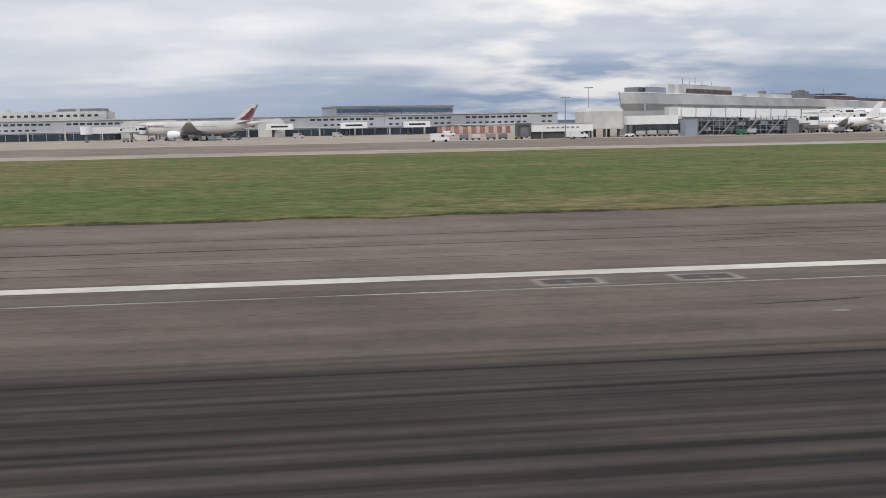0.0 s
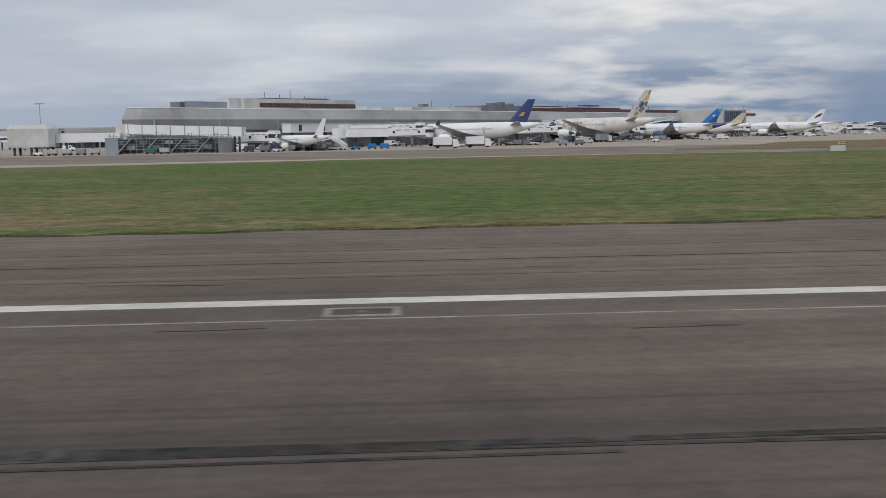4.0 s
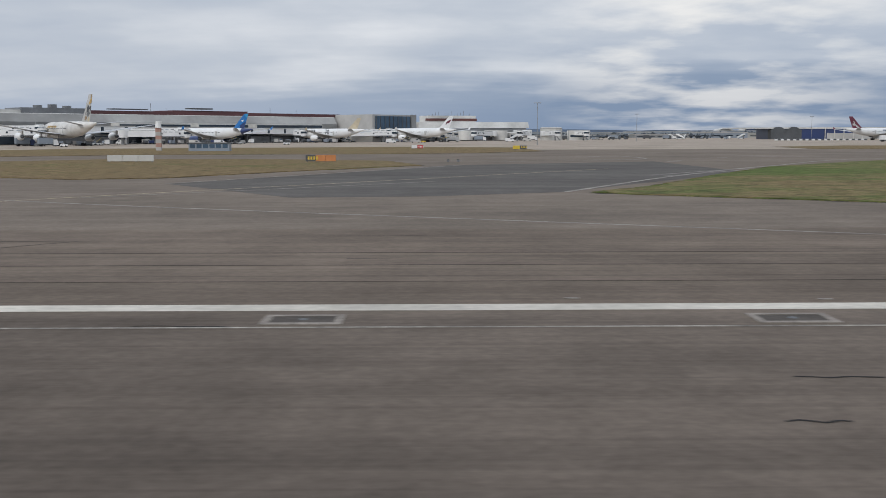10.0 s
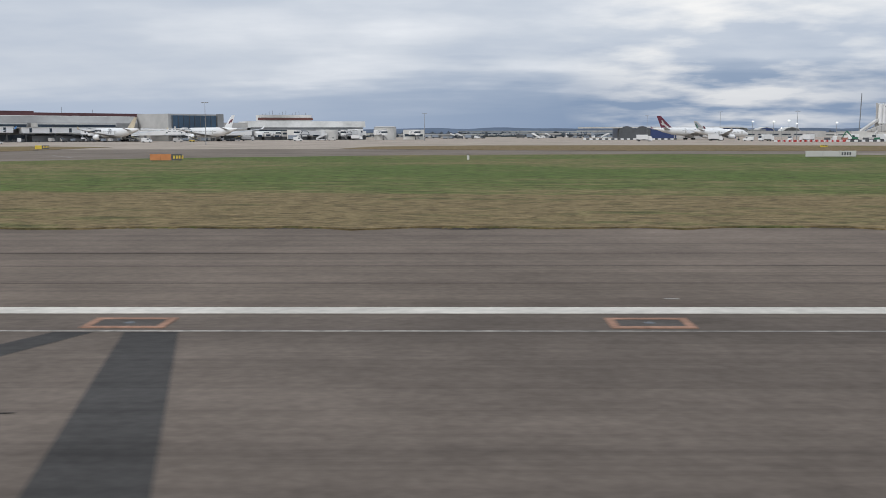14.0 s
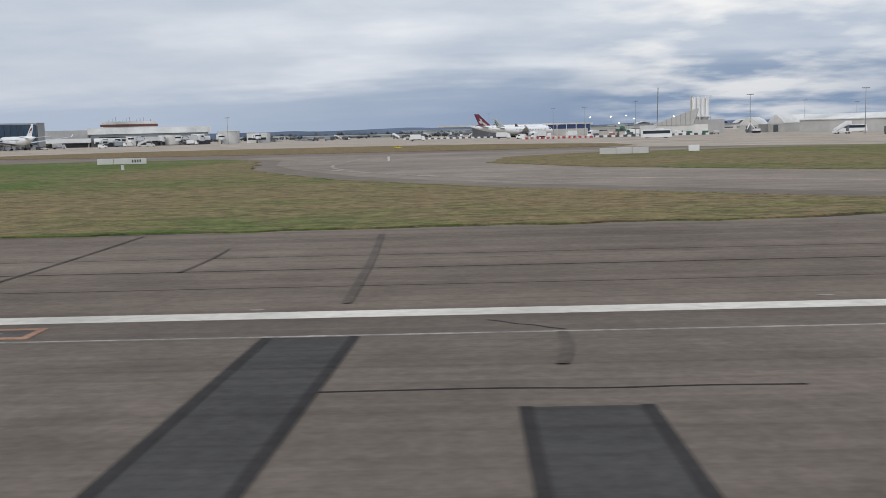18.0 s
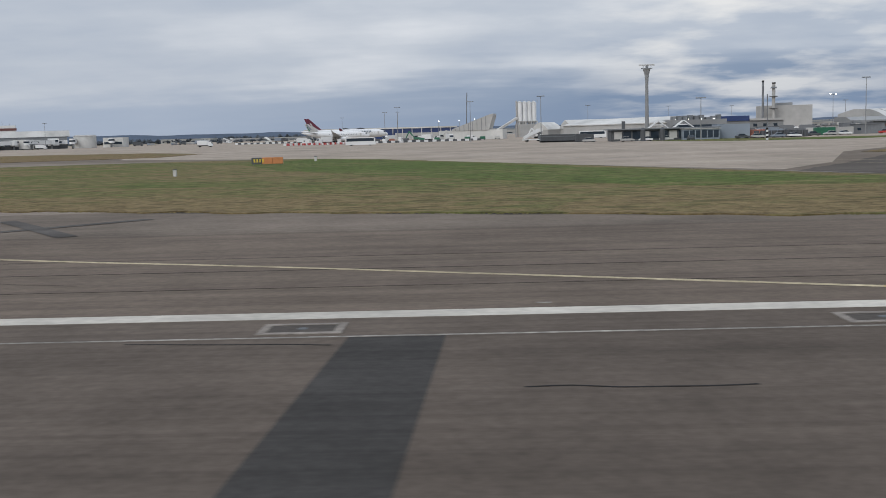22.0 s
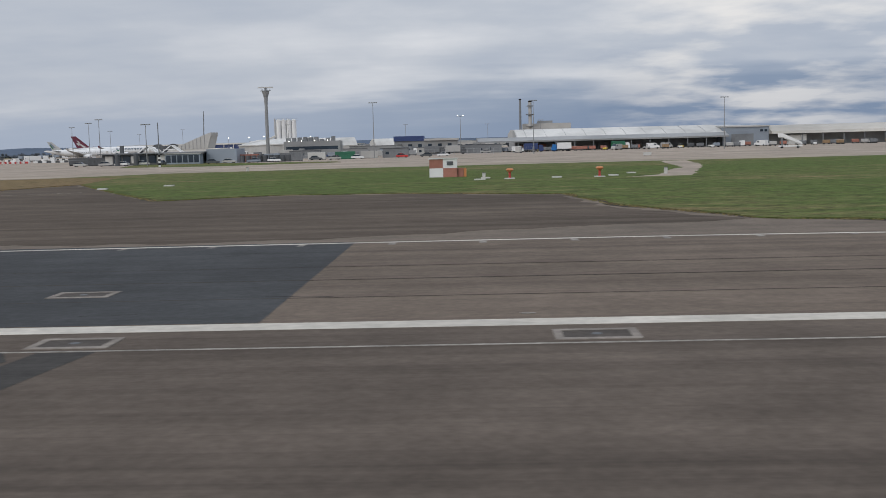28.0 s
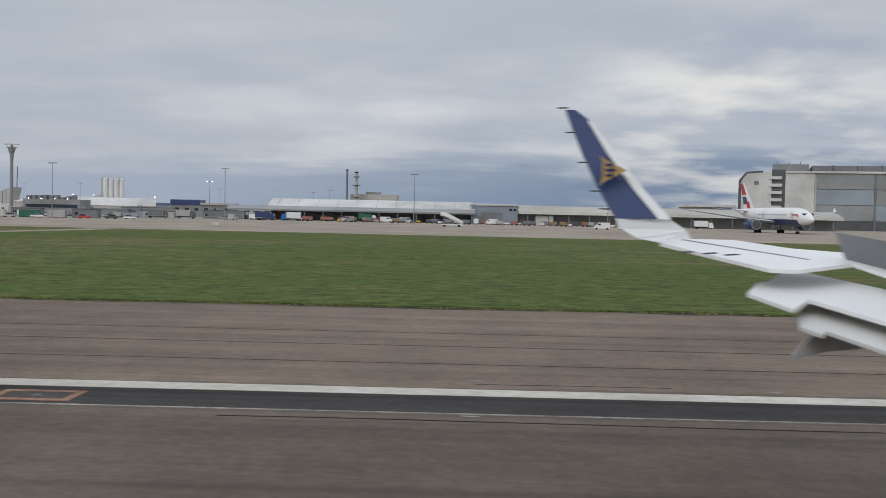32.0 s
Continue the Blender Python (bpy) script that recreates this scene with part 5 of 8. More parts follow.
def beacon(x, y):
    who = thing("approach_light", x, y, 0.09, 0, "orange-topped light unit on a red post on grass", "light", "light units on the grass")
    part("post", tube((0, 0, 0), (0, 0, 0.85), 0.13, n=8), RED, who)
    part("head", tube((0, 0, 0.85), (0, 0, 1.05), 0.30, 0.46, 12), ORANGE, who)
    part("cap", tube((0, 0, 1.05), (0, 0, 1.22), 0.46, 0.30, 12), ORANGE, who)
    part("foot", box(-0.6, 0.6, -0.3, 0.3, 0, 0.12), OFFWHITE, who)


beacon(972.2, 120.3)
beacon(982.5, 119.5)
for x, y in ((968.6, 119), (969.4, 124), (977.7, 121), (984.5, 123), (987.6, 130), (925, 118), (931, 124)):
    slabthing = thing("ground_cover", x, y, 0.09, 0, "small pale concrete cover slab on grass", "cover slab", "cover slabs on the grass")
    part("slab", box(-0.55, 0.55, -0.35, 0.35, -0.03, 0.14), OFFWHITE, slabthing)
for x, y in ((969.2, 119.6), (991, 125), (924, 196), (556, 170), (629, 150), (667, 163), (412, 164), (413.6, 163.5), (774, 176), (766, 120)):
    box_thing = thing("marker_post", x, y, 0.09, 0, "short weathered marker post on grass", "marker", "marker posts on the grass")
    tall = 0.3 if 411 < x < 415 else 0.75
    part("post", box(-0.18, 0.18, -0.18, 0.18, -0.02, tall), MIDGREY if tall < 0.5 else OFFWHITE, box_thing)
    part("cap", box(-0.22, 0.22, -0.22, 0.22, tall, tall + 0.07), DARKGREY, box_thing)

light_pit(285.0, 19.6, False, 17, 2.9)
light_pit(541.3, 23.9, True, 0, 1.5)
light_pit(871.9, 21.7, True, 14, 1.7)
light_pit(959.9, 23.1)

level += 0.0004
marking("paved_spur", slab([(989.8, 122.5), (994, 140), (998.3, 151.7), (1000, 175), (1002.9, 196.5), (1007, 195.3), (1003, 160), (998.9, 143.2), (992.8, 118.4), (985, 117)], 0.0, 0.098, 0.6, 1.5, 5), CONCRETE, "narrow muddy concrete spur across the grass")


# ---- fins and flanks of the jets ----
TAN = paint("tan_pattern", (0.33, 0.22, 0.12), 0.4, grain=0.05, scale=2)
who, fin, dims = JETS["maroon"]
fin_mark(fin, dims, 16.4, 0.02, 0.99, 0.04, 0.97, MIDGREY, "tail_panel", "grey upper tail")
for corners in (((0.12, 0.30), (0.10, 0.80), (0.34, 0.92), (0.40, 0.50)), ((0.40, 0.42), (0.36, 0.86), (0.60, 0.90), (0.66, 0.52)), ((0.66, 0.50), (0.62, 0.84), (0.80, 0.70), (0.78, 0.44))):
    fin_quad(fin, dims, 16.4, corners, MAROON, proud=0.09)
who, fin, dims = JETS["gold"]
for corners, m in ((((0.66, 0.02), (0.74, 0.98), (0.99, 0.98), (0.99, 0.02)), TAN), (((0.70, 0.98), (0.62, 0.55), (0.80, 0.70), (0.90, 0.98)), GOLD), (((0.44, 0.30), (0.36, 0.62), (0.52, 0.82), (0.62, 0.50)), DARKGREY), (((0.60, 0.04), (0.50, 0.22), (0.60, 0.44), (0.66, 0.20)), MIDGREY),
                   (((0.28, 0.52), (0.20, 0.76), (0.34, 0.94), (0.44, 0.72)), MIDGREY), (((0.36, 0.10), (0.26, 0.30), (0.36, 0.44), (0.46, 0.24)), DARKGREY), (((0.16, 0.30), (0.08, 0.50), (0.18, 0.66), (0.26, 0.46)), TAN), (((0.44, 0.86), (0.40, 0.98), (0.58, 0.98), (0.60, 0.80)), DARKGREY), (((0.10, 0.70), (0.04, 0.90), (0.16, 0.97), (0.22, 0.84)), SAND)):
    fin_quad(fin, dims, 21.8, corners, m)
who, fin, dims = JETS["navy"]
fin_mark(fin, dims, 16.3, 0.30, 0.46, 0.40, 0.66, GOLD)
who, fin, dims = JETS["azure"]
fin_quad(fin, dims, 14.9, ((0.0, 0.30), (0.0, 0.98), (0.52, 0.98), (0.16, 0.40)), NAVY)
fin_quad(fin, dims, 14.9, ((0.52, 0.34), (0.48, 0.60), (0.60, 0.66), (0.58, 0.40)), WHITE, "tail_emblem", 0.09)
fin_quad(fin, dims, 14.9, ((0.86, 0.55), (0.72, 0.98), (0.99, 0.98), (0.99, 0.40)), SKYBLUE)
who, fin, dims = JETS["emblem"]
for corners in (((0.40, 0.20), (0.34, 0.50), (0.46, 0.62), (0.50, 0.34)), ((0.50, 0.36), (0.44, 0.74), (0.56, 0.84), (0.62, 0.44)), ((0.60, 0.46), (0.56, 0.80), (0.72, 0.88), (0.68, 0.60))):
    fin_quad(fin, dims, 15.8, corners, MAROON, "tail_emblem")
who, fin, dims = JETS["crimson"]
for corners in (((0.10, 0.25), (0.04, 0.50), (0.30, 0.62), (0.36, 0.44)), ((0.30, 0.40), (0.24, 0.78), (0.40, 0.86), (0.48, 0.52)), ((0.48, 0.40), (0.44, 0.60), (0.66, 0.56), (0.64, 0.42))):
    fin_quad(fin, dims, 16.0, corners, OFFWHITE, "tail_emblem")
who, fin, dims = JETS["second"]
fin_mark(fin, dims, 11.8, 0.35, 0.9, 0.45, 0.72, BLUEGREY)
fin_mark(fin, dims, 11.8, 0.2, 0.7, 0.76, 0.92, GREENP)
who, fin, dims = JETS["flag"]
fin_mark(fin, dims, 18.2, 0.55, 0.98, 0.35, 0.98, RED, "tail_panel")
fin_mark(fin, dims, 18.2, 0.05, 0.30, 0.08, 0.60, RED, "tail_panel")
fin_mark(fin, dims, 18.2, 0.20, 0.48, 0.45, 0.98, NAVY, "tail_panel")


def flank_bars(key, start, count, gap, low, tall, material, name="lettering_bar"):
    """Unreadable lettering along both flanks as plain bars."""
    owner, _, (tail, base, root, r, zc, nose) = JETS[key]
    for s in (-1, 1):
        for k in range(count):
            a = nose - start - gap * k
            part(name, box(a - gap * 0.36, a + gap * 0.36, s * r * 0.93 - 0.05, s * r * 0.93 + 0.05, zc + low * r, zc + (low + tall) * r), material, owner)


flank_bars("navy", 13, 6, 1.3, 0.30, 0.22, MIDGREY)
flank_bars("gold", 16, 6, 2.0, 0.25, 0.30, GOLD)
flank_bars("beige", 10, 5, 1.6, 0.25, 0.45, DARKGREY)
flank_bars("crimson", 14, 9, 2.0, 0.28, 0.34, BLUEGREY)
flank_bars("flag", 9, 10, 1.2, 0.0, 0.26, MIDGREY)
flank_bars("maroon", 12, 6, 1.5, 0.2, 0.3, MAROON)
beige, _, (tail, base, root, r, zc, nose) = JETS["beige"]
seventy = bpy.data.curves.new("anniversary_number", "FONT")
seventy.body, seventy.size, seventy.extrude = "70", K * 4.2, 0.02
for s in (-1, 1):
    ob = new("anniversary_number", seventy)
    ob.parent = beige
    seventy_turn = (90, 0, 0) if s < 0 else (90, 0, 180)
    ob.matrix_basis = pose(K * (nose - 31 if s < 0 else nose - 26), K * s * (r + 0.03), K * (zc - 0.5), *seventy_turn)
    ob.data.materials.clear()
    ob.data.materials.append(DARKGREY)
flag_owner, _, (tail, base, root, r, zc, nose) = JETS["flag"]
for s in (-1, 1):
    part("nose_ribbon", prism([(nose - 9.5, zc + 0.62), (nose - 5.6, zc + 0.9), (nose - 4.6, zc + 0.35), (nose - 5.2, zc - 0.1), (nose - 5.6, zc + 0.45), (nose - 9.2, zc + 0.35)], s * r * 0.96 - 0.04, s * r * 0.96 + 0.04, "y"), RED, flag_owner)


# ---- jet bridges ----
def tunnel_between(name, a, b, wide, tall, material, parent, label=""):
    a, b = Vector(a), Vector(b)
    way = (b - a)
    side = Vector((-way.y, way.x, 0)).normalized() * wide * 0.5
    lift = Vector((0, 0, tall))
    return part(name, loft([[a - side, a + side, a + side + lift, a - side + lift], [b - side, b + side, b + side + lift, b - side + lift]]), material, parent, label)


def jet_bridge(door, hub, floor=4.2, skin=WHITE, label="white telescopic passenger boarding bridge on wheeled legs"):
    """A boarding bridge from its round hub to the cabin door."""
    who = thing("boarding_bridge", hub[0], hub[1], 0, 0, label, "boarding bridge", "boarding bridges")
    dx, dy = door[0] - hub[0], door[1] - hub[1]
    part("rotunda", tube((0, 0, floor - 0.3), (0, 0, floor + 3.4), 2.7, n=14), skin, who, smooth=True)
    part("hub_column", tube((0, 0, 0), (0, 0, floor - 0.3), 0.8, n=10), MIDGREY, who)
    part("inner_tunnel", loft([[(dx * a - dy * 0.0 + o[0], dy * a + o[1], floor + z) for o, z in zip(((-1.3 * dy / math.hypot(dx, dy), 1.3 * dx / math.hypot(dx, dy)), (1.3 * dy / math.hypot(dx, dy), -1.3 * dx / math.hypot(dx, dy)), (1.3 * dy / math.hypot(dx, dy), -1.3 * dx / math.hypot(dx, dy)), (-1.3 * dy / math.hypot(dx, dy), 1.3 * dx / math.hypot(dx, dy))), (0, 0, 2.9, 2.9))] for a in (0.06, 0.58)]), skin, who)
    outer = tunnel_between("outer_tunnel", (dx * 0.52, dy * 0.52, floor - 0.2), (dx * 0.93, dy * 0.93, floor - 0.1), 3.0, 3.3, skin, who)
    for k in range(2):
        f = 0.58 + 0.27 * k
        n = Vector((-dy, dx, 0)).normalized() * 1.53
        for s in (-1, 1):
            part("tunnel_window", box(dx * f + s * n.x - 0.4, dx * f + s * n.x + 0.4, dy * f + s * n.y - 0.06, dy * f + s * n.y + 0.06, floor + 1.2, floor + 2.1), GLASS, outer)
    side = Vector((-dy, dx, 0)).normalized()
    tunnel_between("roof_duct", (dx * 0.1 + side.x * 0.6, dy * 0.1 + side.y * 0.6, floor + 2.95), (dx * 0.56 + side.x * 0.6, dy * 0.56 + side.y * 0.6, floor + 2.95), 0.7, 0.35, PALE, who)
    for s in (-1, 1):
        edge = side * s * 1.56
        tunnel_between("tunnel_rail", (dx * 0.52 + edge.x, dy * 0.52 + edge.y, floor - 0.1), (dx * 0.93 + edge.x, dy * 0.93 + edge.y, floor), 0.14, 0.4, MIDGREY, outer)
        for k in range(3):
            f = 0.60 + 0.09 * k
            tunnel_between("sign_bar", (dx * f + edge.x, dy * f + edge.y, floor + 2.3), (dx * (f + 0.055) + edge.x, dy * (f + 0.055) + edge.y, floor + 2.3), 0.12, 0.28, BLUEGREY if k % 2 else MIDGREY, outer)
    part("service_stair", prism([(0, 0.1), (0.5, 0.1), (3.6, floor), (3.0, floor)], -0.5, 0.5, "y"), STEEL, who).matrix_basis = at(dx * 0.9 + side.x * 2.6, dy * 0.9 + side.y * 2.6, 0, 200)
    part("cab_hood", tube((dx * 0.96, dy * 0.96, floor + 3.5), (dx * 0.96, dy * 0.96, floor + 3.9), 2.2, 1.5, 10), GREY, who)
    part("cab_window", tube((dx * 0.96, dy * 0.96, floor + 1.3), (dx * 0.96, dy * 0.96, floor + 2.5), 2.16, n=10), GLASS, who)
    part("cab", tube((dx * 0.96, dy * 0.96, floor - 0.4), (dx * 0.96, dy * 0.96, floor + 3.5), 2.1, n=10), skin, who, smooth=True)
    f = 0.78
    legs = part("drive_legs", box(dx * f - 0.35, dx * f + 0.35, dy * f - 1.5, dy * f + 1.5, 0.5, floor), MIDGREY, who)
    for s in (-1, 1):
        part("wheel", tube((dx * f - 0.25, dy * f + s * 1.1, 0.55), (dx * f + 0.25, dy * f + s * 1.1, 0.55), 0.55, n=12), BLACK, legs)
    return who


def bridge_for(key, ahead, aside, floor=4.2, along=0.0):
    owner, _, (tail, base, root, r, zc, nose) = JETS[key]
    m = owner.matrix_world
    door = m @ Vector((K * (nose - 3.2 * r - along * 0.5 * nose), K * (r + 1.0), 0)) / K
    hub = m @ Vector((K * (nose + ahead), K * aside, 0)) / K
    return jet_bridge((door.x, door.y), (hub.x, hub.y), floor)


bridge_for("navy", 14, 24, 5.6)
bridge_for("gold", 12, 26, 6.0)
bridge_for("azure", 14, 22, 5.0)
bridge_for("beige", 12, 22)
bridge_for("emblem", 12, 22, 5.0)
for key, ahead, aside, floor in (("navy", 5, 34, 4.0), ("gold", 4, 38, 4.4), ("azure", 6, 30, 3.8), ("emblem", 5, 32, 3.8)):
    bridge_for(key, ahead, aside, floor, 0.30)
bridge_for("small", 10, 15, 3.0)
bridge_for("maroon", 8, 24)

# the old pier end: pale drum, raised corridors and stair scaffolds
drum = thing("pier_drum", 43, 331, 0, 8, "large pale windowless pier drum raised on columns", "pier")
part("body", loft([[(a * q, b * q, z) for a, b in ((-7, -4), (-5.5, -6), (5.5, -6), (7, -4), (7, 4), (5.5, 6), (-5.5, 6), (-7, 4))] for q, z in ((0.98, 2.6), (1.0, 3.2), (1.0, 8.4), (0.86, 9.7))]), OFFWHITE, drum)
for a in (-5, 0, 5):
    for b in (-4, 4):
        part("column", box(a - 0.35, a + 0.35, b - 0.35, b + 0.35, 0, 2.7), DARKGREY, drum)
raised = thing("raised_corridor", 50, 334, 0, 0, "pale raised passenger corridor on columns", "corridor")
tunnel_between("corridor_wall", (0, -2, 3.9), (20, -1, 3.9), 3.6, 2.9, WHITE, raised)
tunnel_between("corridor_wall", (1, 3, 5.6), (24, 12, 5.9), 3.6, 2.8, PALE, raised)
tunnel_between("corridor_wall", (20, 2, 6.4), (60, -8, 4.9), 3.4, 3.0, WHITE, raised)
part("corridor_head", box(18, 22.5, 0, 5, 5.6, 9.6), OFFWHITE, raised)
for k in range(9):
    f = k / 8
    a, b = 22 + 38 * f, 1.6 - 9.6 * f
    part("corridor_panel_joint", box(a - 0.08, a + 0.08, b - 1.95, b - 1.6, 6.3 - 1.4 * f, 9.4 - 1.5 * f), MIDGREY, raised)
for a, b, z in ((3, -2, 4), (11, -1.5, 4), (19, -1, 4), (24, 11, 6), (57, -7.3, 5), (58.5, -7.6, 5)):
    part("column", box(a - 0.3, a + 0.3, b - 0.3, b + 0.3, 0, z), DARKGREY, raised)
scaffold = thing("stair_scaffold", 70, 322, 0, 0, "blue-grey steel stair and platform scaffold", "scaffold")
for a in range(0, 37, 2):
    for b in (-2.2, 2.2):
        part("post", box(a - 0.09, a + 0.09, b - 0.09, b + 0.09, 0, 5.6 if a % 8 else 6.2), MIDGREY, scaffold)
for z in (1.4, 3.0, 4.6):
    part("platform", box(-0.5, 36.5, -2.3, 2.3, z, z + 0.16), BLUEGREY, scaffold)
    part("rail", box(-0.5, 36.5, -2.36, -2.24, z + 0.95, z + 1.05), STEEL, scaffold)
for k in range(4):
    part("stair_flight", prism([(2 + 8 * k, 0.1), (2.3 + 8 * k, 0.1), (6.6 + 8 * k, 4.7), (6.3 + 8 * k, 4.7)], -3.2, -2.5, "y"), STEEL, scaffold)
part("back_panel", box(-0.5, 36.5, 1.75, 2.05, 0.2, 4.5), BLUEGREY, scaffold)
for k in range(9):
    part("bin", box(1 + 3.9 * k, 3.4 + 3.9 * k, -1.6, 0.8, 1.6 if k % 2 else 3.2, 2.7 if k % 2 else 4.2), (BLUEGREY, PALE, MIDGREY)[k % 3], scaffold)
part("cladding", box(-1.5, 2.5, -2.5, 2.5, 0, 5.2), BLUEGREY, scaffold)
part("cladding", box(33, 37, -2.5, 2.5, 0, 4.4), MIDGREY, scaffold)

# link corridors before the terminal front
for a0, a1, out, z in ((62, 122, 14, 6.2), (126, 190, 12, 6.4), (196, 262, 12, 6.0), (268, 330, 11, 5.6), (336, 396, 10, 5.2)):
    link_hall = new("link_corridor")
    link_hall.matrix_world = at(HALL_X, HALL_Y, 0, HALL_TURN)
    tagged(link_hall, "white enclosed link corridor along the terminal front", "corridor", "link corridors")
    part("corridor_wall", box(a0, a1, -out, -out + 5, z, z + 3.4), WHITE, link_hall)
    part("corridor_roof", box(a0 - 0.3, a1 + 0.3, -out - 0.3, -out + 5.3, z + 3.4, z + 3.7), PALE, link_hall)
    for k in range(5):
        a = a0 + 5 + (a1 - a0 - 10) * k / 4
        part("window", box(a - 0.8, a + 0.8, -out - 0.08, -out + 0.05, z + 0.5, z + 3.0), GLASS, link_hall)
    for k in range(4):
        a = a0 + 3 + (a1 - a0 - 6) * k / 3
        part("column", box(a - 0.4, a + 0.4, -out + 2, -out + 3, 0, z), DARKGREY, link_hall)
    part("stand_room", box(a0 + 8, a1 - 10, -out + 5, 2.2, 0, 3.8), MIDGREY, link_hall)
for k in range(14):
    a = 10 + 29 * k
    part("fascia_joint", box(a - 0.12, a + 0.12, -0.12, 0.6, 7.7, 11.5), PALE, terminal)
for k in range(36):
    a = 66 + 1.45 * k
    part("roof_storey_mullion", box(a - 0.07, a + 0.07, 5.5, 5.8, 16.5, 18.4), MIDGREY, terminal)
for a, h in ((70, 3.0), (78, 2.2), (84, 4.2), (92, 2.0), (104, 2.6), (175, 2.2), (190, 1.6), (286, 4.0), (296, 1.5), (320, 2.0), (371, 3.0), (392, 1.7)):
    part("roof_aerial", tube((a, 10, 19.5 if a < 120 else 17.5), (a, 10, (19.8 if a < 120 else 18.6) + h), 0.12, n=6), MIDGREY, terminal)
for a, b, c, d, z, h, m in ((30, 36, 12, 18, 16.1, 2.4, MIDGREY), (50, 58, 8, 16, 16.1, 4.0, OFFWHITE), (122, 130, 10, 16, 16.1, 1.6, WHITE), (137, 146, 8, 14, 16.1, 1.3, OFFWHITE), (164, 168, 6, 9, 17.7, 1.4, MIDGREY), (216, 219, 4, 8, 18.8, 1.3, MIDGREY),
                            (224, 227, 4, 8, 18.8, 1.8, MIDGREY), (232, 235, 4, 8, 18.8, 1.2, MIDGREY), (258, 280, 3, 9, 18.6, 0.5, DARKGREY), (310, 326, 7, 12, 19.6, 0.7, DARKGREY), (72, 96, 12, 20, 20.0, 0.6, DARKGREY), (98, 110, 14, 20, 20.0, 0.9, DARKGREY)):
    part("roof_plant", box(a, b, c, d, z, z + h), m, terminal)
rooms = ((255, 300), (305, 340), (346, 398))
for a0, a1 in rooms:
    part("front_terrace", box(a0, a1, -8, 1, 8.2, 11.4), OFFWHITE, terminal)
    part("terrace_glazing", box(a0 + 0.5, a1 - 0.5, -8.3, -7.9, 8.9, 10.5), GLASS, terminal)

# left pier hall: windows, humps and upper block
for k in range(96):
    a = 4 + 4.1 * k
    if k % 12 in (8, 9) or 128 < a < 164 or 208 < a < 228:
        continue
    part("window", box(a, a + 2.9, -0.12, 0.1, 9.6, 10.8), GLASS, left_hall)
    if k % 12 < 6 or k > 60:
        part("window", box(a + 0.3, a + 2.4, -0.12, 0.1, 6.3, 7.3), GLASS, left_hall)
for k in range(18):
    part("cladding_joint", box(21.8 * k + 5, 21.8 * k + 5.2, -0.05, 0.1, 4.6, 12.2), GREY, left_hall)
part("ledge", box(0, 400, -0.7, 0, 5.2, 5.6), OFFWHITE, left_hall)
for a, w in ((128, 34), (210, 16), (20, 18)):
    part("rounded_bay", prism([(a, 0), (a, 9.2), (a + 2.5, 11.4), (a + w - 2.5, 11.4), (a + w, 9.2), (a + w, 0)], -9, 4, "y"), OFFWHITE, left_hall)
part("ground_floor_glazing", box(2, 354, -0.35, 0.15, 0.3, 4.4), GLASS, left_hall, "dark ground floor glazing")
for k in range(44):
    part("glazing_post", box(2 + 8 * k, 2.3 + 8 * k, -0.5, -0.3, 0, 4.6), BLUEGREY, left_hall)
for a in (150, 218, 120, 262, 300):
    part("gate_tunnel", box(a, a + 3.4, -30, 0.2, 4.6, 7.8), WHITE, left_hall)
    part("gate_head", box(a - 2, a + 14, -33, -29, 4.4, 8.0), WHITE, left_hall)
    for b in (-28, -16):
        part("gate_leg", box(a + 1.2, a + 2.2, b, b + 1, 0, 4.6), DARKGREY, left_hall)
    part("gate_window", box(a + 1, a + 11, -33.1, -32.9, 5.8, 6.8), GLASS, left_hall)
for k in range(16):
    part("pier_column", box(5 + 22 * k, 6 + 22 * k, -1.4, -0.5, 0, 5.2), PALE, left_hall)
upper_block = thing("upper_offices", -340, 706, 0, 0, "white upper office storey with square dark windows", "building")
part("wall", box(0, 150, 0, 30, 0, 19.0), OFFWHITE, upper_block)
for k in range(32):
    part("window", box(3 + 4.5 * k, 5.4 + 4.5 * k, -0.2, 0.1, 15.6, 17.0), GLASS, upper_block)
for k in range(9):
    part("roof_vent", box(10 + 15 * k, 12.5 + 15 * k, 3, 6, 19.0, 19.7 + 0.5 * (k % 3)), PALE, upper_block)
part("roof_plant", box(118, 148, 6, 20, 19.0, 21.0), MIDGREY, upper_block)
for k in range(14):
    part("mullion", box(4 + 7 * k, 4.3 + 7 * k, -0.6, -0.1, 11.5, 19.4), MIDGREY, office)
boards = thing("hoarding", 19, 600, 0, 0, "row of faded red-brown hoarding boards on the apron", "hoarding")
for k in range(9):
    part("board", box(5.1 * k, 5.1 * k + 3.0, -0.1, 0.1, 0.2, 4.1), BRICK, boards)
    part("pale_board", box(5.1 * k + 3.0, 5.1 * k + 5.1, -0.06, 0.14, 0.2, 4.4), PALE, boards)
part("rail", box(-0.5, 45, -0.05, 0.15, 0, 0.5), MIDGREY, boards)

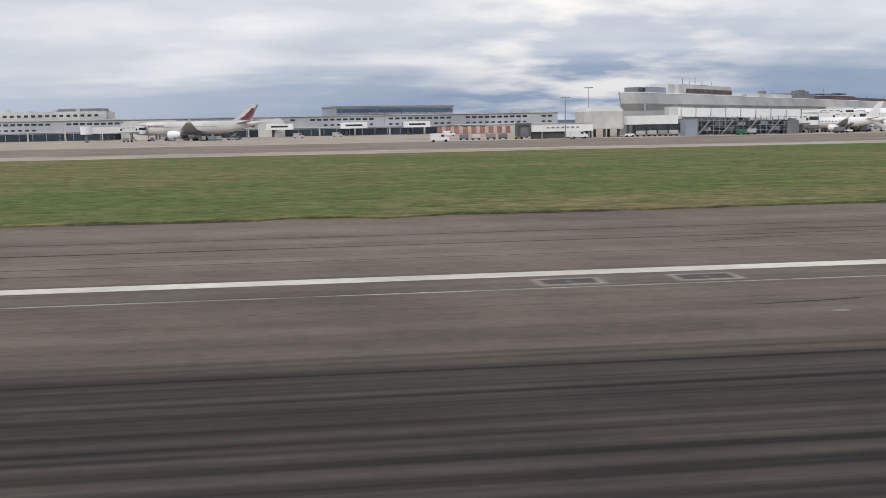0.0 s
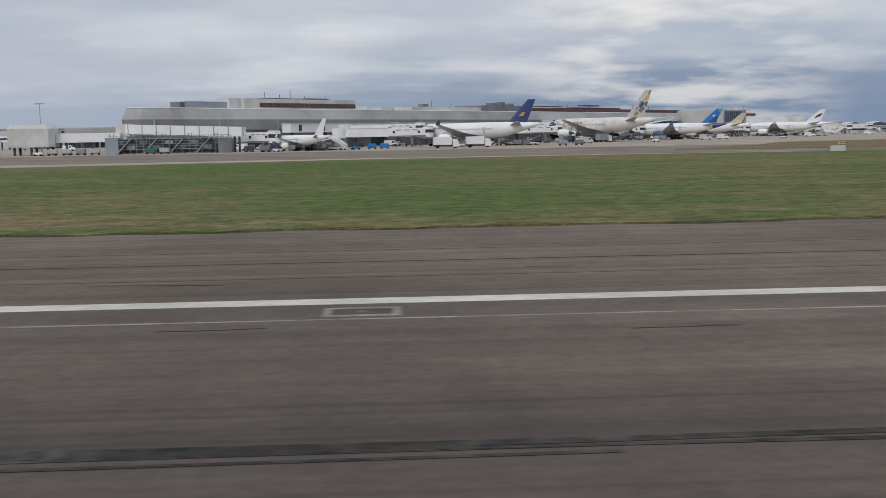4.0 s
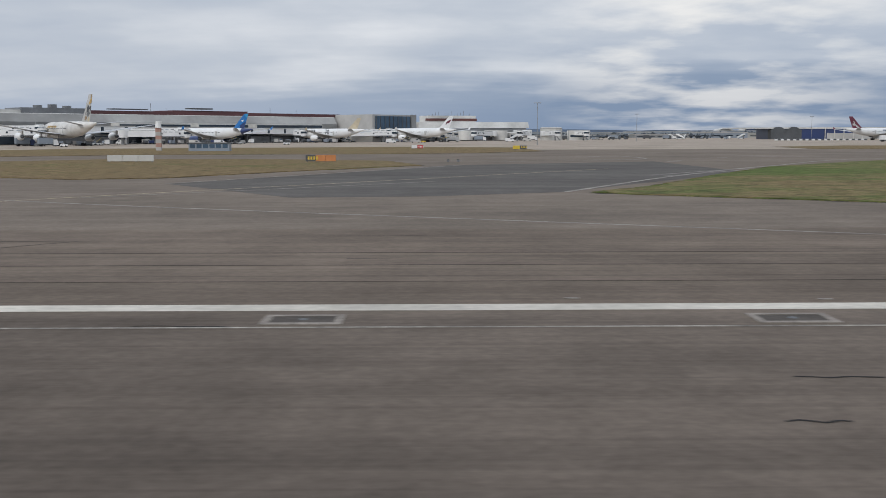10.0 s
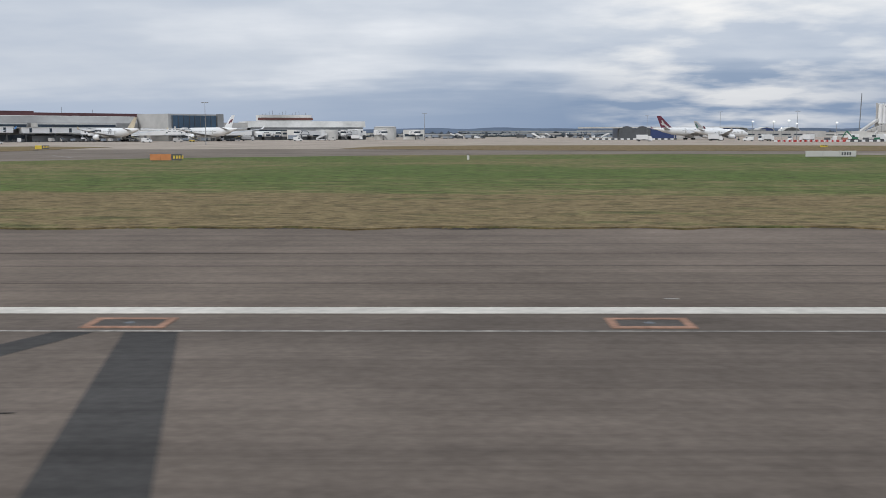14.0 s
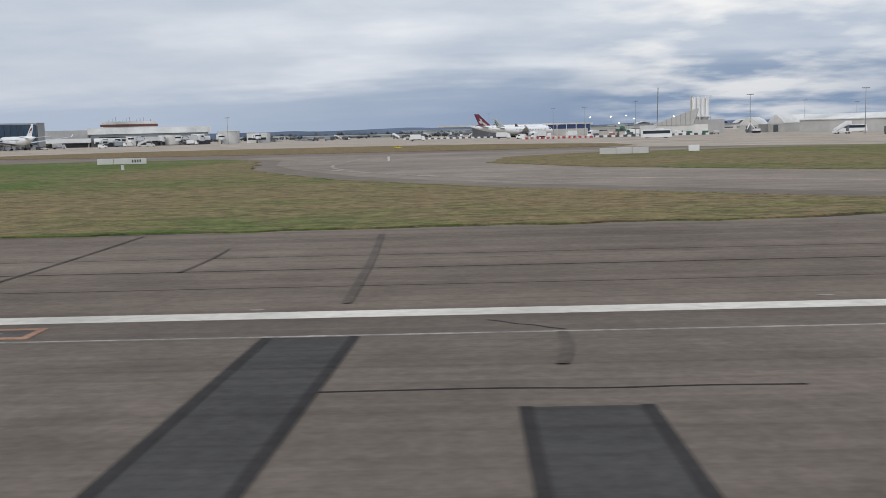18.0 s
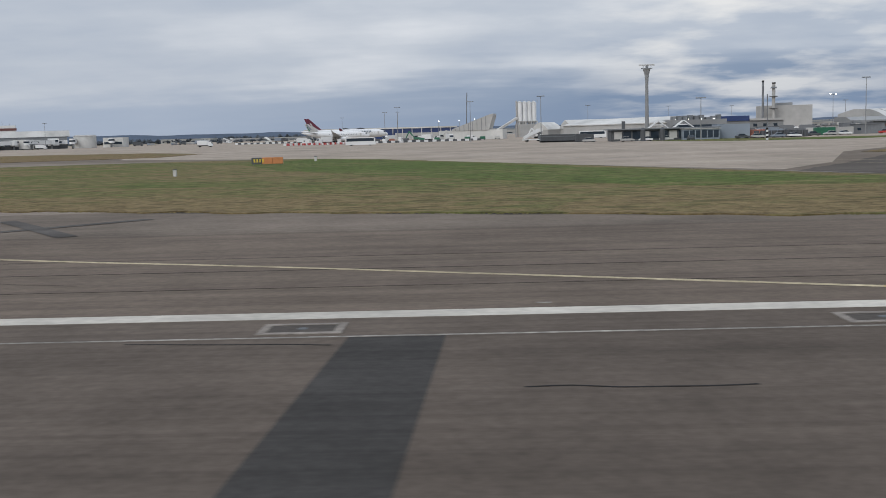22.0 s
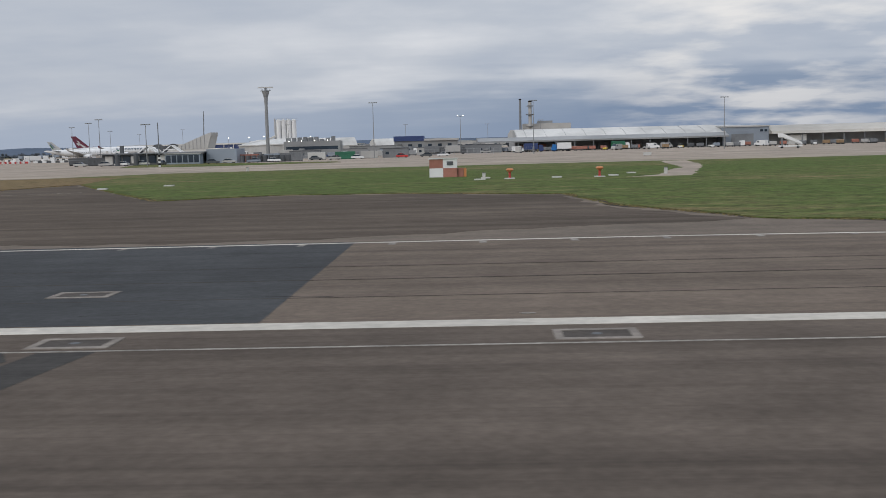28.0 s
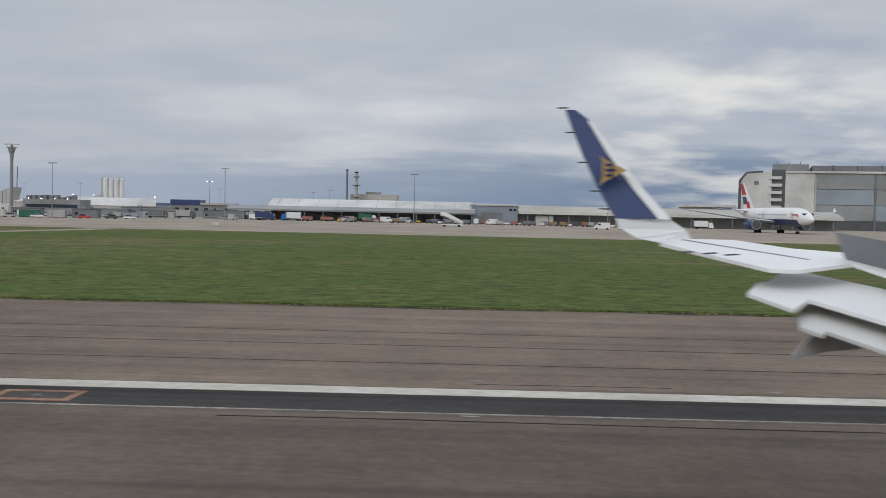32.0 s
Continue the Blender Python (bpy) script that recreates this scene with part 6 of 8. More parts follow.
gate_hall = thing("gate_corridor", 17, 317, 0, 0, "white raised gate corridor with dark end frame", "corridor")
part("corridor_wall", box(0, 20, 0, 3, 2.2, 4.7), WHITE, gate_hall)
for k in range(7):
    part("sign_bar", box(5 + 1.6 * k, 5.9 + 1.6 * k, -0.06, 0.0, 3.2, 3.7), (BLUEGREY, MIDGREY)[k % 2], gate_hall)
# added dark box: shade below the raised floor, drawn as a solid
part("shade_block", box(0.4, 19.6, 1.2, 2.6, 0, 2.2), DARKGREY, gate_hall)
part("corridor_roof", box(-0.2, 20.2, -0.3, 3.3, 4.7, 4.9), PALE, gate_hall)
part("end_frame", box(-4.6, -3.9, -0.4, 3, 0.9, 5.0), DARKGREY, gate_hall)
part("end_frame", box(-0.7, -0.02, -0.4, 3, 0.9, 5.0), DARKGREY, gate_hall)
part("end_frame", box(-3.9, -0.7, -0.4, 3, 4.3, 5.0), DARKGREY, gate_hall)
part("end_panel", box(-3.9, -0.7, 0.3, 0.7, 0.9, 4.3), MIDGREY, gate_hall)
for k in range(4):
    part("column", box(-4.2 + 7.6 * k, -3.7 + 7.6 * k, 0.3, 0.9, 0, 2.2), GREY, gate_hall)
# far wing: windows, drums, stand rooms
for k in range(12):
    part("window", box(44 + 3.6 * k, 46.4 + 3.6 * k, -0.4, 0.1, 4.0, 6.8), GLASS, far_hall)
part("white_corridor", box(2, 88, -9, -4, 3.4, 6.6), WHITE, far_hall)
for k in range(9):
    part("corridor_window", box(8 + 9 * k, 12 + 9 * k, -9.15, -8.9, 4.4, 5.8), GLASS, far_hall)
# added dark box in place of the shade beneath the white corridor
part("lower_shade_block", box(2, 88, -8.5, -1, 0, 3.4), DARKGREY, far_hall)
for k, (a, b) in enumerate(((30, -14), (58, -16))):
    part("pier_drum", tube((a, b, 0.5), (a, b, 7.6), 5.5, n=12), OFFWHITE, far_hall, smooth=True)
rng = random.Random(31)
spot = 2.0
while spot < 84:
    w, h, deep = rng.uniform(4, 9), rng.uniform(4.6, 8.2), rng.uniform(10, 22)
    part("gate_room", box(spot, spot + w, -deep, -7, 2.6, h), rng.choice((WHITE, OFFWHITE, WHITE, PALE)), far_hall)
    # dark filler under each room plays its undercroft shade
    part("gate_room_shade_block", box(spot + 0.4, spot + w - 0.4, -deep + 1, -7, 0, 2.6), DARKGREY, far_hall)
    part("gate_room_window", box(spot + 0.6, spot + w - 0.6, -deep - 0.1, -deep + 0.1, h - 2.6, h - 1.2), GLASS, far_hall)
    spot += w + rng.uniform(0.6, 3.5)
for k in range(14):
    a = 12 + 2.6 * k
    part("roof_aerial", tube((a, 14, 19.0), (a, 14, 19.8 + 0.9 * (k % 4)), 0.14, n=6), MIDGREY, far_hall)
for door, hub in (((436, 752), (452, 776)), ((470, 756), (478, 784)), ((500, 768), (492, 796)), ((524, 786), (514, 808))):
    jet_bridge(door, hub, 3.8)
end_drum = thing("pier_drum", 498, 800, 0, 0, "pale round pier end building", "pier")
part("body", tube((0, 0, 0), (0, 0, 9.4), 8.5, n=16), OFFWHITE, end_drum, smooth=True)
part("roof", tube((0, 0, 9.4), (0, 0, 10.2), 8.9, 7.0, 16), PALE, end_drum)
end_low = thing("pier_annex", 512, 805, 0, 0, "low white pier annex", "building")
part("body", box(0, 16, -5, 8, 0, 7.6), OFFWHITE, end_low)
part("window_band", box(1, 15, -5.15, -4.9, 2.4, 4.2), GLASS, end_low)


# ---- masts ----
def mast(x, y, top, lit=False, head=3.0, r=0.15, label="tall grey apron floodlight mast"):
    who = thing("floodlight_mast", x, y, 0, 0, label, "mast", "floodlight masts")
    part("pole", tube((0, 0, 0), (0, 0, top - 0.3), r * 1.25, r * 0.55, 8), GREY, who, smooth=True)
    part("crossbar", box(-head / 2, head / 2, -0.1, 0.1, top - 0.32, top - 0.18), MIDGREY, who)
    for k in range(4):
        a = -head / 2 + head * (k + 0.5) / 4
        part("floodlight", prism([(-0.4, -0.02), (-0.3, 0.16), (0.2, 0.2), (0.25, 0.02)], a - 0.24, a + 0.24), FLOOD if lit and k in (0, 3) else GREY, who).matrix_basis = at(0, 0, top - 0.16)


for x, y, top, lit in ((932, 350, 19.0, 0), (987, 369, 19.0, 0), (1055, 373, 18.5, 0), (1125, 372, 18.7, 0), (959, 460, 16.6, 1), (826, 381, 16.8, 0), (800, 438, 17.2, 0), (764, 509, 17.4, 0), (868, 307, 12.6, 0), (451, 422, 17.4, 0),
                       (24, 300, 12.5, 0), (42, 341, 16.8, 0), (750, 600, 17.0, 0), (863, 560, 17, 0), (921, 640, 17, 0), (533.6, 640, 17, 0), (746, 760, 20, 0), (700, 800, 18, 0), (972, 690, 17, 0), (1000, 560, 16, 0)):
    mast(x, y, top, bool(lit))
crane = thing("lattice_mast", 797, 630, 0, 0, "thin grey lattice mast", "mast")
for k in range(7):
    part("mast_section", tube((0.12 * k, 0, 4 * k), (0.12 * (k + 1), 0, 4 * k + 4), 0.3, 0.26, 6), MIDGREY, crane)
ROSE = paint("faded_rose_paint", (0.46, 0.27, 0.22), 0.6, grain=0.1, scale=2)
striped = thing("striped_mast", 329, 301, 0, 0, "red and white chequered equipment mast", "mast")
for k in range(6):
    part("mast_section", box(-0.75, 0.75, -0.6, 0.6, 1.1 * k, 1.1 * k + 1.1), (PALE, ROSE)[k % 2], striped)
part("head", tube((0, 0, 6.6), (0, 0, 8.6), 1.0, 0.7, 10), WHITE, striped)
glass_hut = thing("apron_shelter", 347, 287, 0, 0, "low blue-grey glazed apron shelter", "shelter")
part("wall", box(-5.6, 5.6, -1.6, 1.6, 0, 2.2), BLUEGREY, glass_hut)
part("roof", box(-5.8, 5.8, -1.8, 1.8, 2.2, 2.45), DARKGREY, glass_hut)
for k in range(6):
    part("window", box(-5.2 + 1.8 * k, -3.8 + 1.8 * k, -1.68, -1.58, 0.9, 2.0), BLUEGLASS, glass_hut)


# ---- vehicles ----
def wheels(who, spots, radius=0.45, wide=0.3):
    for x, y in spots:
        part("wheel", tube((x, y - wide / 2, radius), (x, y + wide / 2, radius), radius, n=10), BLACK, who)


def van(x, y, turn=0, skin=WHITE, label="white delivery van on the apron"):
    who = thing("van", x, y, 0.02, turn, label, "van", "vans on the apron")
    part("body", prism([(-2.7, 0.45), (-2.7, 2.3), (-2.5, 2.45), (1.2, 2.45), (1.9, 1.55), (2.7, 1.3), (2.75, 0.45)], -0.98, 0.98, "y"), skin, who)
    part("windscreen", prism([(1.26, 2.36), (1.3, 2.42), (1.96, 1.6), (1.9, 1.5)], -0.9, 0.9, "y"), GLASS, who)
    for s in (-1, 1):
        part("side_window", box(0.3, 1.3, s * 0.98 - 0.03, s * 0.98 + 0.03, 1.5, 2.1), GLASS, who)
    wheels(who, [(a, b) for a in (-1.8, 1.8) for b in (-0.85, 0.85)], 0.36)
    return who


def truck(x, y, turn=0, cargo=WHITE, cab=WHITE, lift=0.0, label="white box lorry on the apron"):
    who = thing("lorry", x, y, 0.02, turn, label, "lorry", "lorries on the apron")
    part("cargo_box", box(-4.2, 1.6, -1.25, 1.25, 1.1 + lift, 3.6 + lift), cargo, who, bevel=0.05)
    part("cab", prism([(1.9, 0.5), (1.9, 2.7), (2.2, 2.9), (3.4, 2.9), (3.9, 1.7), (3.95, 0.5)], -1.2, 1.2, "y"), cab, who)
    part("windscreen", prism([(3.4, 2.75), (3.48, 2.78), (3.95, 1.75), (3.88, 1.7)], -1.1, 1.1, "y"), GLASS, who)
    part("chassis", box(-4.2, 3.6, -0.6, 0.6, 0.55, 1.0), DARKGREY, who)
    if lift:
        for s in (-1, 1):
            part("scissor_arm", prism([(-3.2, 1.0), (-2.9, 1.0), (1.0, 1.1 + lift), (0.7, 1.1 + lift)], s * 0.7 - 0.08, s * 0.7 + 0.08, "y"), STEEL, who)
            part("scissor_arm", prism([(1.0, 1.0), (0.7, 1.0), (-3.2, 1.1 + lift), (-2.9, 1.1 + lift)], s * 0.7 - 0.08, s * 0.7 + 0.08, "y"), STEEL, who)
    wheels(who, [(a, b) for a in (-3.0, 2.8) for b in (-1.0, 1.0)], 0.5)
    return who


def bus(x, y, turn=0):
    who = thing("coach", x, y, 0.02, turn, "white coach with a dark window band", "bus", "coaches on the apron")
    part("body", prism([(-6, 0.4), (-6, 3.2), (-5.8, 3.4), (5.4, 3.4), (5.9, 2.6), (6.0, 0.4)], -1.25, 1.25, "y"), WHITE, who)
    for s in (-1, 1):
        part("window_band", box(-5.6, 5.3, s * 1.25 - 0.03, s * 1.25 + 0.03, 1.8, 3.0), GLASS, who)
    part("windscreen", box(5.85, 6.02, -1.1, 1.1, 1.3, 2.9), GLASS, who)
    wheels(who, [(a, b) for a in (-3.8, 3.8) for b in (-1.05, 1.05)], 0.5)


def cart(x, y, turn=0, skin=MIDGREY, label="small covered baggage cart"):
    who = thing("baggage_cart", x, y, 0.02, turn, label, "cart", "baggage carts")
    part("deck", box(-1.5, 1.5, -0.75, 0.75, 0.45, 0.6), DARKGREY, who)
    part("cover", box(-1.4, 1.4, -0.72, 0.72, 0.6, 1.9), skin, who, bevel=0.12)
    wheels(who, [(a, b) for a in (-1.0, 1.0) for b in (-0.6, 0.6)], 0.25, 0.16)


def tug(x, y, turn=0, skin=YELLOW):
    who = thing("baggage_tug", x, y, 0.02, turn, "small open baggage tug", "tug", "tugs on the apron")
    part("body", box(-1.4, 1.4, -0.7, 0.7, 0.35, 1.05), skin, who, bevel=0.06)
    part("canopy", box(-0.6, 0.6, -0.7, 0.7, 1.85, 1.95), DARKGREY, who)
    for a in (-0.55, 0.5):
        part("canopy_post", box(a, a + 0.08, -0.65, -0.57, 1.05, 1.9), DARKGREY, who)
    wheels(who, [(a, b) for a in (-0.9, 0.9) for b in (-0.65, 0.65)], 0.32, 0.2)


def loader(x, y, turn=0):
    """A belt loader: a sloping belt on a low chassis."""
    who = thing("belt_loader", x, y, 0.02, turn, "dark low belt loader with a sloping conveyor", "loader", "belt loaders")
    part("chassis", box(-3.2, 2.2, -0.8, 0.8, 0.4, 0.95), WHITE, who, bevel=0.06)
    part("belt", prism([(-4.2, 0.7), (-4.2, 1.0), (3.9, 3.2), (4.0, 2.9)], -0.5, 0.5, "y"), DARKGREY, who)
    part("belt_rail", prism([(-4.2, 1.3), (-4.2, 1.4), (3.9, 3.6), (3.9, 3.5)], -0.56, -0.5, "y"), YELLOW, who)
    part("seat_box", box(-1.9, -1.0, -0.75, -0.55, 0.9, 1.9), MIDGREY, who)
    wheels(who, [(a, b) for a in (-2.4, 1.5) for b in (-0.75, 0.75)], 0.36)


def dolly(x, y, turn=0):
    """A train of container dollies."""
    who = thing("dolly_train", x, y, 0.02, turn, "short train of low dollies with silver containers", "dolly", "container dollies")
    for k in range(3):
        a = 3.5 * k - 3.5
        part("deck", box(a - 1.6, a + 1.6, -0.9, 0.9, 0.4, 0.55), DARKGREY, who)
        part("drawbar", box(a + 1.6, a + 1.9, -0.06, 0.06, 0.42, 0.52), DARKGREY, who)
        if (k + int(x)) % 4:
            part("container", prism([(a - 1.1, 0.55), (a - 1.5, 1.0), (a - 1.5, 2.1), (a + 1.5, 2.1), (a + 1.5, 0.55)], -0.76, 0.76, "y"), (STEEL, PALE, BLUEGREY)[(k + int(y)) % 3], who)
        wheels(who, [(a + c, b) for c in (-1.1, 1.1) for b in (-0.7, 0.7)], 0.24, 0.14)


def stairs(x, y, turn=0):
    who = thing("boarding_stairs", x, y, 0.02, turn, "white mobile boarding stairs", "stairs", "mobile stairs")
    part("chassis", box(-4, 3.4, -0.9, 0.9, 0.5, 0.9), WHITE, who)
    part("flight", prism([(-4.2, 0.9), (-3.4, 0.9), (2.4, 3.5), (3.6, 3.5), (3.6, 3.9), (2.2, 3.9)], -0.8, 0.8, "y"), OFFWHITE, who)
    for s in (-1, 1):
        part("side_panel", prism([(-4.0, 1.2), (-3.6, 2.0), (2.3, 4.9), (3.6, 4.9), (3.6, 3.8), (2.3, 3.7)], s * 0.85 - 0.04, s * 0.85 + 0.04, "y"), WHITE, who)
    part("prop", box(2.2, 2.6, -0.6, 0.6, 0.9, 3.5), MIDGREY, who)
    wheels(who, [(a, b) for a in (-2.6, 2.4) for b in (-0.75, 0.75)], 0.4)


van(-15, 292, 0)
van(28, 300, 10)
truck(174, 331, 8, label="white catering lorry beside the navy-tailed jet")
truck(185, 338, 8, label="white catering lorry beside the navy-tailed jet")
cart(20, 344, 0, BLUE, "bright blue covered cart by the pier")
cart(24, 345, 0, BLUE, "bright blue covered cart by the pier")
for x, y, t, m in ((-4, 320, 0, MIDGREY), (0, 321, 0, OFFWHITE), (5, 322, 4, GREY), (9, 323, 0, MIDGREY), (53, 318, 5, PALE), (57, 319, 3, PALE), (61, 320, 0, GREY), (65, 321, 6, PALE), (84, 312, 0, GREENP), (88, 313, 0, PALE), (118, 314, 0, MIDGREY), (214, 345, 0, BLUEGREY), (220, 348, 5, MIDGREY), (150, 332, 0, BLUE), (154, 333, 0, BLUE)):
    cart(x, y, t, m)
for x, y, t, m in ((14, 322, 0, YELLOW), (49, 317, 0, WHITE), (145, 330, 0, BLUE), (262, 410, 0, WHITE), (340, 480, 20, WHITE), (402, 590, 0, YELLOW)):
    tug(x, y, t, m)
for x, y, t in ((30, 312, 0), (98, 338, 0), (128, 341, 20), (232, 400, 30), (300, 470, 0), (310, 476, 12), (385, 560, 0), (398, 575, 0), (455, 640, 0), (470, 690, 10), (-60, 520, 0), (-40, 560, 0), (10, 470, 0), (40, 450, 0)):
    van(x, y, t, (WHITE, PALE, OFFWHITE)[(int(x) + int(y)) % 3])
for x, y, t in ((420, 660, 10), (440, 720, 0), (480, 760, 0)):
    truck(x, y, t, (WHITE, PALE, BLUEGREY)[int(x) % 3], WHITE)
truck(232, 447, 40, BLUEGREY, NAVY, label="grey and dark blue loader beside the cream jet")
truck(246, 436, 40, BLUEGREY, WHITE, label="grey and white loader beside the cream jet")
stairs(139, 330, 134)
stairs(462, 700, 30)
stairs(824, 398, 20)
stairs(1069, 342, 170)
bus(756, 413, 4)
bus(855, 470, 0)
truck(655, 560, 0, label="white box lorry beyond the barriers")
truck(1001, 428, 180, WHITE, BLUE, label="white and blue lorry by the cargo shed")
truck(990, 430, 0, NAVY, NAVY, label="dark blue box trailer by the cargo shed")
truck(1178, 451, 0, WHITE, WHITE, label="white high lorry beside the freight sheds")
truck(1030, 462, 10, GREENP, WHITE, label="green service lorry near the sheds")
van(907, 387, 0)
van(880, 400, 0)
van(930, 396, 0, PALE)
van(1120, 350, 170)
van(1128, 348, 10)
rng = random.Random(11)
for k in range(64):
    x, y = 984 + 2.7 * k + rng.uniform(-1.5, 1.5), 442 + rng.uniform(-14, 8)
    pick = rng.random()
    if pick < 0.4:
        cart(x, y, rng.uniform(-20, 20), rng.choice((BRICK, MIDGREY, PALE, MIDGREY, BLUEGREY, DARKGREY, TAN)))
    elif pick < 0.7:
        tug(x, y, rng.uniform(-180, 180), rng.choice((WHITE, YELLOW, PALE, WHITE)))
    else:
        van(x, y, rng.uniform(-180, 180), rng.choice((WHITE, PALE)))
for k in range(12):
    x, y = 700 + 9 * k + rng.uniform(-3, 3), 560 + rng.uniform(-20, 40)
    (van if k % 2 else truck)(x, y, rng.uniform(-180, 180))
for k in range(9):
    cart(750 + 8 * k, 540 + rng.uniform(-6, 14), rng.uniform(-20, 20), rng.choice((GREENP, BRICK, DARKGREY, OFFWHITE)))

# vehicles on the far stands
rng = random.Random(41)
for k in range(26):
    x, y = rng.uniform(500, 700), rng.uniform(860, 1080)
    pick = k % 4
    if pick == 0:
        van(x, y, rng.uniform(-180, 180), rng.choice((WHITE, DARKGREY, BLUEGREY)), "van on the distant stands")
    elif pick == 1:
        truck(x, y, rng.uniform(-30, 30), rng.choice((BLUEGREY, DARKGREY, PALE)), DARKGREY, label="dark lorry on the distant stands")
    elif pick == 2:
        dolly(x, y, rng.uniform(-40, 40))
    else:
        stairs(x, y, rng.uniform(-180, 180))
# clutter round the stands
rng = random.Random(21)
for key in ("maroon", "small", "navy", "gold", "azure", "beige", "emblem"):
    owner, _, (tail, base, root, r, zc, nose) = JETS[key]
    for k in range(12):
        spot = owner.matrix_world @ Vector((K * rng.uniform(-nose * 0.5, nose * 0.9), K * rng.choice((-1, -1, 1)) * (r + rng.uniform(3, 15)), 0)) / K
        turn = rng.uniform(-180, 180)
        if k % 3 == 0:
            (loader if k % 2 else dolly)(spot.x, spot.y, turn)
        elif k % 3 == 1:
            cart(spot.x, spot.y, turn, rng.choice((MIDGREY, DARKGREY, PALE, BLUEGREY)))
        else:
            tug(spot.x, spot.y, turn, rng.choice((DARKGREY, WHITE, NAVY, DARKGREY, MIDGREY)))
for x, z in ((775.3, 12.8), (791, 12.9), (802.4, 13.4), (808.3, 11.2), (838, 12), (797, 8.0)):
    who = thing("works_lamp", x, 780, 0, 0, "lit works floodlight on a slim pole", "lamp", "works lamps")
    part("pole", tube((0, 0, 0), (0, 0, z), 0.16, 0.12, 6), GREY, who)
    part("lamp_head", box(-0.4, 0.4, -0.25, 0.25, z, z + 0.45), FLOOD, who, bevel=0.08)

turn = radians(HALL_TURN)
for k in range(84):
    a, off = rng.uniform(20, 405), rng.uniform(8, 34)
    x, y = HALL_X + a * math.cos(turn) + off * math.sin(turn), HALL_Y + a * math.sin(turn) - off * math.cos(turn)
    pick = rng.random()
    if pick < 0.45:
        cart(x, y, HALL_TURN + rng.uniform(-30, 30), rng.choice((DARKGREY, MIDGREY, BLUEGREY, DARKGREY, NAVY)))
    elif pick < 0.8:
        tug(x, y, rng.uniform(-180, 180), rng.choice((WHITE, DARKGREY, DARKGREY, PALE)))
    else:
        van(x, y, rng.uniform(-180, 180), rng.choice((WHITE, PALE, OFFWHITE)))

# red and white barriers
BAR = [mesh_of("barrier_block", box(-1.0, 1.0, -0.3, 0.3, 0, 1.0), m, bevel=0.06) for m in (WHITE, RED, DARKGREY)]
for start, count, turn, tones in (((709, 505), 26, 0, (0, 1)), ((745, 508), 30, 14, (0, 2)), ((640, 700), 30, 0, (0, 2))):
    row = thing("barrier_row", start[0], start[1], 0.02, turn, "row of red and white plastic barrier blocks" if tones[1] == 1 else "row of black and white barrier blocks", "barrier", "barrier rows")
    for k in range(count):
        piece("barrier_block", BAR[tones[k % 2]], row, 1.3 * k if tones[1] == 1 else 2.1 * k, 0, 0)
    if tones[1] == 1:
        for k in range(count):
            piece("barrier_block", BAR[tones[(k + 1) % 2]], row, 1.3 * k + 0.5, 1.5, 0.0)


# ---- works side buildings ----
for a in (-7.2, -3.6, 0, 3.6, 7.2):
    part("rail_post", box(a - 0.06, a + 0.06, -2.1, -1.98, 22.4, 24.2), STEEL, silos)
part("rail", box(-7.2, 7.2, -2.1, -2.0, 24.1, 24.2), STEEL, silos)
for k in range(6):
    part("leg", box(-6.6 + 2.55 * k, -6.2 + 2.55 * k, -2.3, -1.9, 0, 10.6), PALE, silos)
part("conveyor", prism([(-26, 2.0), (-26, 3.6), (-7, 13.6), (-7, 12.0)], -1.2, 1.2, "y"), OFFWHITE, silos)
part("batch_house", box(-7, 16, -5, 4, 0, 8.5), PALE, silos)
part("ladder_tower", box(-7.9, -7.2, -0.6, 0.6, 0, 24.0), PALE, silos)
canopy = thing("sloped_canopy", 790, 600, 0, -16, "pale ribbed wedge-shaped canopy building", "building")
part("roof", prism([(0, 5.2), (0, 6.0), (22, 13.8), (24.5, 14.4), (24.5, 13.0), (22, 5.2)], -4, 4, "y"), PALE, canopy)
for k in range(8):
    part("rib", box(2.6 * k + 2, 2.6 * k + 2.3, -4.2, -4.0, 5.0, 6.4 + 0.95 * k), GREY, canopy)
part("wall", box(-8, 30, -3.6, 6, 0, 5.4), OFFWHITE, canopy)
warehouse = thing("white_warehouse", 846, 516, 0, -62, "long white-roofed warehouse beside the works yard", "warehouse")
part("roof", prism([(-0.5, 5.8), (-0.5, 6.2), (10, 8.8), (20.5, 6.2), (20.5, 5.8)], 0, 86), OFFWHITE, warehouse)
part("wall", box(0, 86, 0, 20, 0, 5.8), PALE, warehouse)
yard = thing("low_station", 845, 332, 0, -2, "low dark glazed station building with flat roof", "building")
part("wall", box(0, 33, 0, 12, 0, 3.6), DARKGREY, yard)
part("roof", box(-1.2, 34.2, -1.4, 13, 3.6, 4.0), MIDGREY, yard)
for k in range(11):
    part("window", box(1 + 2.9 * k, 3.4 + 2.9 * k, -0.12, 0.05, 0.7, 3.1), GLASS if k % 3 else OFFWHITE, yard)
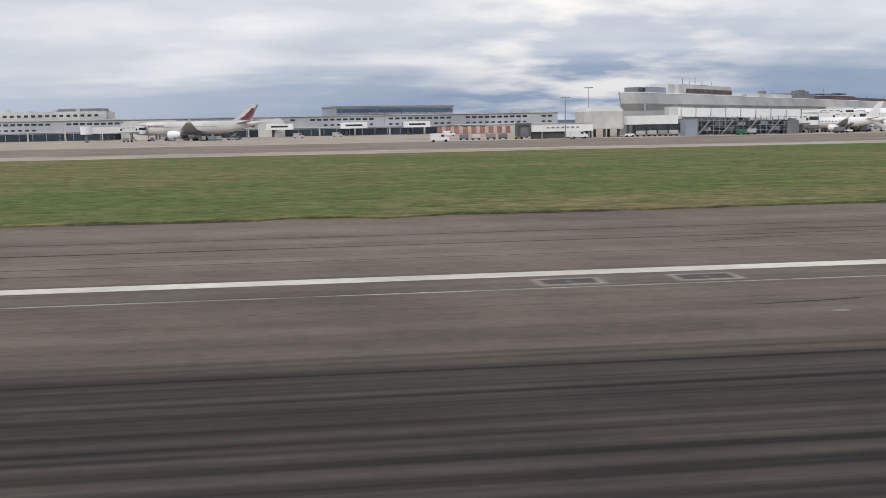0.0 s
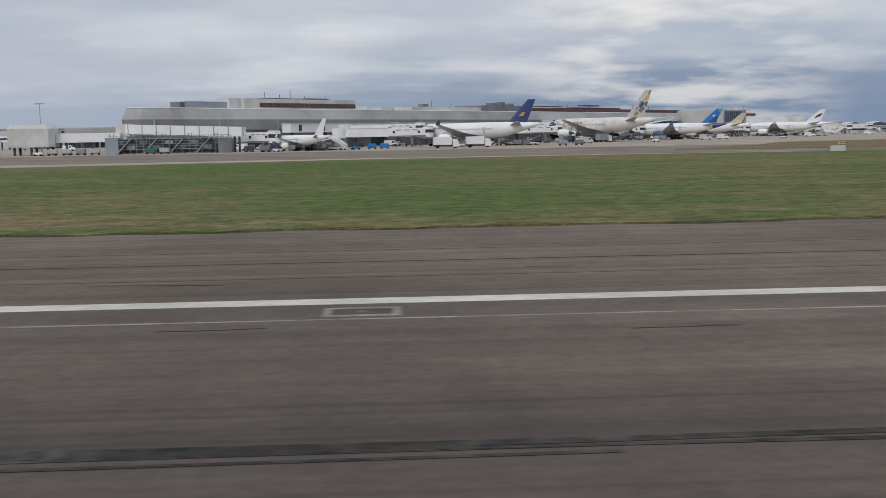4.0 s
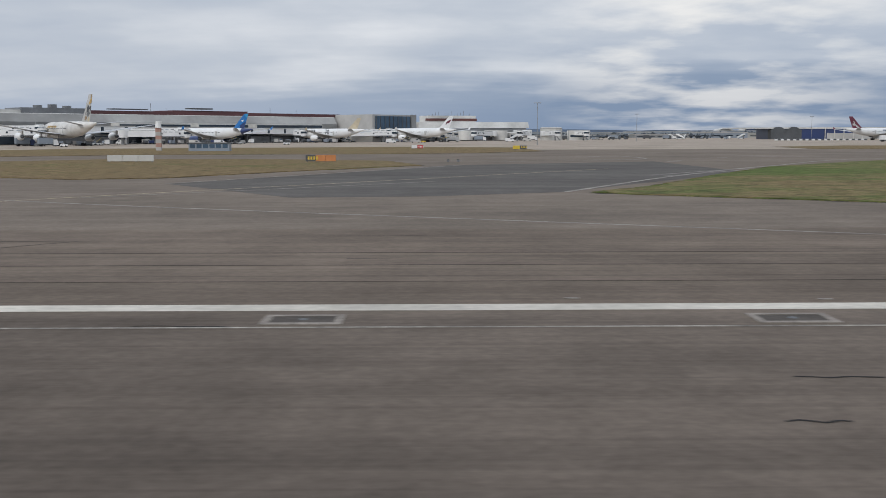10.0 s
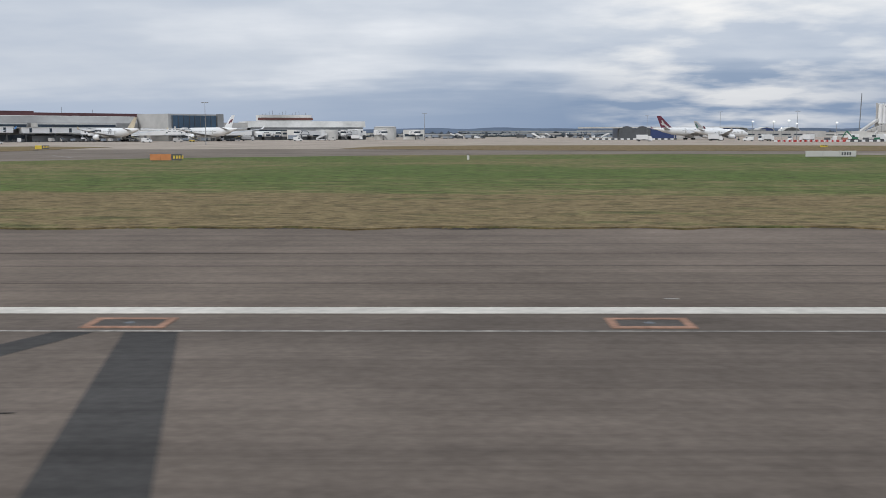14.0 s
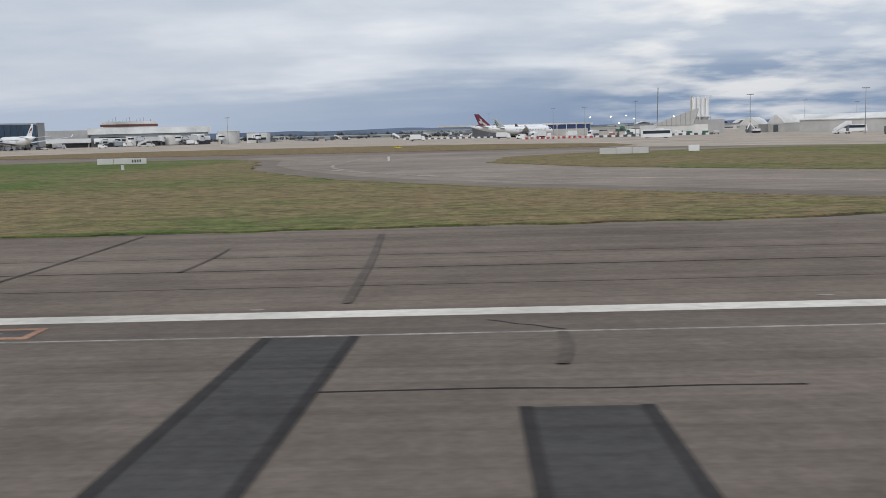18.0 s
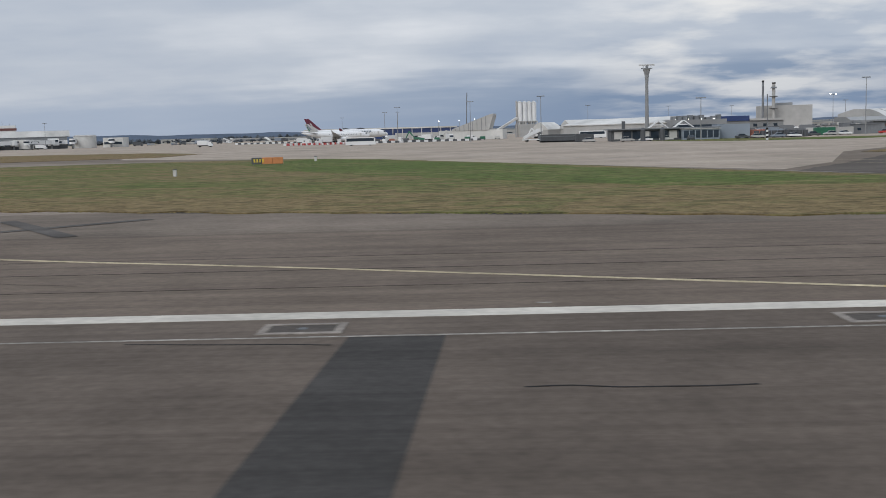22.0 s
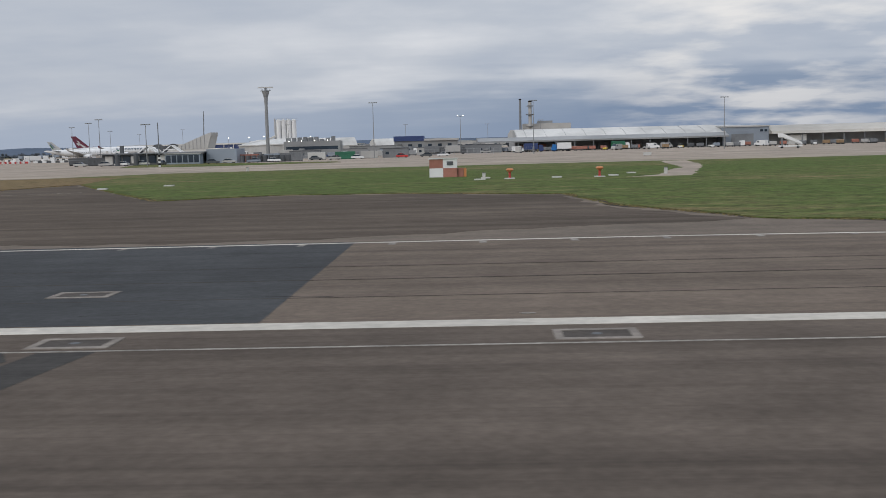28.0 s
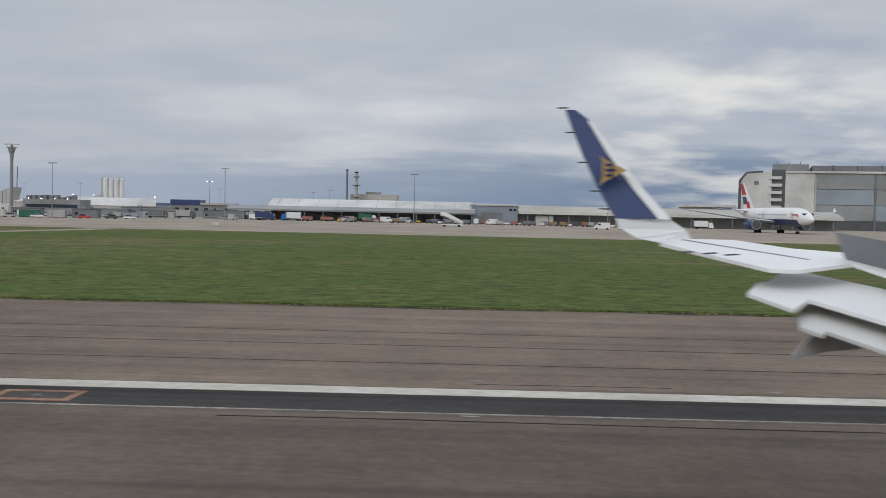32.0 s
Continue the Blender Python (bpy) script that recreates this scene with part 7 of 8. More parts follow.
for a in (12.0, 20.0):
    for b in (0.2, 3.0):
        for c, d in ((0.0, 3.0), (6.0, 3.0)):
            part("gable_rafter", prism([(a + c - 0.25, 4.0), (a + c + 0.25, 4.0), (a + d + 0.25, 6.2), (a + d - 0.25, 6.2)], b, b + 0.25, "y"), WHITE, yard)
        part("gable_tie", box(a + 1.2, a + 4.8, b, b + 0.25, 4.8, 5.05), WHITE, yard)
    part("gable_roof", prism([(a - 0.3, 4.0), (a + 3.0, 6.25), (a + 6.3, 4.0), (a + 6.0, 4.0), (a + 3.0, 6.0), (a, 4.0)], 0.5, 3.0, "y"), OFFWHITE, yard)
part("glazed_annex", box(22, 33.5, -3.4, -0.02, 0, 3.3), BLUEGREY, yard)
part("annex_roof", box(21.6, 34, -3.8, 0.0, 3.3, 3.55), PALE, yard)
for k in range(6):
    part("annex_window", box(22.4 + 1.85 * k, 23.9 + 1.85 * k, -3.5, -3.38, 0.6, 2.9), GLASS, yard)
part("chimney", box(4, 5, 5, 6, 4.0, 6.4), DARKGREY, yard)
part("grey_shed", box(34, 44, 2, 12, 0, 4.6), BLUEGREY, yard)
for k in range(9):
    part("stored_drum", tube((46 + 1.9 * k, 1.5, 0), (46 + 1.9 * k, 1.5, 2.2), 0.85, n=10), DARKGREY, yard)
for a in (853.5, 859.5):
    tank = thing("upright_tank", a, 322, 0, 0, "dark upright cylinder with domed top", "tank", "dark upright tanks")
    part("body", tube((0, 0, 0), (0, 0, 3.6), 0.75, n=12), DARKGREY, tank, smooth=True)
    part("dome", tube((0, 0, 3.6), (0, 0, 4.2), 0.75, 0.3, 12), DARKGREY, tank, smooth=True)
long_bus = thing("dark_trailer", 832, 358, 0, 4, "long low dark grey trailer block", "trailer")
part("body", box(-8, 8, -1.5, 1.5, 0.5, 2.7), DARKGREY, long_bus)
part("stripe", box(-8.05, 8.05, -1.55, 1.55, 1.9, 2.1), MIDGREY, long_bus)
part("skid", box(-8, 8, -1.2, 1.2, 0, 0.5), BLACK, long_bus)
pole = thing("striped_pole", 880, 281, 0, 0, "black and white striped marker pole with tall lamp", "pole")
for k in range(6):
    part("band", tube((0, 0, 0.55 * k), (0, 0, 0.55 * k + 0.55), 0.32, n=8), (WHITE, BLACK)[k % 2], pole)
part("shaft", tube((0, 0, 3.3), (0, 0, 12.2), 0.16, 0.12, 8), MIDGREY, pole)
def car(x, y, turn=0, skin=WHITE, label="parked pale car beside the low station"):
    who = thing("car", x, y, 0.02, turn, label, "car", "parked cars")
    part("body", prism([(-2.1, 0.3), (-2.15, 0.85), (-1.2, 0.95), (0.9, 0.95), (2.05, 0.78), (2.15, 0.3)], -0.88, 0.88, "y"), skin, who, bevel=0.05)
    part("cabin", prism([(-1.75, 0.93), (-1.2, 1.45), (0.35, 1.45), (1.05, 0.93)], -0.78, 0.78, "y"), GLASS, who)
    part("roof", prism([(-1.2, 1.44), (-1.1, 1.52), (0.3, 1.52), (0.4, 1.44)], -0.74, 0.74, "y"), skin, who)
    wheels(who, [(a, b) for a in (-1.35, 1.35) for b in (-0.75, 0.75)], 0.33, 0.2)


for x, y, t, m in ((849, 324, 5, PALE), (854.5, 323, 175, WHITE), (861, 323.5, 2, OFFWHITE), (884, 322, 8, DARKGREY), (889, 322.5, 0, PALE), (896, 326, 182, BLUEGREY), (902, 329, 4, WHITE), (913, 344, 0, DARKGREY), (919, 346, 182, PALE),
                   (926, 352, 3, WHITE), (941, 356, 0, RED), (949, 360, 184, DARKGREY), (955, 362, 0, WHITE), (868, 321, 90, DARKGREY), (838, 331, 0, PALE)):
    car(x, y, t, m, "parked car beside the low works buildings")
for x, y, w, h, m in ((892, 338, 6, 2.6, BRICK), (899, 340, 5, 2.6, BLUEGREY), (906, 341, 6, 2.7, MIDGREY), (912, 352, 6, 2.6, OFFWHITE), (921, 358, 7, 2.6, GREENP), (929, 362, 6, 2.6, PALE), (838, 346, 6, 2.6, DARKGREY)):
    store = thing("storage_container", x, y, 0.02, 4, "ribbed steel storage container in the works yard", "container", "storage containers")
    part("body", box(-w / 2, w / 2, -1.2, 1.2, 0.1, h), m, store, bevel=0.04)
    for k in range(int(w / 0.8)):
        part("rib", box(-w / 2 + 0.5 + 0.8 * k, -w / 2 + 0.75 + 0.8 * k, -1.27, -1.2, 0.2, h - 0.1), m, store)
    part("skid", box(-w / 2, w / 2, -1.1, 1.1, 0, 0.1), BLACK, store)


def excavator(x, y, turn, skin, label):
    who = thing("excavator", x, y, 0.02, turn, label, "excavator", "excavators")
    for s in (-1, 1):
        part("track", prism([(-1.9, 0.2), (-1.6, 0), (1.6, 0), (1.9, 0.2), (1.9, 0.7), (1.6, 0.9), (-1.6, 0.9), (-1.9, 0.7)], s * 1.1 - 0.3, s * 1.1 + 0.3, "y"), BLACK, who)
    part("house", box(-2.0, 1.2, -1.2, 1.2, 1.0, 2.2), skin, who, bevel=0.1)
    part("cab", prism([(-0.2, 2.2), (-0.2, 3.1), (1.0, 3.1), (1.5, 2.2)], -1.2, -0.1, "y"), GLASS, who)
    part("boom", prism([(0.8, 1.6), (0.8, 2.2), (3.6, 5.6), (4.2, 5.4), (4.0, 4.8)], 0.1, 0.6, "y"), skin, who)
    part("stick", prism([(3.7, 5.5), (4.3, 5.6), (6.2, 2.0), (5.8, 1.8)], 0.15, 0.5, "y"), skin, who)
    part("bucket", prism([(5.4, 0.8), (5.5, 1.9), (6.4, 2.0), (6.8, 1.2), (6.2, 0.5)], -0.3, 0.9, "y"), DARKGREY, who)


excavator(770, 566, 160, GREENP, "green tracked excavator in the works yard")
excavator(783, 574, 30, OFFWHITE, "white tracked excavator in the works yard")
excavator(836, 556, 200, WHITE, "white tracked excavator beside the tents")
hilltop = thing("plant_building", 884, 438, 0, 4, "flat grey plant building crowded with roof units", "building")
part("wall", box(0, 24, 0, 16, 0, 7.0), GREY, hilltop)
rng = random.Random(5)
for k in range(9):
    part("roof_unit", box(1 + 2.4 * k, 2.6 + 2.4 * k, 1, 4, 7.0, 7.8 + rng.uniform(0, 1.1)), MIDGREY, hilltop)
for k in range(4):
    part("roof_lamp", box(2 + 5.5 * k, 2.3 + 5.5 * k, 0.2, 0.5, 7.0, 7.3), FLOOD, hilltop)
part("window_band", box(1, 23, -0.1, 0.1, 3.4, 4.8), GLASS, hilltop)


def tent(x, y, turn, w, l, h, label):
    who = thing("tent_hall", x, y, 0, turn, label, "tent", "tent halls")
    part("roof", prism([(-w / 2 - 0.3, h * 0.52), (-w * 0.3, h * 0.8), (0, h), (w * 0.3, h * 0.8), (w / 2 + 0.3, h * 0.52), (w / 2, h * 0.48), (-w / 2, h * 0.48)], 0, l, "y"), OFFWHITE, who)
    part("wall", box(-w / 2, w / 2, 0.3, l - 0.3, 0, h * 0.5), PALE, who)
    part("gable", prism([(-w / 2, h * 0.5), (w / 2, h * 0.5), (0, h * 0.96)], 0.05, 0.3, "y"), GREY, who)
    part("door", box(-w * 0.14, w * 0.14, -0.05, 0.3, 0, h * 0.42), DARKGREY, who)


tent(852, 575, -70, 14, 46, 9.5, "long dark-gabled white tent hall")
tent(838, 578, -40, 11, 14, 8.6, "small white tent hall beside a larger one")
tent(904, 604, -60, 11, 14, 8.4, "small white tent hall beside a larger one")
blue_roof = thing("blue_roofed_store", 940, 522, 0, 0, "low grey store with a dark blue roof band", "building")
part("wall", box(-16, 16, 0, 10, 0, 6.2), GREY, blue_roof)
part("roof", box(-16.3, -1, -0.6, 10.4, 6.2, 8.7), NAVY, blue_roof)
part("flat_roof", box(-0.9, 16.5, -1.0, 10.4, 6.2, 7.2), PALE, blue_roof)
for k in range(6):
    part("window", box(-14 + 5 * k, -12 + 5 * k, -0.08, 0.1, 3.2, 4.6), GLASS, blue_roof)
rng = random.Random(77)
for k in range(9):
    skip = thing("dark_container", 878.5 + 2.9 * k, 345 + rng.uniform(-1.5, 1.5), 0, rng.uniform(-5, 5), "dark grey baggage container standing at the apron edge", "container", "dark containers at the apron edge")
    tall = rng.uniform(2.4, 3.2)
    part("body", prism([(-1.2, 0.3), (1.2, 0.3), (1.3, tall * 0.6), (1.2, tall), (-1.2, tall), (-1.3, tall * 0.6)], -1.1, 1.1, "y"), (DARKGREY, BLACK, MIDGREY)[k % 3], skip)
    part("base", box(-1.25, 1.25, -1.15, 1.15, 0, 0.3), BLACK, skip)
    part("lid", box(-1.25, 1.25, -1.15, 1.15, tall, tall + 0.12), MIDGREY, skip)
for a, b, w, h, m in ((905, 470, 22, 3.2, GREY), (932, 452, 16, 3.0, BLUEGREY), (950, 440, 12, 2.8, PALE), (968, 450, 18, 3.6, MIDGREY), (916, 510, 26, 4.2, GREY), (898, 410, 12, 3.0, MIDGREY), (875, 372, 14, 3.2, PALE), (938, 366, 9, 3.2, MIDGREY), (946, 420, 8, 3.0, PALE)):
    cabin = thing("site_cabin", a, b, 0, 0, "flat-roofed grey site cabin", "cabin", "site cabins")
    part("wall", box(-w / 2, w / 2, -2, 2, 0, h), m, cabin)
    part("roof", box(-w / 2 - 0.2, w / 2 + 0.2, -2.2, 2.2, h, h + 0.2), DARKGREY, cabin)
    for k in range(int(w / 4)):
        if (k + int(a)) % 3:
            part("window", box(-w / 2 + 1 + 4 * k, -w / 2 + 2.2 + 3.7 * k, -2.08, -1.95, 1.2, 2.1 + 0.2 * (k % 2)), GLASS, cabin)
        else:
            part("door", box(-w / 2 + 1.2 + 4 * k, -w / 2 + 2.3 + 4 * k, -2.08, -1.95, 0, 2.2), MIDGREY, cabin)
    part("roof_unit", box(-w * 0.2, -w * 0.2 + 2.0, -1.0, 0.8, h + 0.2, h + 1.0), GREY, cabin)

# yard clutter between the works cabins
rng = random.Random(52)
for k in range(30):
    x, y = rng.uniform(880, 985), rng.uniform(395, 520)
    pick = k % 5
    if pick == 0:
        van(x, y, rng.uniform(-180, 180), rng.choice((WHITE, OFFWHITE, MIDGREY)), "van in the works yard")
    elif pick in (1, 2):
        car(x, y, rng.uniform(-180, 180), rng.choice((DARKGREY, PALE, NAVY, WHITE, MIDGREY)), "parked car in the works yard")
    elif pick == 3:
        dolly(x, y, rng.uniform(-30, 30))
    else:
        truck(x, y, rng.uniform(-30, 30), rng.choice((MIDGREY, PALE, BLUEGREY)), rng.choice((WHITE, DARKGREY)), label="flat-sided lorry in the works yard")
fence = thing("yard_fence", 898, 392, 0.0, 3, "grey wire mesh fence along the works yard", "fence")
for k in range(37):
    part("post", box(2.5 * k - 0.05, 2.5 * k + 0.05, -0.05, 0.05, 0, 2.4), STEEL, fence)
for z in (0.3, 1.3, 2.3):
    part("rail", box(0, 90, -0.03, 0.03, z, z + 0.06), STEEL, fence)
# sheds and hangar, finer parts
for k in range(14):
    part("bay_post", box(-1 + 8.4 * k, -0.6 + 8.4 * k, -11.6, -11.2, 0, 4.3), MIDGREY, shed)
part("end_gable", prism([(-7, 6.4), (0, 8.3), (9, 9.8), (26, 10.2), (45, 8.0), (45, 5.6), (-7, 5.6)], 15.6, 16.0), PALE, shed)
for k in range(10):
    part("roof_seam", prism([(-7.1, 6.45), (0, 8.4), (9, 9.9), (9, 9.8), (0, 8.3), (-7.1, 6.35)], 20 + 9 * k, 20.15 + 9 * k), GREY, shed)
part("stock", box(18, 30, 2, 5, 0, 3.0), BRICK, shed)
part("loading_door", box(4, 14, -0.2, 0.1, 0, 5.4), MIDGREY, shed_two)
part("window", box(17, 18.4, -0.15, 0.05, 6.2, 7.2), GLASS, shed_two)
part("window", box(19, 20.2, -0.15, 0.05, 6.2, 7.2), GLASS, shed_two)
for k in range(16):
    part("bay_post", box(4 + 9.4 * k, 4.4 + 9.4 * k, -3.4, -3.0, 0, 5.2), MIDGREY, shed_three)
part("loading_bay", box(8, 16, -2, 9, 0, 4.4), OFFWHITE, shed_three)
part("edge_wall", prism([(-3, 0), (-3, 26), (0, 29.6), (8, 30.2), (12.5, 30.2), (12.5, 0)], -0.8, 4, "y"), OFFWHITE, hangar)
part("rounded_edge", prism([(-4.4, 0), (-4.4, 25.6), (-0.6, 30.3), (8, 31.0), (8, 30.2), (0, 29.5), (-3, 25.8), (-3, 0)], -1.1, 4, "y"), DARKGREY, hangar)
part("stair_shaft", box(12.6, 19.4, -0.4, 6, 0, 31.6), DARKGREY, hangar)
for k in range(7):
    part("stair_landing", box(11.2, 17.8, -1.6, 0, 3.0 + 3.9 * k, 4.6 + 3.9 * k), OFFWHITE, hangar)
part("plain_panel", box(19.5, 34, -0.9, 2, 0, 29.8), OFFWHITE, hangar)
part("cornice", box(19.4, 262, -1.6, 2, 29.8, 30.9), OFFWHITE, hangar)
part("roof_plant", box(33, 262, 4, 60, 30.9, 34.0), MIDGREY, hangar)
for k in range(14):
    part("roof_rib", box(43 + 12 * k, 43.5 + 12 * k, 3.4, 4.1, 30.9, 34.2), DARKGREY, hangar)
for i in range(6):
    for k in range(3):
        part("door_panel", box(35 + 29.5 * i, 63.4 + 29.5 * i, -0.8, 0.4, 5.2 + 8.2 * k, 13.0 + 8.2 * k), (GREY, BLUEGREY, GREY)[(i + k) % 3], hangar)
    part("door_post", box(63.6 + 29.5 * i, 64.4 + 29.5 * i, -1.3, 0.2, 0, 29.8), MIDGREY, hangar)
part("dark_base", box(34, 262, -0.7, 0.2, 0, 5.0), DARKGREY, hangar)
part("wall_sign", box(3.6, 6.0, -1.0, -0.8, 23.4, 25.4), MIDGREY, hangar, "small blue-grey sign of unreadable letters")
for k in range(3):
    part("stack_vent", box(15 + 6 * k, 15.4 + 6 * k, 12, 12.4, 35, 36.4), MIDGREY, hangar)
link_roof = thing("hangar_annex", 1196, 560, 0, 0, "low annex with white roof beside the hangar", "building")
part("wall", box(0, 22, 0, 30, 0, 11.0), GREY, link_roof)
part("roof", box(-1, 24, -1, 31, 11.0, 12.2), OFFWHITE, link_roof)
for z in (14.0, 22.0):
    part("chimney_platform", tube((-5.5, -12, z), (-5.5, -12, z + 0.5), 2.5, 3.0, 12), MIDGREY, power)
part("chimney_head", tube((-5.5, -12, 27.6), (-5.5, -12, 28.6), 2.4, 1.6, 12), MIDGREY, power)
part("chimney_cap", tube((-5.5, -12, 30.6), (-5.5, -12, 31.4), 1.3, n=12), BLACK, power)
part("chimney_cap", tube((-12, -10, 32.2), (-12, -10, 32.9), 0.85, n=12), BLACK, power)
part("roof_unit", box(0, 10, -2, 6, 16.4, 18.2), GREY, power)
part("antenna_rail", box(-2.4, 2.4, -0.1, 0.1, 29.0, 29.3), MIDGREY, tower)
for k in range(5):
    part("tower_railing", tube((1.8 * math.cos(1.26 * k), 1.8 * math.sin(1.26 * k), 29.0), (1.8 * math.cos(1.26 * k), 1.8 * math.sin(1.26 * k), 30.0), 0.06, n=6), MIDGREY, tower)

# ---- far edge of the field ----
rng = random.Random(3)


def far_building(x, y, w, d, h, m, label="distant flat-roofed airport building"):
    who = thing("distant_building", x, y, 0, rng.uniform(-6, 6), label, "building", "distant buildings")
    part("wall", box(-w / 2, w / 2, 0, d, 0, h), m, who)
    part("roof", box(-w / 2 - 0.5, w / 2 + 0.5, -0.5, d + 0.5, h, h + 0.8), PALE, who)
    for k in range(max(1, int(w / 14))):
        part("window_band", box(-w / 2 + 2 + 14 * k, -w / 2 + 12 + 14 * k, -0.25, 0.05, h * 0.35, h * 0.6), GLASS, who)


for k in range(30):
    x = 420 + 56 * k + rng.uniform(-16, 16)
    far_building(x, 1180 + rng.uniform(-40, 420), rng.uniform(40, 120), 30, rng.uniform(2.6, 6.0), rng.choice((PALE, GREY, OFFWHITE, BLUEGREY, PALE)))
for k in range(14):
    far_building(640 + 110 * k + rng.uniform(-20, 20), 1900 + rng.uniform(-100, 500), rng.uniform(90, 180), 40, rng.uniform(7, 12), rng.choice((BLUEGREY, GREY, BLUEGREY)), "distant bluish building on the horizon")
long_hall = thing("long_hangar", 690, 862, 0, 2, "long pale-roofed hangar with navy arched fronts", "hangar")
part("wall", box(0, 96, 0, 40, 0, 8.6), NAVY, long_hall)
part("roof", box(-30, 98, -1, 41, 8.6, 9.8), OFFWHITE, long_hall)
part("white_front", box(46, 94, -0.5, 0, 0, 5.0), PALE, long_hall)
for k in range(2):
    part("arched_front", prism([(-2 + 13 * k, 0), (-2 + 13 * k, 7.6), (2 + 13 * k, 9.9), (4.5 + 13 * k, 10.4), (7 + 13 * k, 9.9), (11 + 13 * k, 7.6), (11 + 13 * k, 0)], -1.5, 6, "y"), DARKGREY, long_hall)
for k in range(7):
    part("door_post", box(44 + 8 * k, 44.6 + 8 * k, -0.9, -0.4, 0, 8.6), OFFWHITE, long_hall)
for k in range(5):
    who = thing("arched_hangar", 1140 + 64 * k, 2620, 0, 0, "distant dark arched hangar with pale roof rim", "hangar", "arched hangars")
    part("wall", prism([(-20, 0), (-20, 10), (-14, 15), (0, 18), (14, 15), (20, 10), (20, 0)], 0, 50, "y"), NAVY if k % 2 else DARKGREY, who)
    part("roof", prism([(-21, 10), (-14.5, 15.6), (0, 18.8), (14.5, 15.6), (21, 10), (21, 10.8), (14.8, 16.6), (0, 19.8), (-14.8, 16.6), (-21, 10.8)], -1, 50, "y"), OFFWHITE, who)


def leafy(bm, x, y, z, size, rnd):
    """A rough clump: a few lumpy shells with an uneven outline."""
    for _ in range(5):
        cx, cy, cz = x + rnd.uniform(-1.5, 1.5) * size, y + rnd.uniform(-0.4, 0.4) * size, z + rnd.uniform(0.05, 0.55) * size
        r = size * rnd.uniform(0.16, 0.38)
        top = bm.verts.new((cx, cy, cz + r * rnd.uniform(0.7, 1.2)))
        bot = bm.verts.new((cx, cy, max(cz - r, 0)))
        ringv = [bm.verts.new((cx + r * rnd.uniform(0.7, 1.3) * math.cos(1.047 * i), cy + r * math.sin(1.047 * i), cz + r * rnd.uniform(-0.3, 0.4))) for i in range(6)]
        for i in range(6):
            bm.faces.new((ringv[i], ringv[(i + 1) % 6], top))
            bm.faces.new((ringv[(i + 1) % 6], ringv[i], bot))


woods = bmesh.new()
for k in range(900):
    x = rng.uniform(250, 3300)
    y = 1750 + 0.25 * x * rng.random() + rng.uniform(0, 700)
    leafy(woods, x, y, 0, rng.uniform(6, 13), rng)
for k in range(1800):
    x = rng.uniform(200, 2100)
    leafy(woods, x, 1340 + rng.uniform(0, 260), 0, rng.uniform(2.5, 6.0), rng)
for k in range(140):
    leafy(woods, rng.uniform(-900, 500), rng.uniform(1250, 1600), 0, rng.uniform(6, 11), rng)
for x, y, s in ((655, 1000, 13), (668, 1010, 11), (680, 1005, 12), (985, 800, 10), (992, 805, 12), (1000, 800, 9), (560, 1050, 12), (575, 1060, 10), (1190, 640, 9)):
    leafy(woods, x, y, 0, s * 0.62, rng)
tagged(new("woodland", mesh_of("woodland", woods, HAZED_LEAF)), "distant bare winter trees along the horizon, haze put into their colour", "trees", kind="stuff")
hills = bmesh.new()
ridge = []
for k in range(121):
    x = -2200 + 55 * k
    ridge.append((x, 14 + 26 * (0.5 + 0.5 * noise.noise(Vector((x * 0.0011, 3.3, 0)))) + 6 * noise.noise(Vector((x * 0.006, 8.1, 0)))))
tops = [hills.verts.new((x, 4600, z)) for x, z in ridge]
lows = [hills.verts.new((x, 4300, -0.5)) for x, z in ridge]
backs = [hills.verts.new((x, 5000, -0.5)) for x, z in ridge]
for i in range(120):
    hills.faces.new((lows[i], lows[i + 1], tops[i + 1], tops[i]))
    hills.faces.new((tops[i], tops[i + 1], backs[i + 1], backs[i]))
tagged(new("backdrop_hills", mesh_of("backdrop_hills", hills, HAZED_HILL)), "low hills on the horizon, coloured blue-grey for haze", "hills", kind="structure")


# ---- grass tufts along the near margins ----
np_rng = np.random.default_rng(12)


def tufts(outline, per_metre, deep, tall):
    """Loose leaning blades in a band just inside an outline, where it runs near the runway."""
    if sum(p[0] * q[1] - q[0] * p[1] for p, q in zip(outline, outline[1:] + outline[:1])) < 0:
        outline = outline[::-1]
    found = []
    for (x0, y0), (x1, y1) in zip(outline, outline[1:] + outline[:1]):
        run = math.hypot(x1 - x0, y1 - y0)
        if min(y0, y1) > 130 or run < 0.1:
            continue
        f = np_rng.random(int(run * per_metre))
        inward = deep * np_rng.random(len(f)) ** 2 - 0.45
        found.append(np.stack([x0 + (x1 - x0) * f - (y1 - y0) / run * inward, y0 + (y1 - y0) * f + (x1 - x0) / run * inward], 1))
    px, py = np.concatenate(found).T
    keep = (px > -110) & (px < 1150) & ~((px > 236) & (px < 266) & (py > 70))
    px, py = px[keep], py[keep]
    n = len(px)
    size = tall * np_rng.uniform(0.4, 1.4, n)
    lean = np_rng.uniform(-0.6, 0.6, n) * size
    wide = np_rng.uniform(0.04, 0.12, n)
    base = np.full(n, 0.02)
    return np.stack([np.stack([px - wide, py, base], 1), np.stack([px + wide, py + 0.04, base], 1), np.stack([px + lean, py + 0.10, 0.06 + size], 1)], 1).reshape(-1, 3) * K


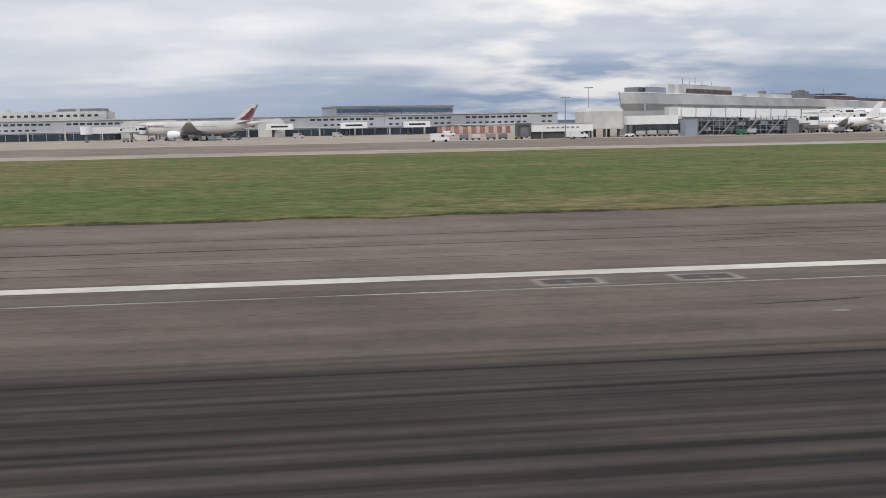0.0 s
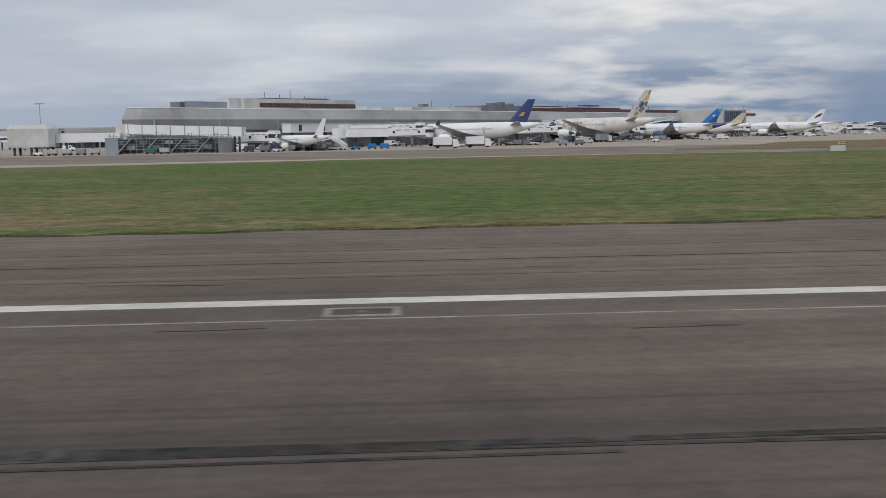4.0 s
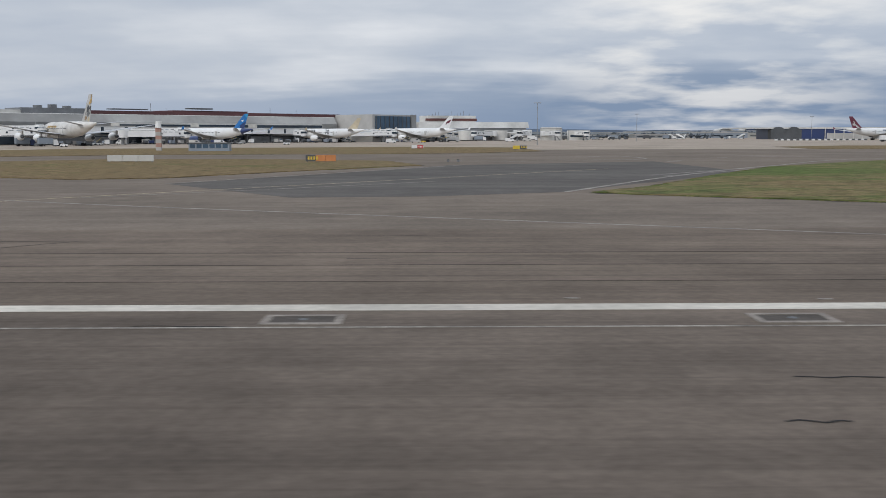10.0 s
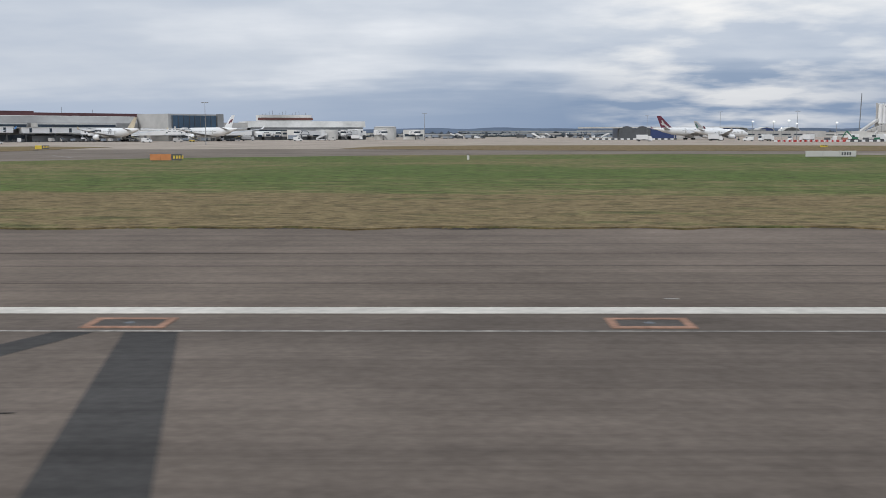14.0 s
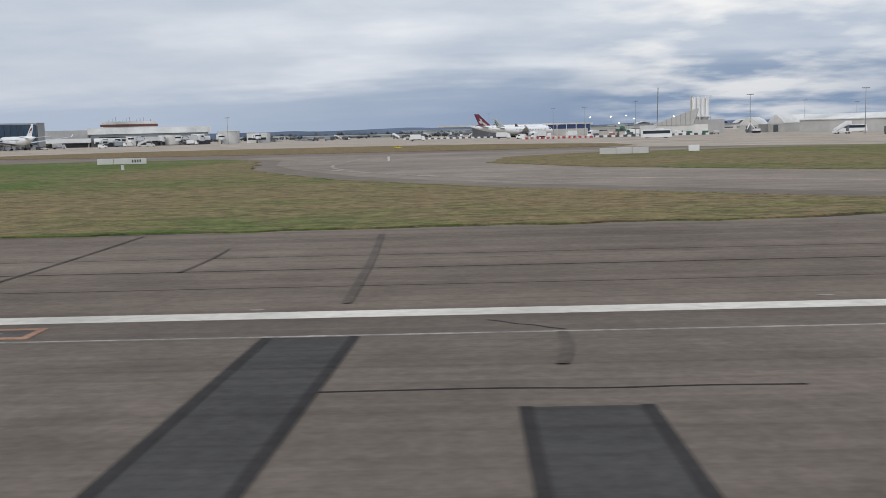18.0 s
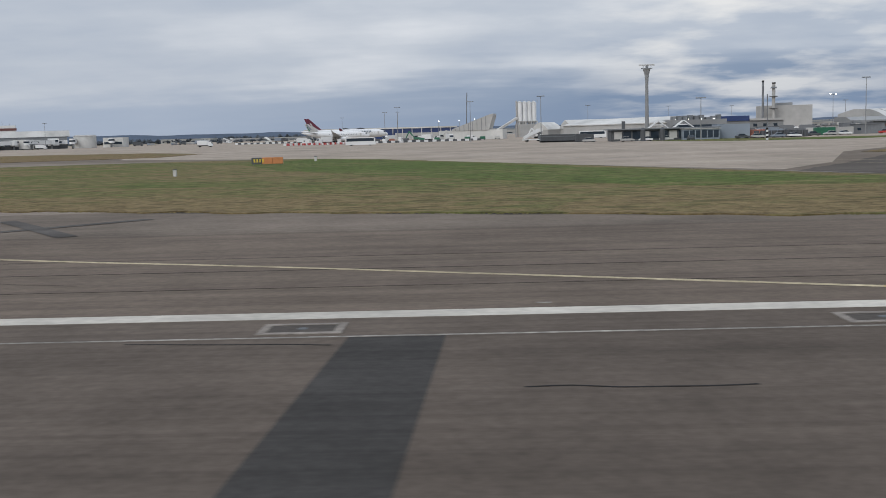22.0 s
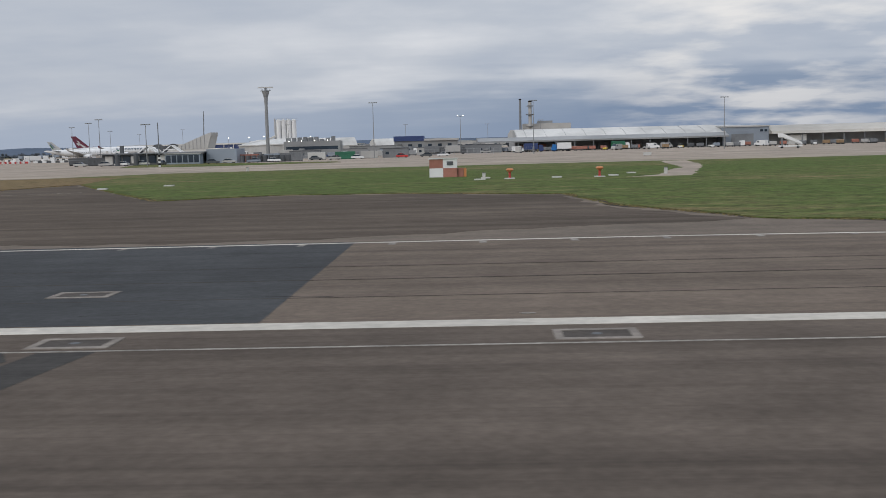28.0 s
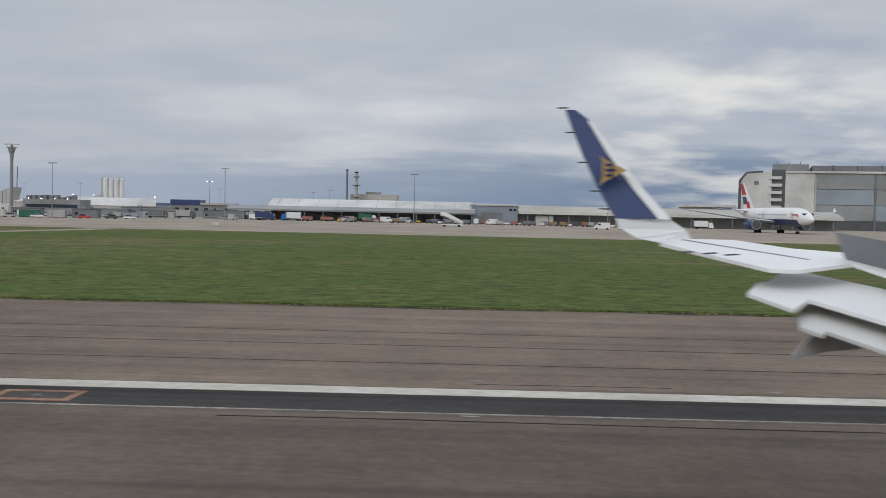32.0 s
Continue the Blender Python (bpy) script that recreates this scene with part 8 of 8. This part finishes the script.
for i, (sort, outline) in enumerate(GRASS[:7]):
    points = tufts(outline, 12, 1.4, 0.045)
    me = bpy.data.meshes.new("grass_tufts")
    me.from_pydata(points.tolist(), [], np.arange(len(points)).reshape(-1, 3).tolist())
    me.materials.append(DRY if sort == "dry" else MIXED)
    tagged(new("grass_tufts", me), "short rough grass blades along the paving", "grass", kind="stuff")

# ---- wing of the landing aircraft, where it comes to at the end of the shot ----
WX = 1072.64
wing = thing("aircraft_wing", WX, 0, 0, 0, "white airliner wing with a blue upturned tip and lowered flaps", "aircraft wing")


def plate(name, outline, at_tip, slope, thick, material, parent=None, label="", droop=0.0):
    """A panel of the wing: an outline in plan, lying on the plane that rises outboard."""
    bm = bmesh.new()
    ups, downs = [], []
    for x, y in outline:
        z = at_tip + slope * (y - 15.5)
        ups.append(bm.verts.new((x, y, z)))
        downs.append(bm.verts.new((x, y, z - thick)))
    bm.faces.new(ups)
    bm.faces.new(downs[::-1])
    for i in range(len(ups)):
        j = (i + 1) % len(ups)
        bm.faces.new((ups[i], downs[i], downs[j], ups[j]))
    return part(name, bm, material, parent or wing, label)


main = plate("wing_box", [(3.36, 16.0), (4.16, 15.98), (4.81, 15.32), (5.46, 15.07), (10.4, 3.2), (7.6, 3.2), (5.30, 14.2), (4.4, 13.65), (4.03, 13.65), (3.43, 14.69), (2.95, 15.57)], 3.95, 0.14, 0.05, WHITE)
plate("panel_gap", [(3.34, 15.86), (4.76, 14.40), (4.78, 14.43), (3.36, 15.90)], 3.958, 0.14, 0.01, MIDGREY, main)
part("wing_tip", loft([[(a, b, c), (a, b + 0.10, c)] + [(d, b2 + 0.10, c2), (d, b2, c2)] for a, b, c, d, b2, c2 in ((2.95, 15.55, 3.96, 3.50, 16.0, 4.02), (2.62, 15.72, 4.02, 3.42, 15.95, 4.15), (2.38, 15.78, 4.16, 3.20, 15.90, 4.28), (2.32, 15.80, 4.31, 3.05, 15.86, 4.36))]), WHITE, wing, "white curved root of the upturned tip")
part("tip_fin", loft([[(a, b, c), (a, b + 0.10, c), (d, b + 0.10, c), (d, b, c)] for a, b, c, d in ((2.32, 15.80, 4.31, 2.96), (2.07, 15.94, 4.75, 2.60), (1.82, 16.10, 5.31, 2.20), (1.62, 16.25, 5.84, 1.91), (1.57, 16.28, 5.98, 1.72))]), NAVY, wing, "navy blue upturned wing tip")
part("tip_leading_edge", loft([[(a, b - 0.02, c), (a, b + 0.12, c), (d, b + 0.12, c), (d, b - 0.02, c)] for a, b, c, d in ((2.96, 15.80, 4.31, 3.15), (2.60, 15.94, 4.75, 2.76), (2.20, 16.10, 5.31, 2.33), (1.91, 16.24, 5.80, 1.97))]), WHITE, wing, "white leading edge strip")
emblem = part("tip_emblem", prism([(2.06, 5.25), (2.11, 5.20), (2.45, 5.03), (2.11, 4.85), (2.06, 4.80), (2.09, 4.90), (2.09, 5.15)], 15.72, 15.80, "y"), GOLD, wing, "gold triangular emblem")
for a, b, w, h in ((2.13, 5.10, 0.11, 0.03), (2.13, 4.94, 0.11, 0.03), (2.21, 4.94, 0.03, 0.19), (2.13, 5.02, 0.15, 0.03)):
    part("emblem_scroll", box(a, a + w, 15.70, 15.73, b, b + h), NAVY, emblem)
for z, x in ((5.97, 1.57), (5.6, 1.70), (5.15, 1.90), (4.72, 2.09), (4.45, 2.24)):
    part("static_wick", tube((x, 15.9, z), (x - 0.16, 15.95, z), 0.012, n=6), DARKGREY, wing)
for x, y in ((3.35, 14.95), (3.55, 14.55), (3.75, 14.15)):
    part("static_wick", tube((x, y, 3.86), (x - 0.22, y - 0.1, 3.85), 0.012, n=6), DARKGREY, wing)
plate("inner_flap", [(3.70, 13.52), (4.05, 14.3), (4.2, 14.4), (4.85, 15.44), (5.9, 13.6), (9.2, 3.4), (6.6, 3.4), (4.86, 11.98), (4.39, 13.2), (3.99, 12.56)], 3.62, 0.12, 0.05, WHITE)
plate("aft_flap", [(4.18, 13.05), (4.70, 14.11), (5.2, 12.82), (6.8, 7.5), (6.2, 7.2), (4.64, 11.43), (4.31, 12.34), (4.20, 12.13), (4.06, 12.55), (4.12, 12.7)], 3.42, 0.12, 0.045, OFFWHITE)
part("flap_track_fairing", loft([[(3.97, 12.5, 2.66), (3.99, 12.6, 2.66), (4.02, 12.66, 2.71), (3.98, 12.52, 2.72)], [(4.5, 12.9, 2.72), (4.6, 13.3, 2.72), (4.62, 13.5, 3.0), (4.5, 13.0, 3.0)], [(5.3, 13.1, 2.78), (5.4, 13.5, 2.78), (5.4, 13.6, 3.1), (5.3, 13.1, 3.1)]]), PALE, wing, "pale pointed flap track fairing")
part("raised_spoiler", loft([[(5.33, 14.54, 3.77), (9.0, 4.6, 2.5), (9.0, 4.55, 2.55), (5.33, 14.48, 3.80)], [(5.20, 14.62, 4.18), (8.8, 4.6, 3.15), (8.8, 4.55, 3.15), (5.20, 14.56, 4.18)]]), MIDGREY, wing, "grey raised spoiler panel")
leg = part("main_gear", tube((8.4, 3.5, 0.55), (8.4, 3.5, 2.35), 0.16, n=10), MIDGREY, wing)
for dy in (-0.45, 0.45):
    part("wheel", tube((8.4, 3.5 + dy - 0.2, 0.57), (8.4, 3.5 + dy + 0.2, 0.57), 0.57, n=16), BLACK, leg, smooth=True)
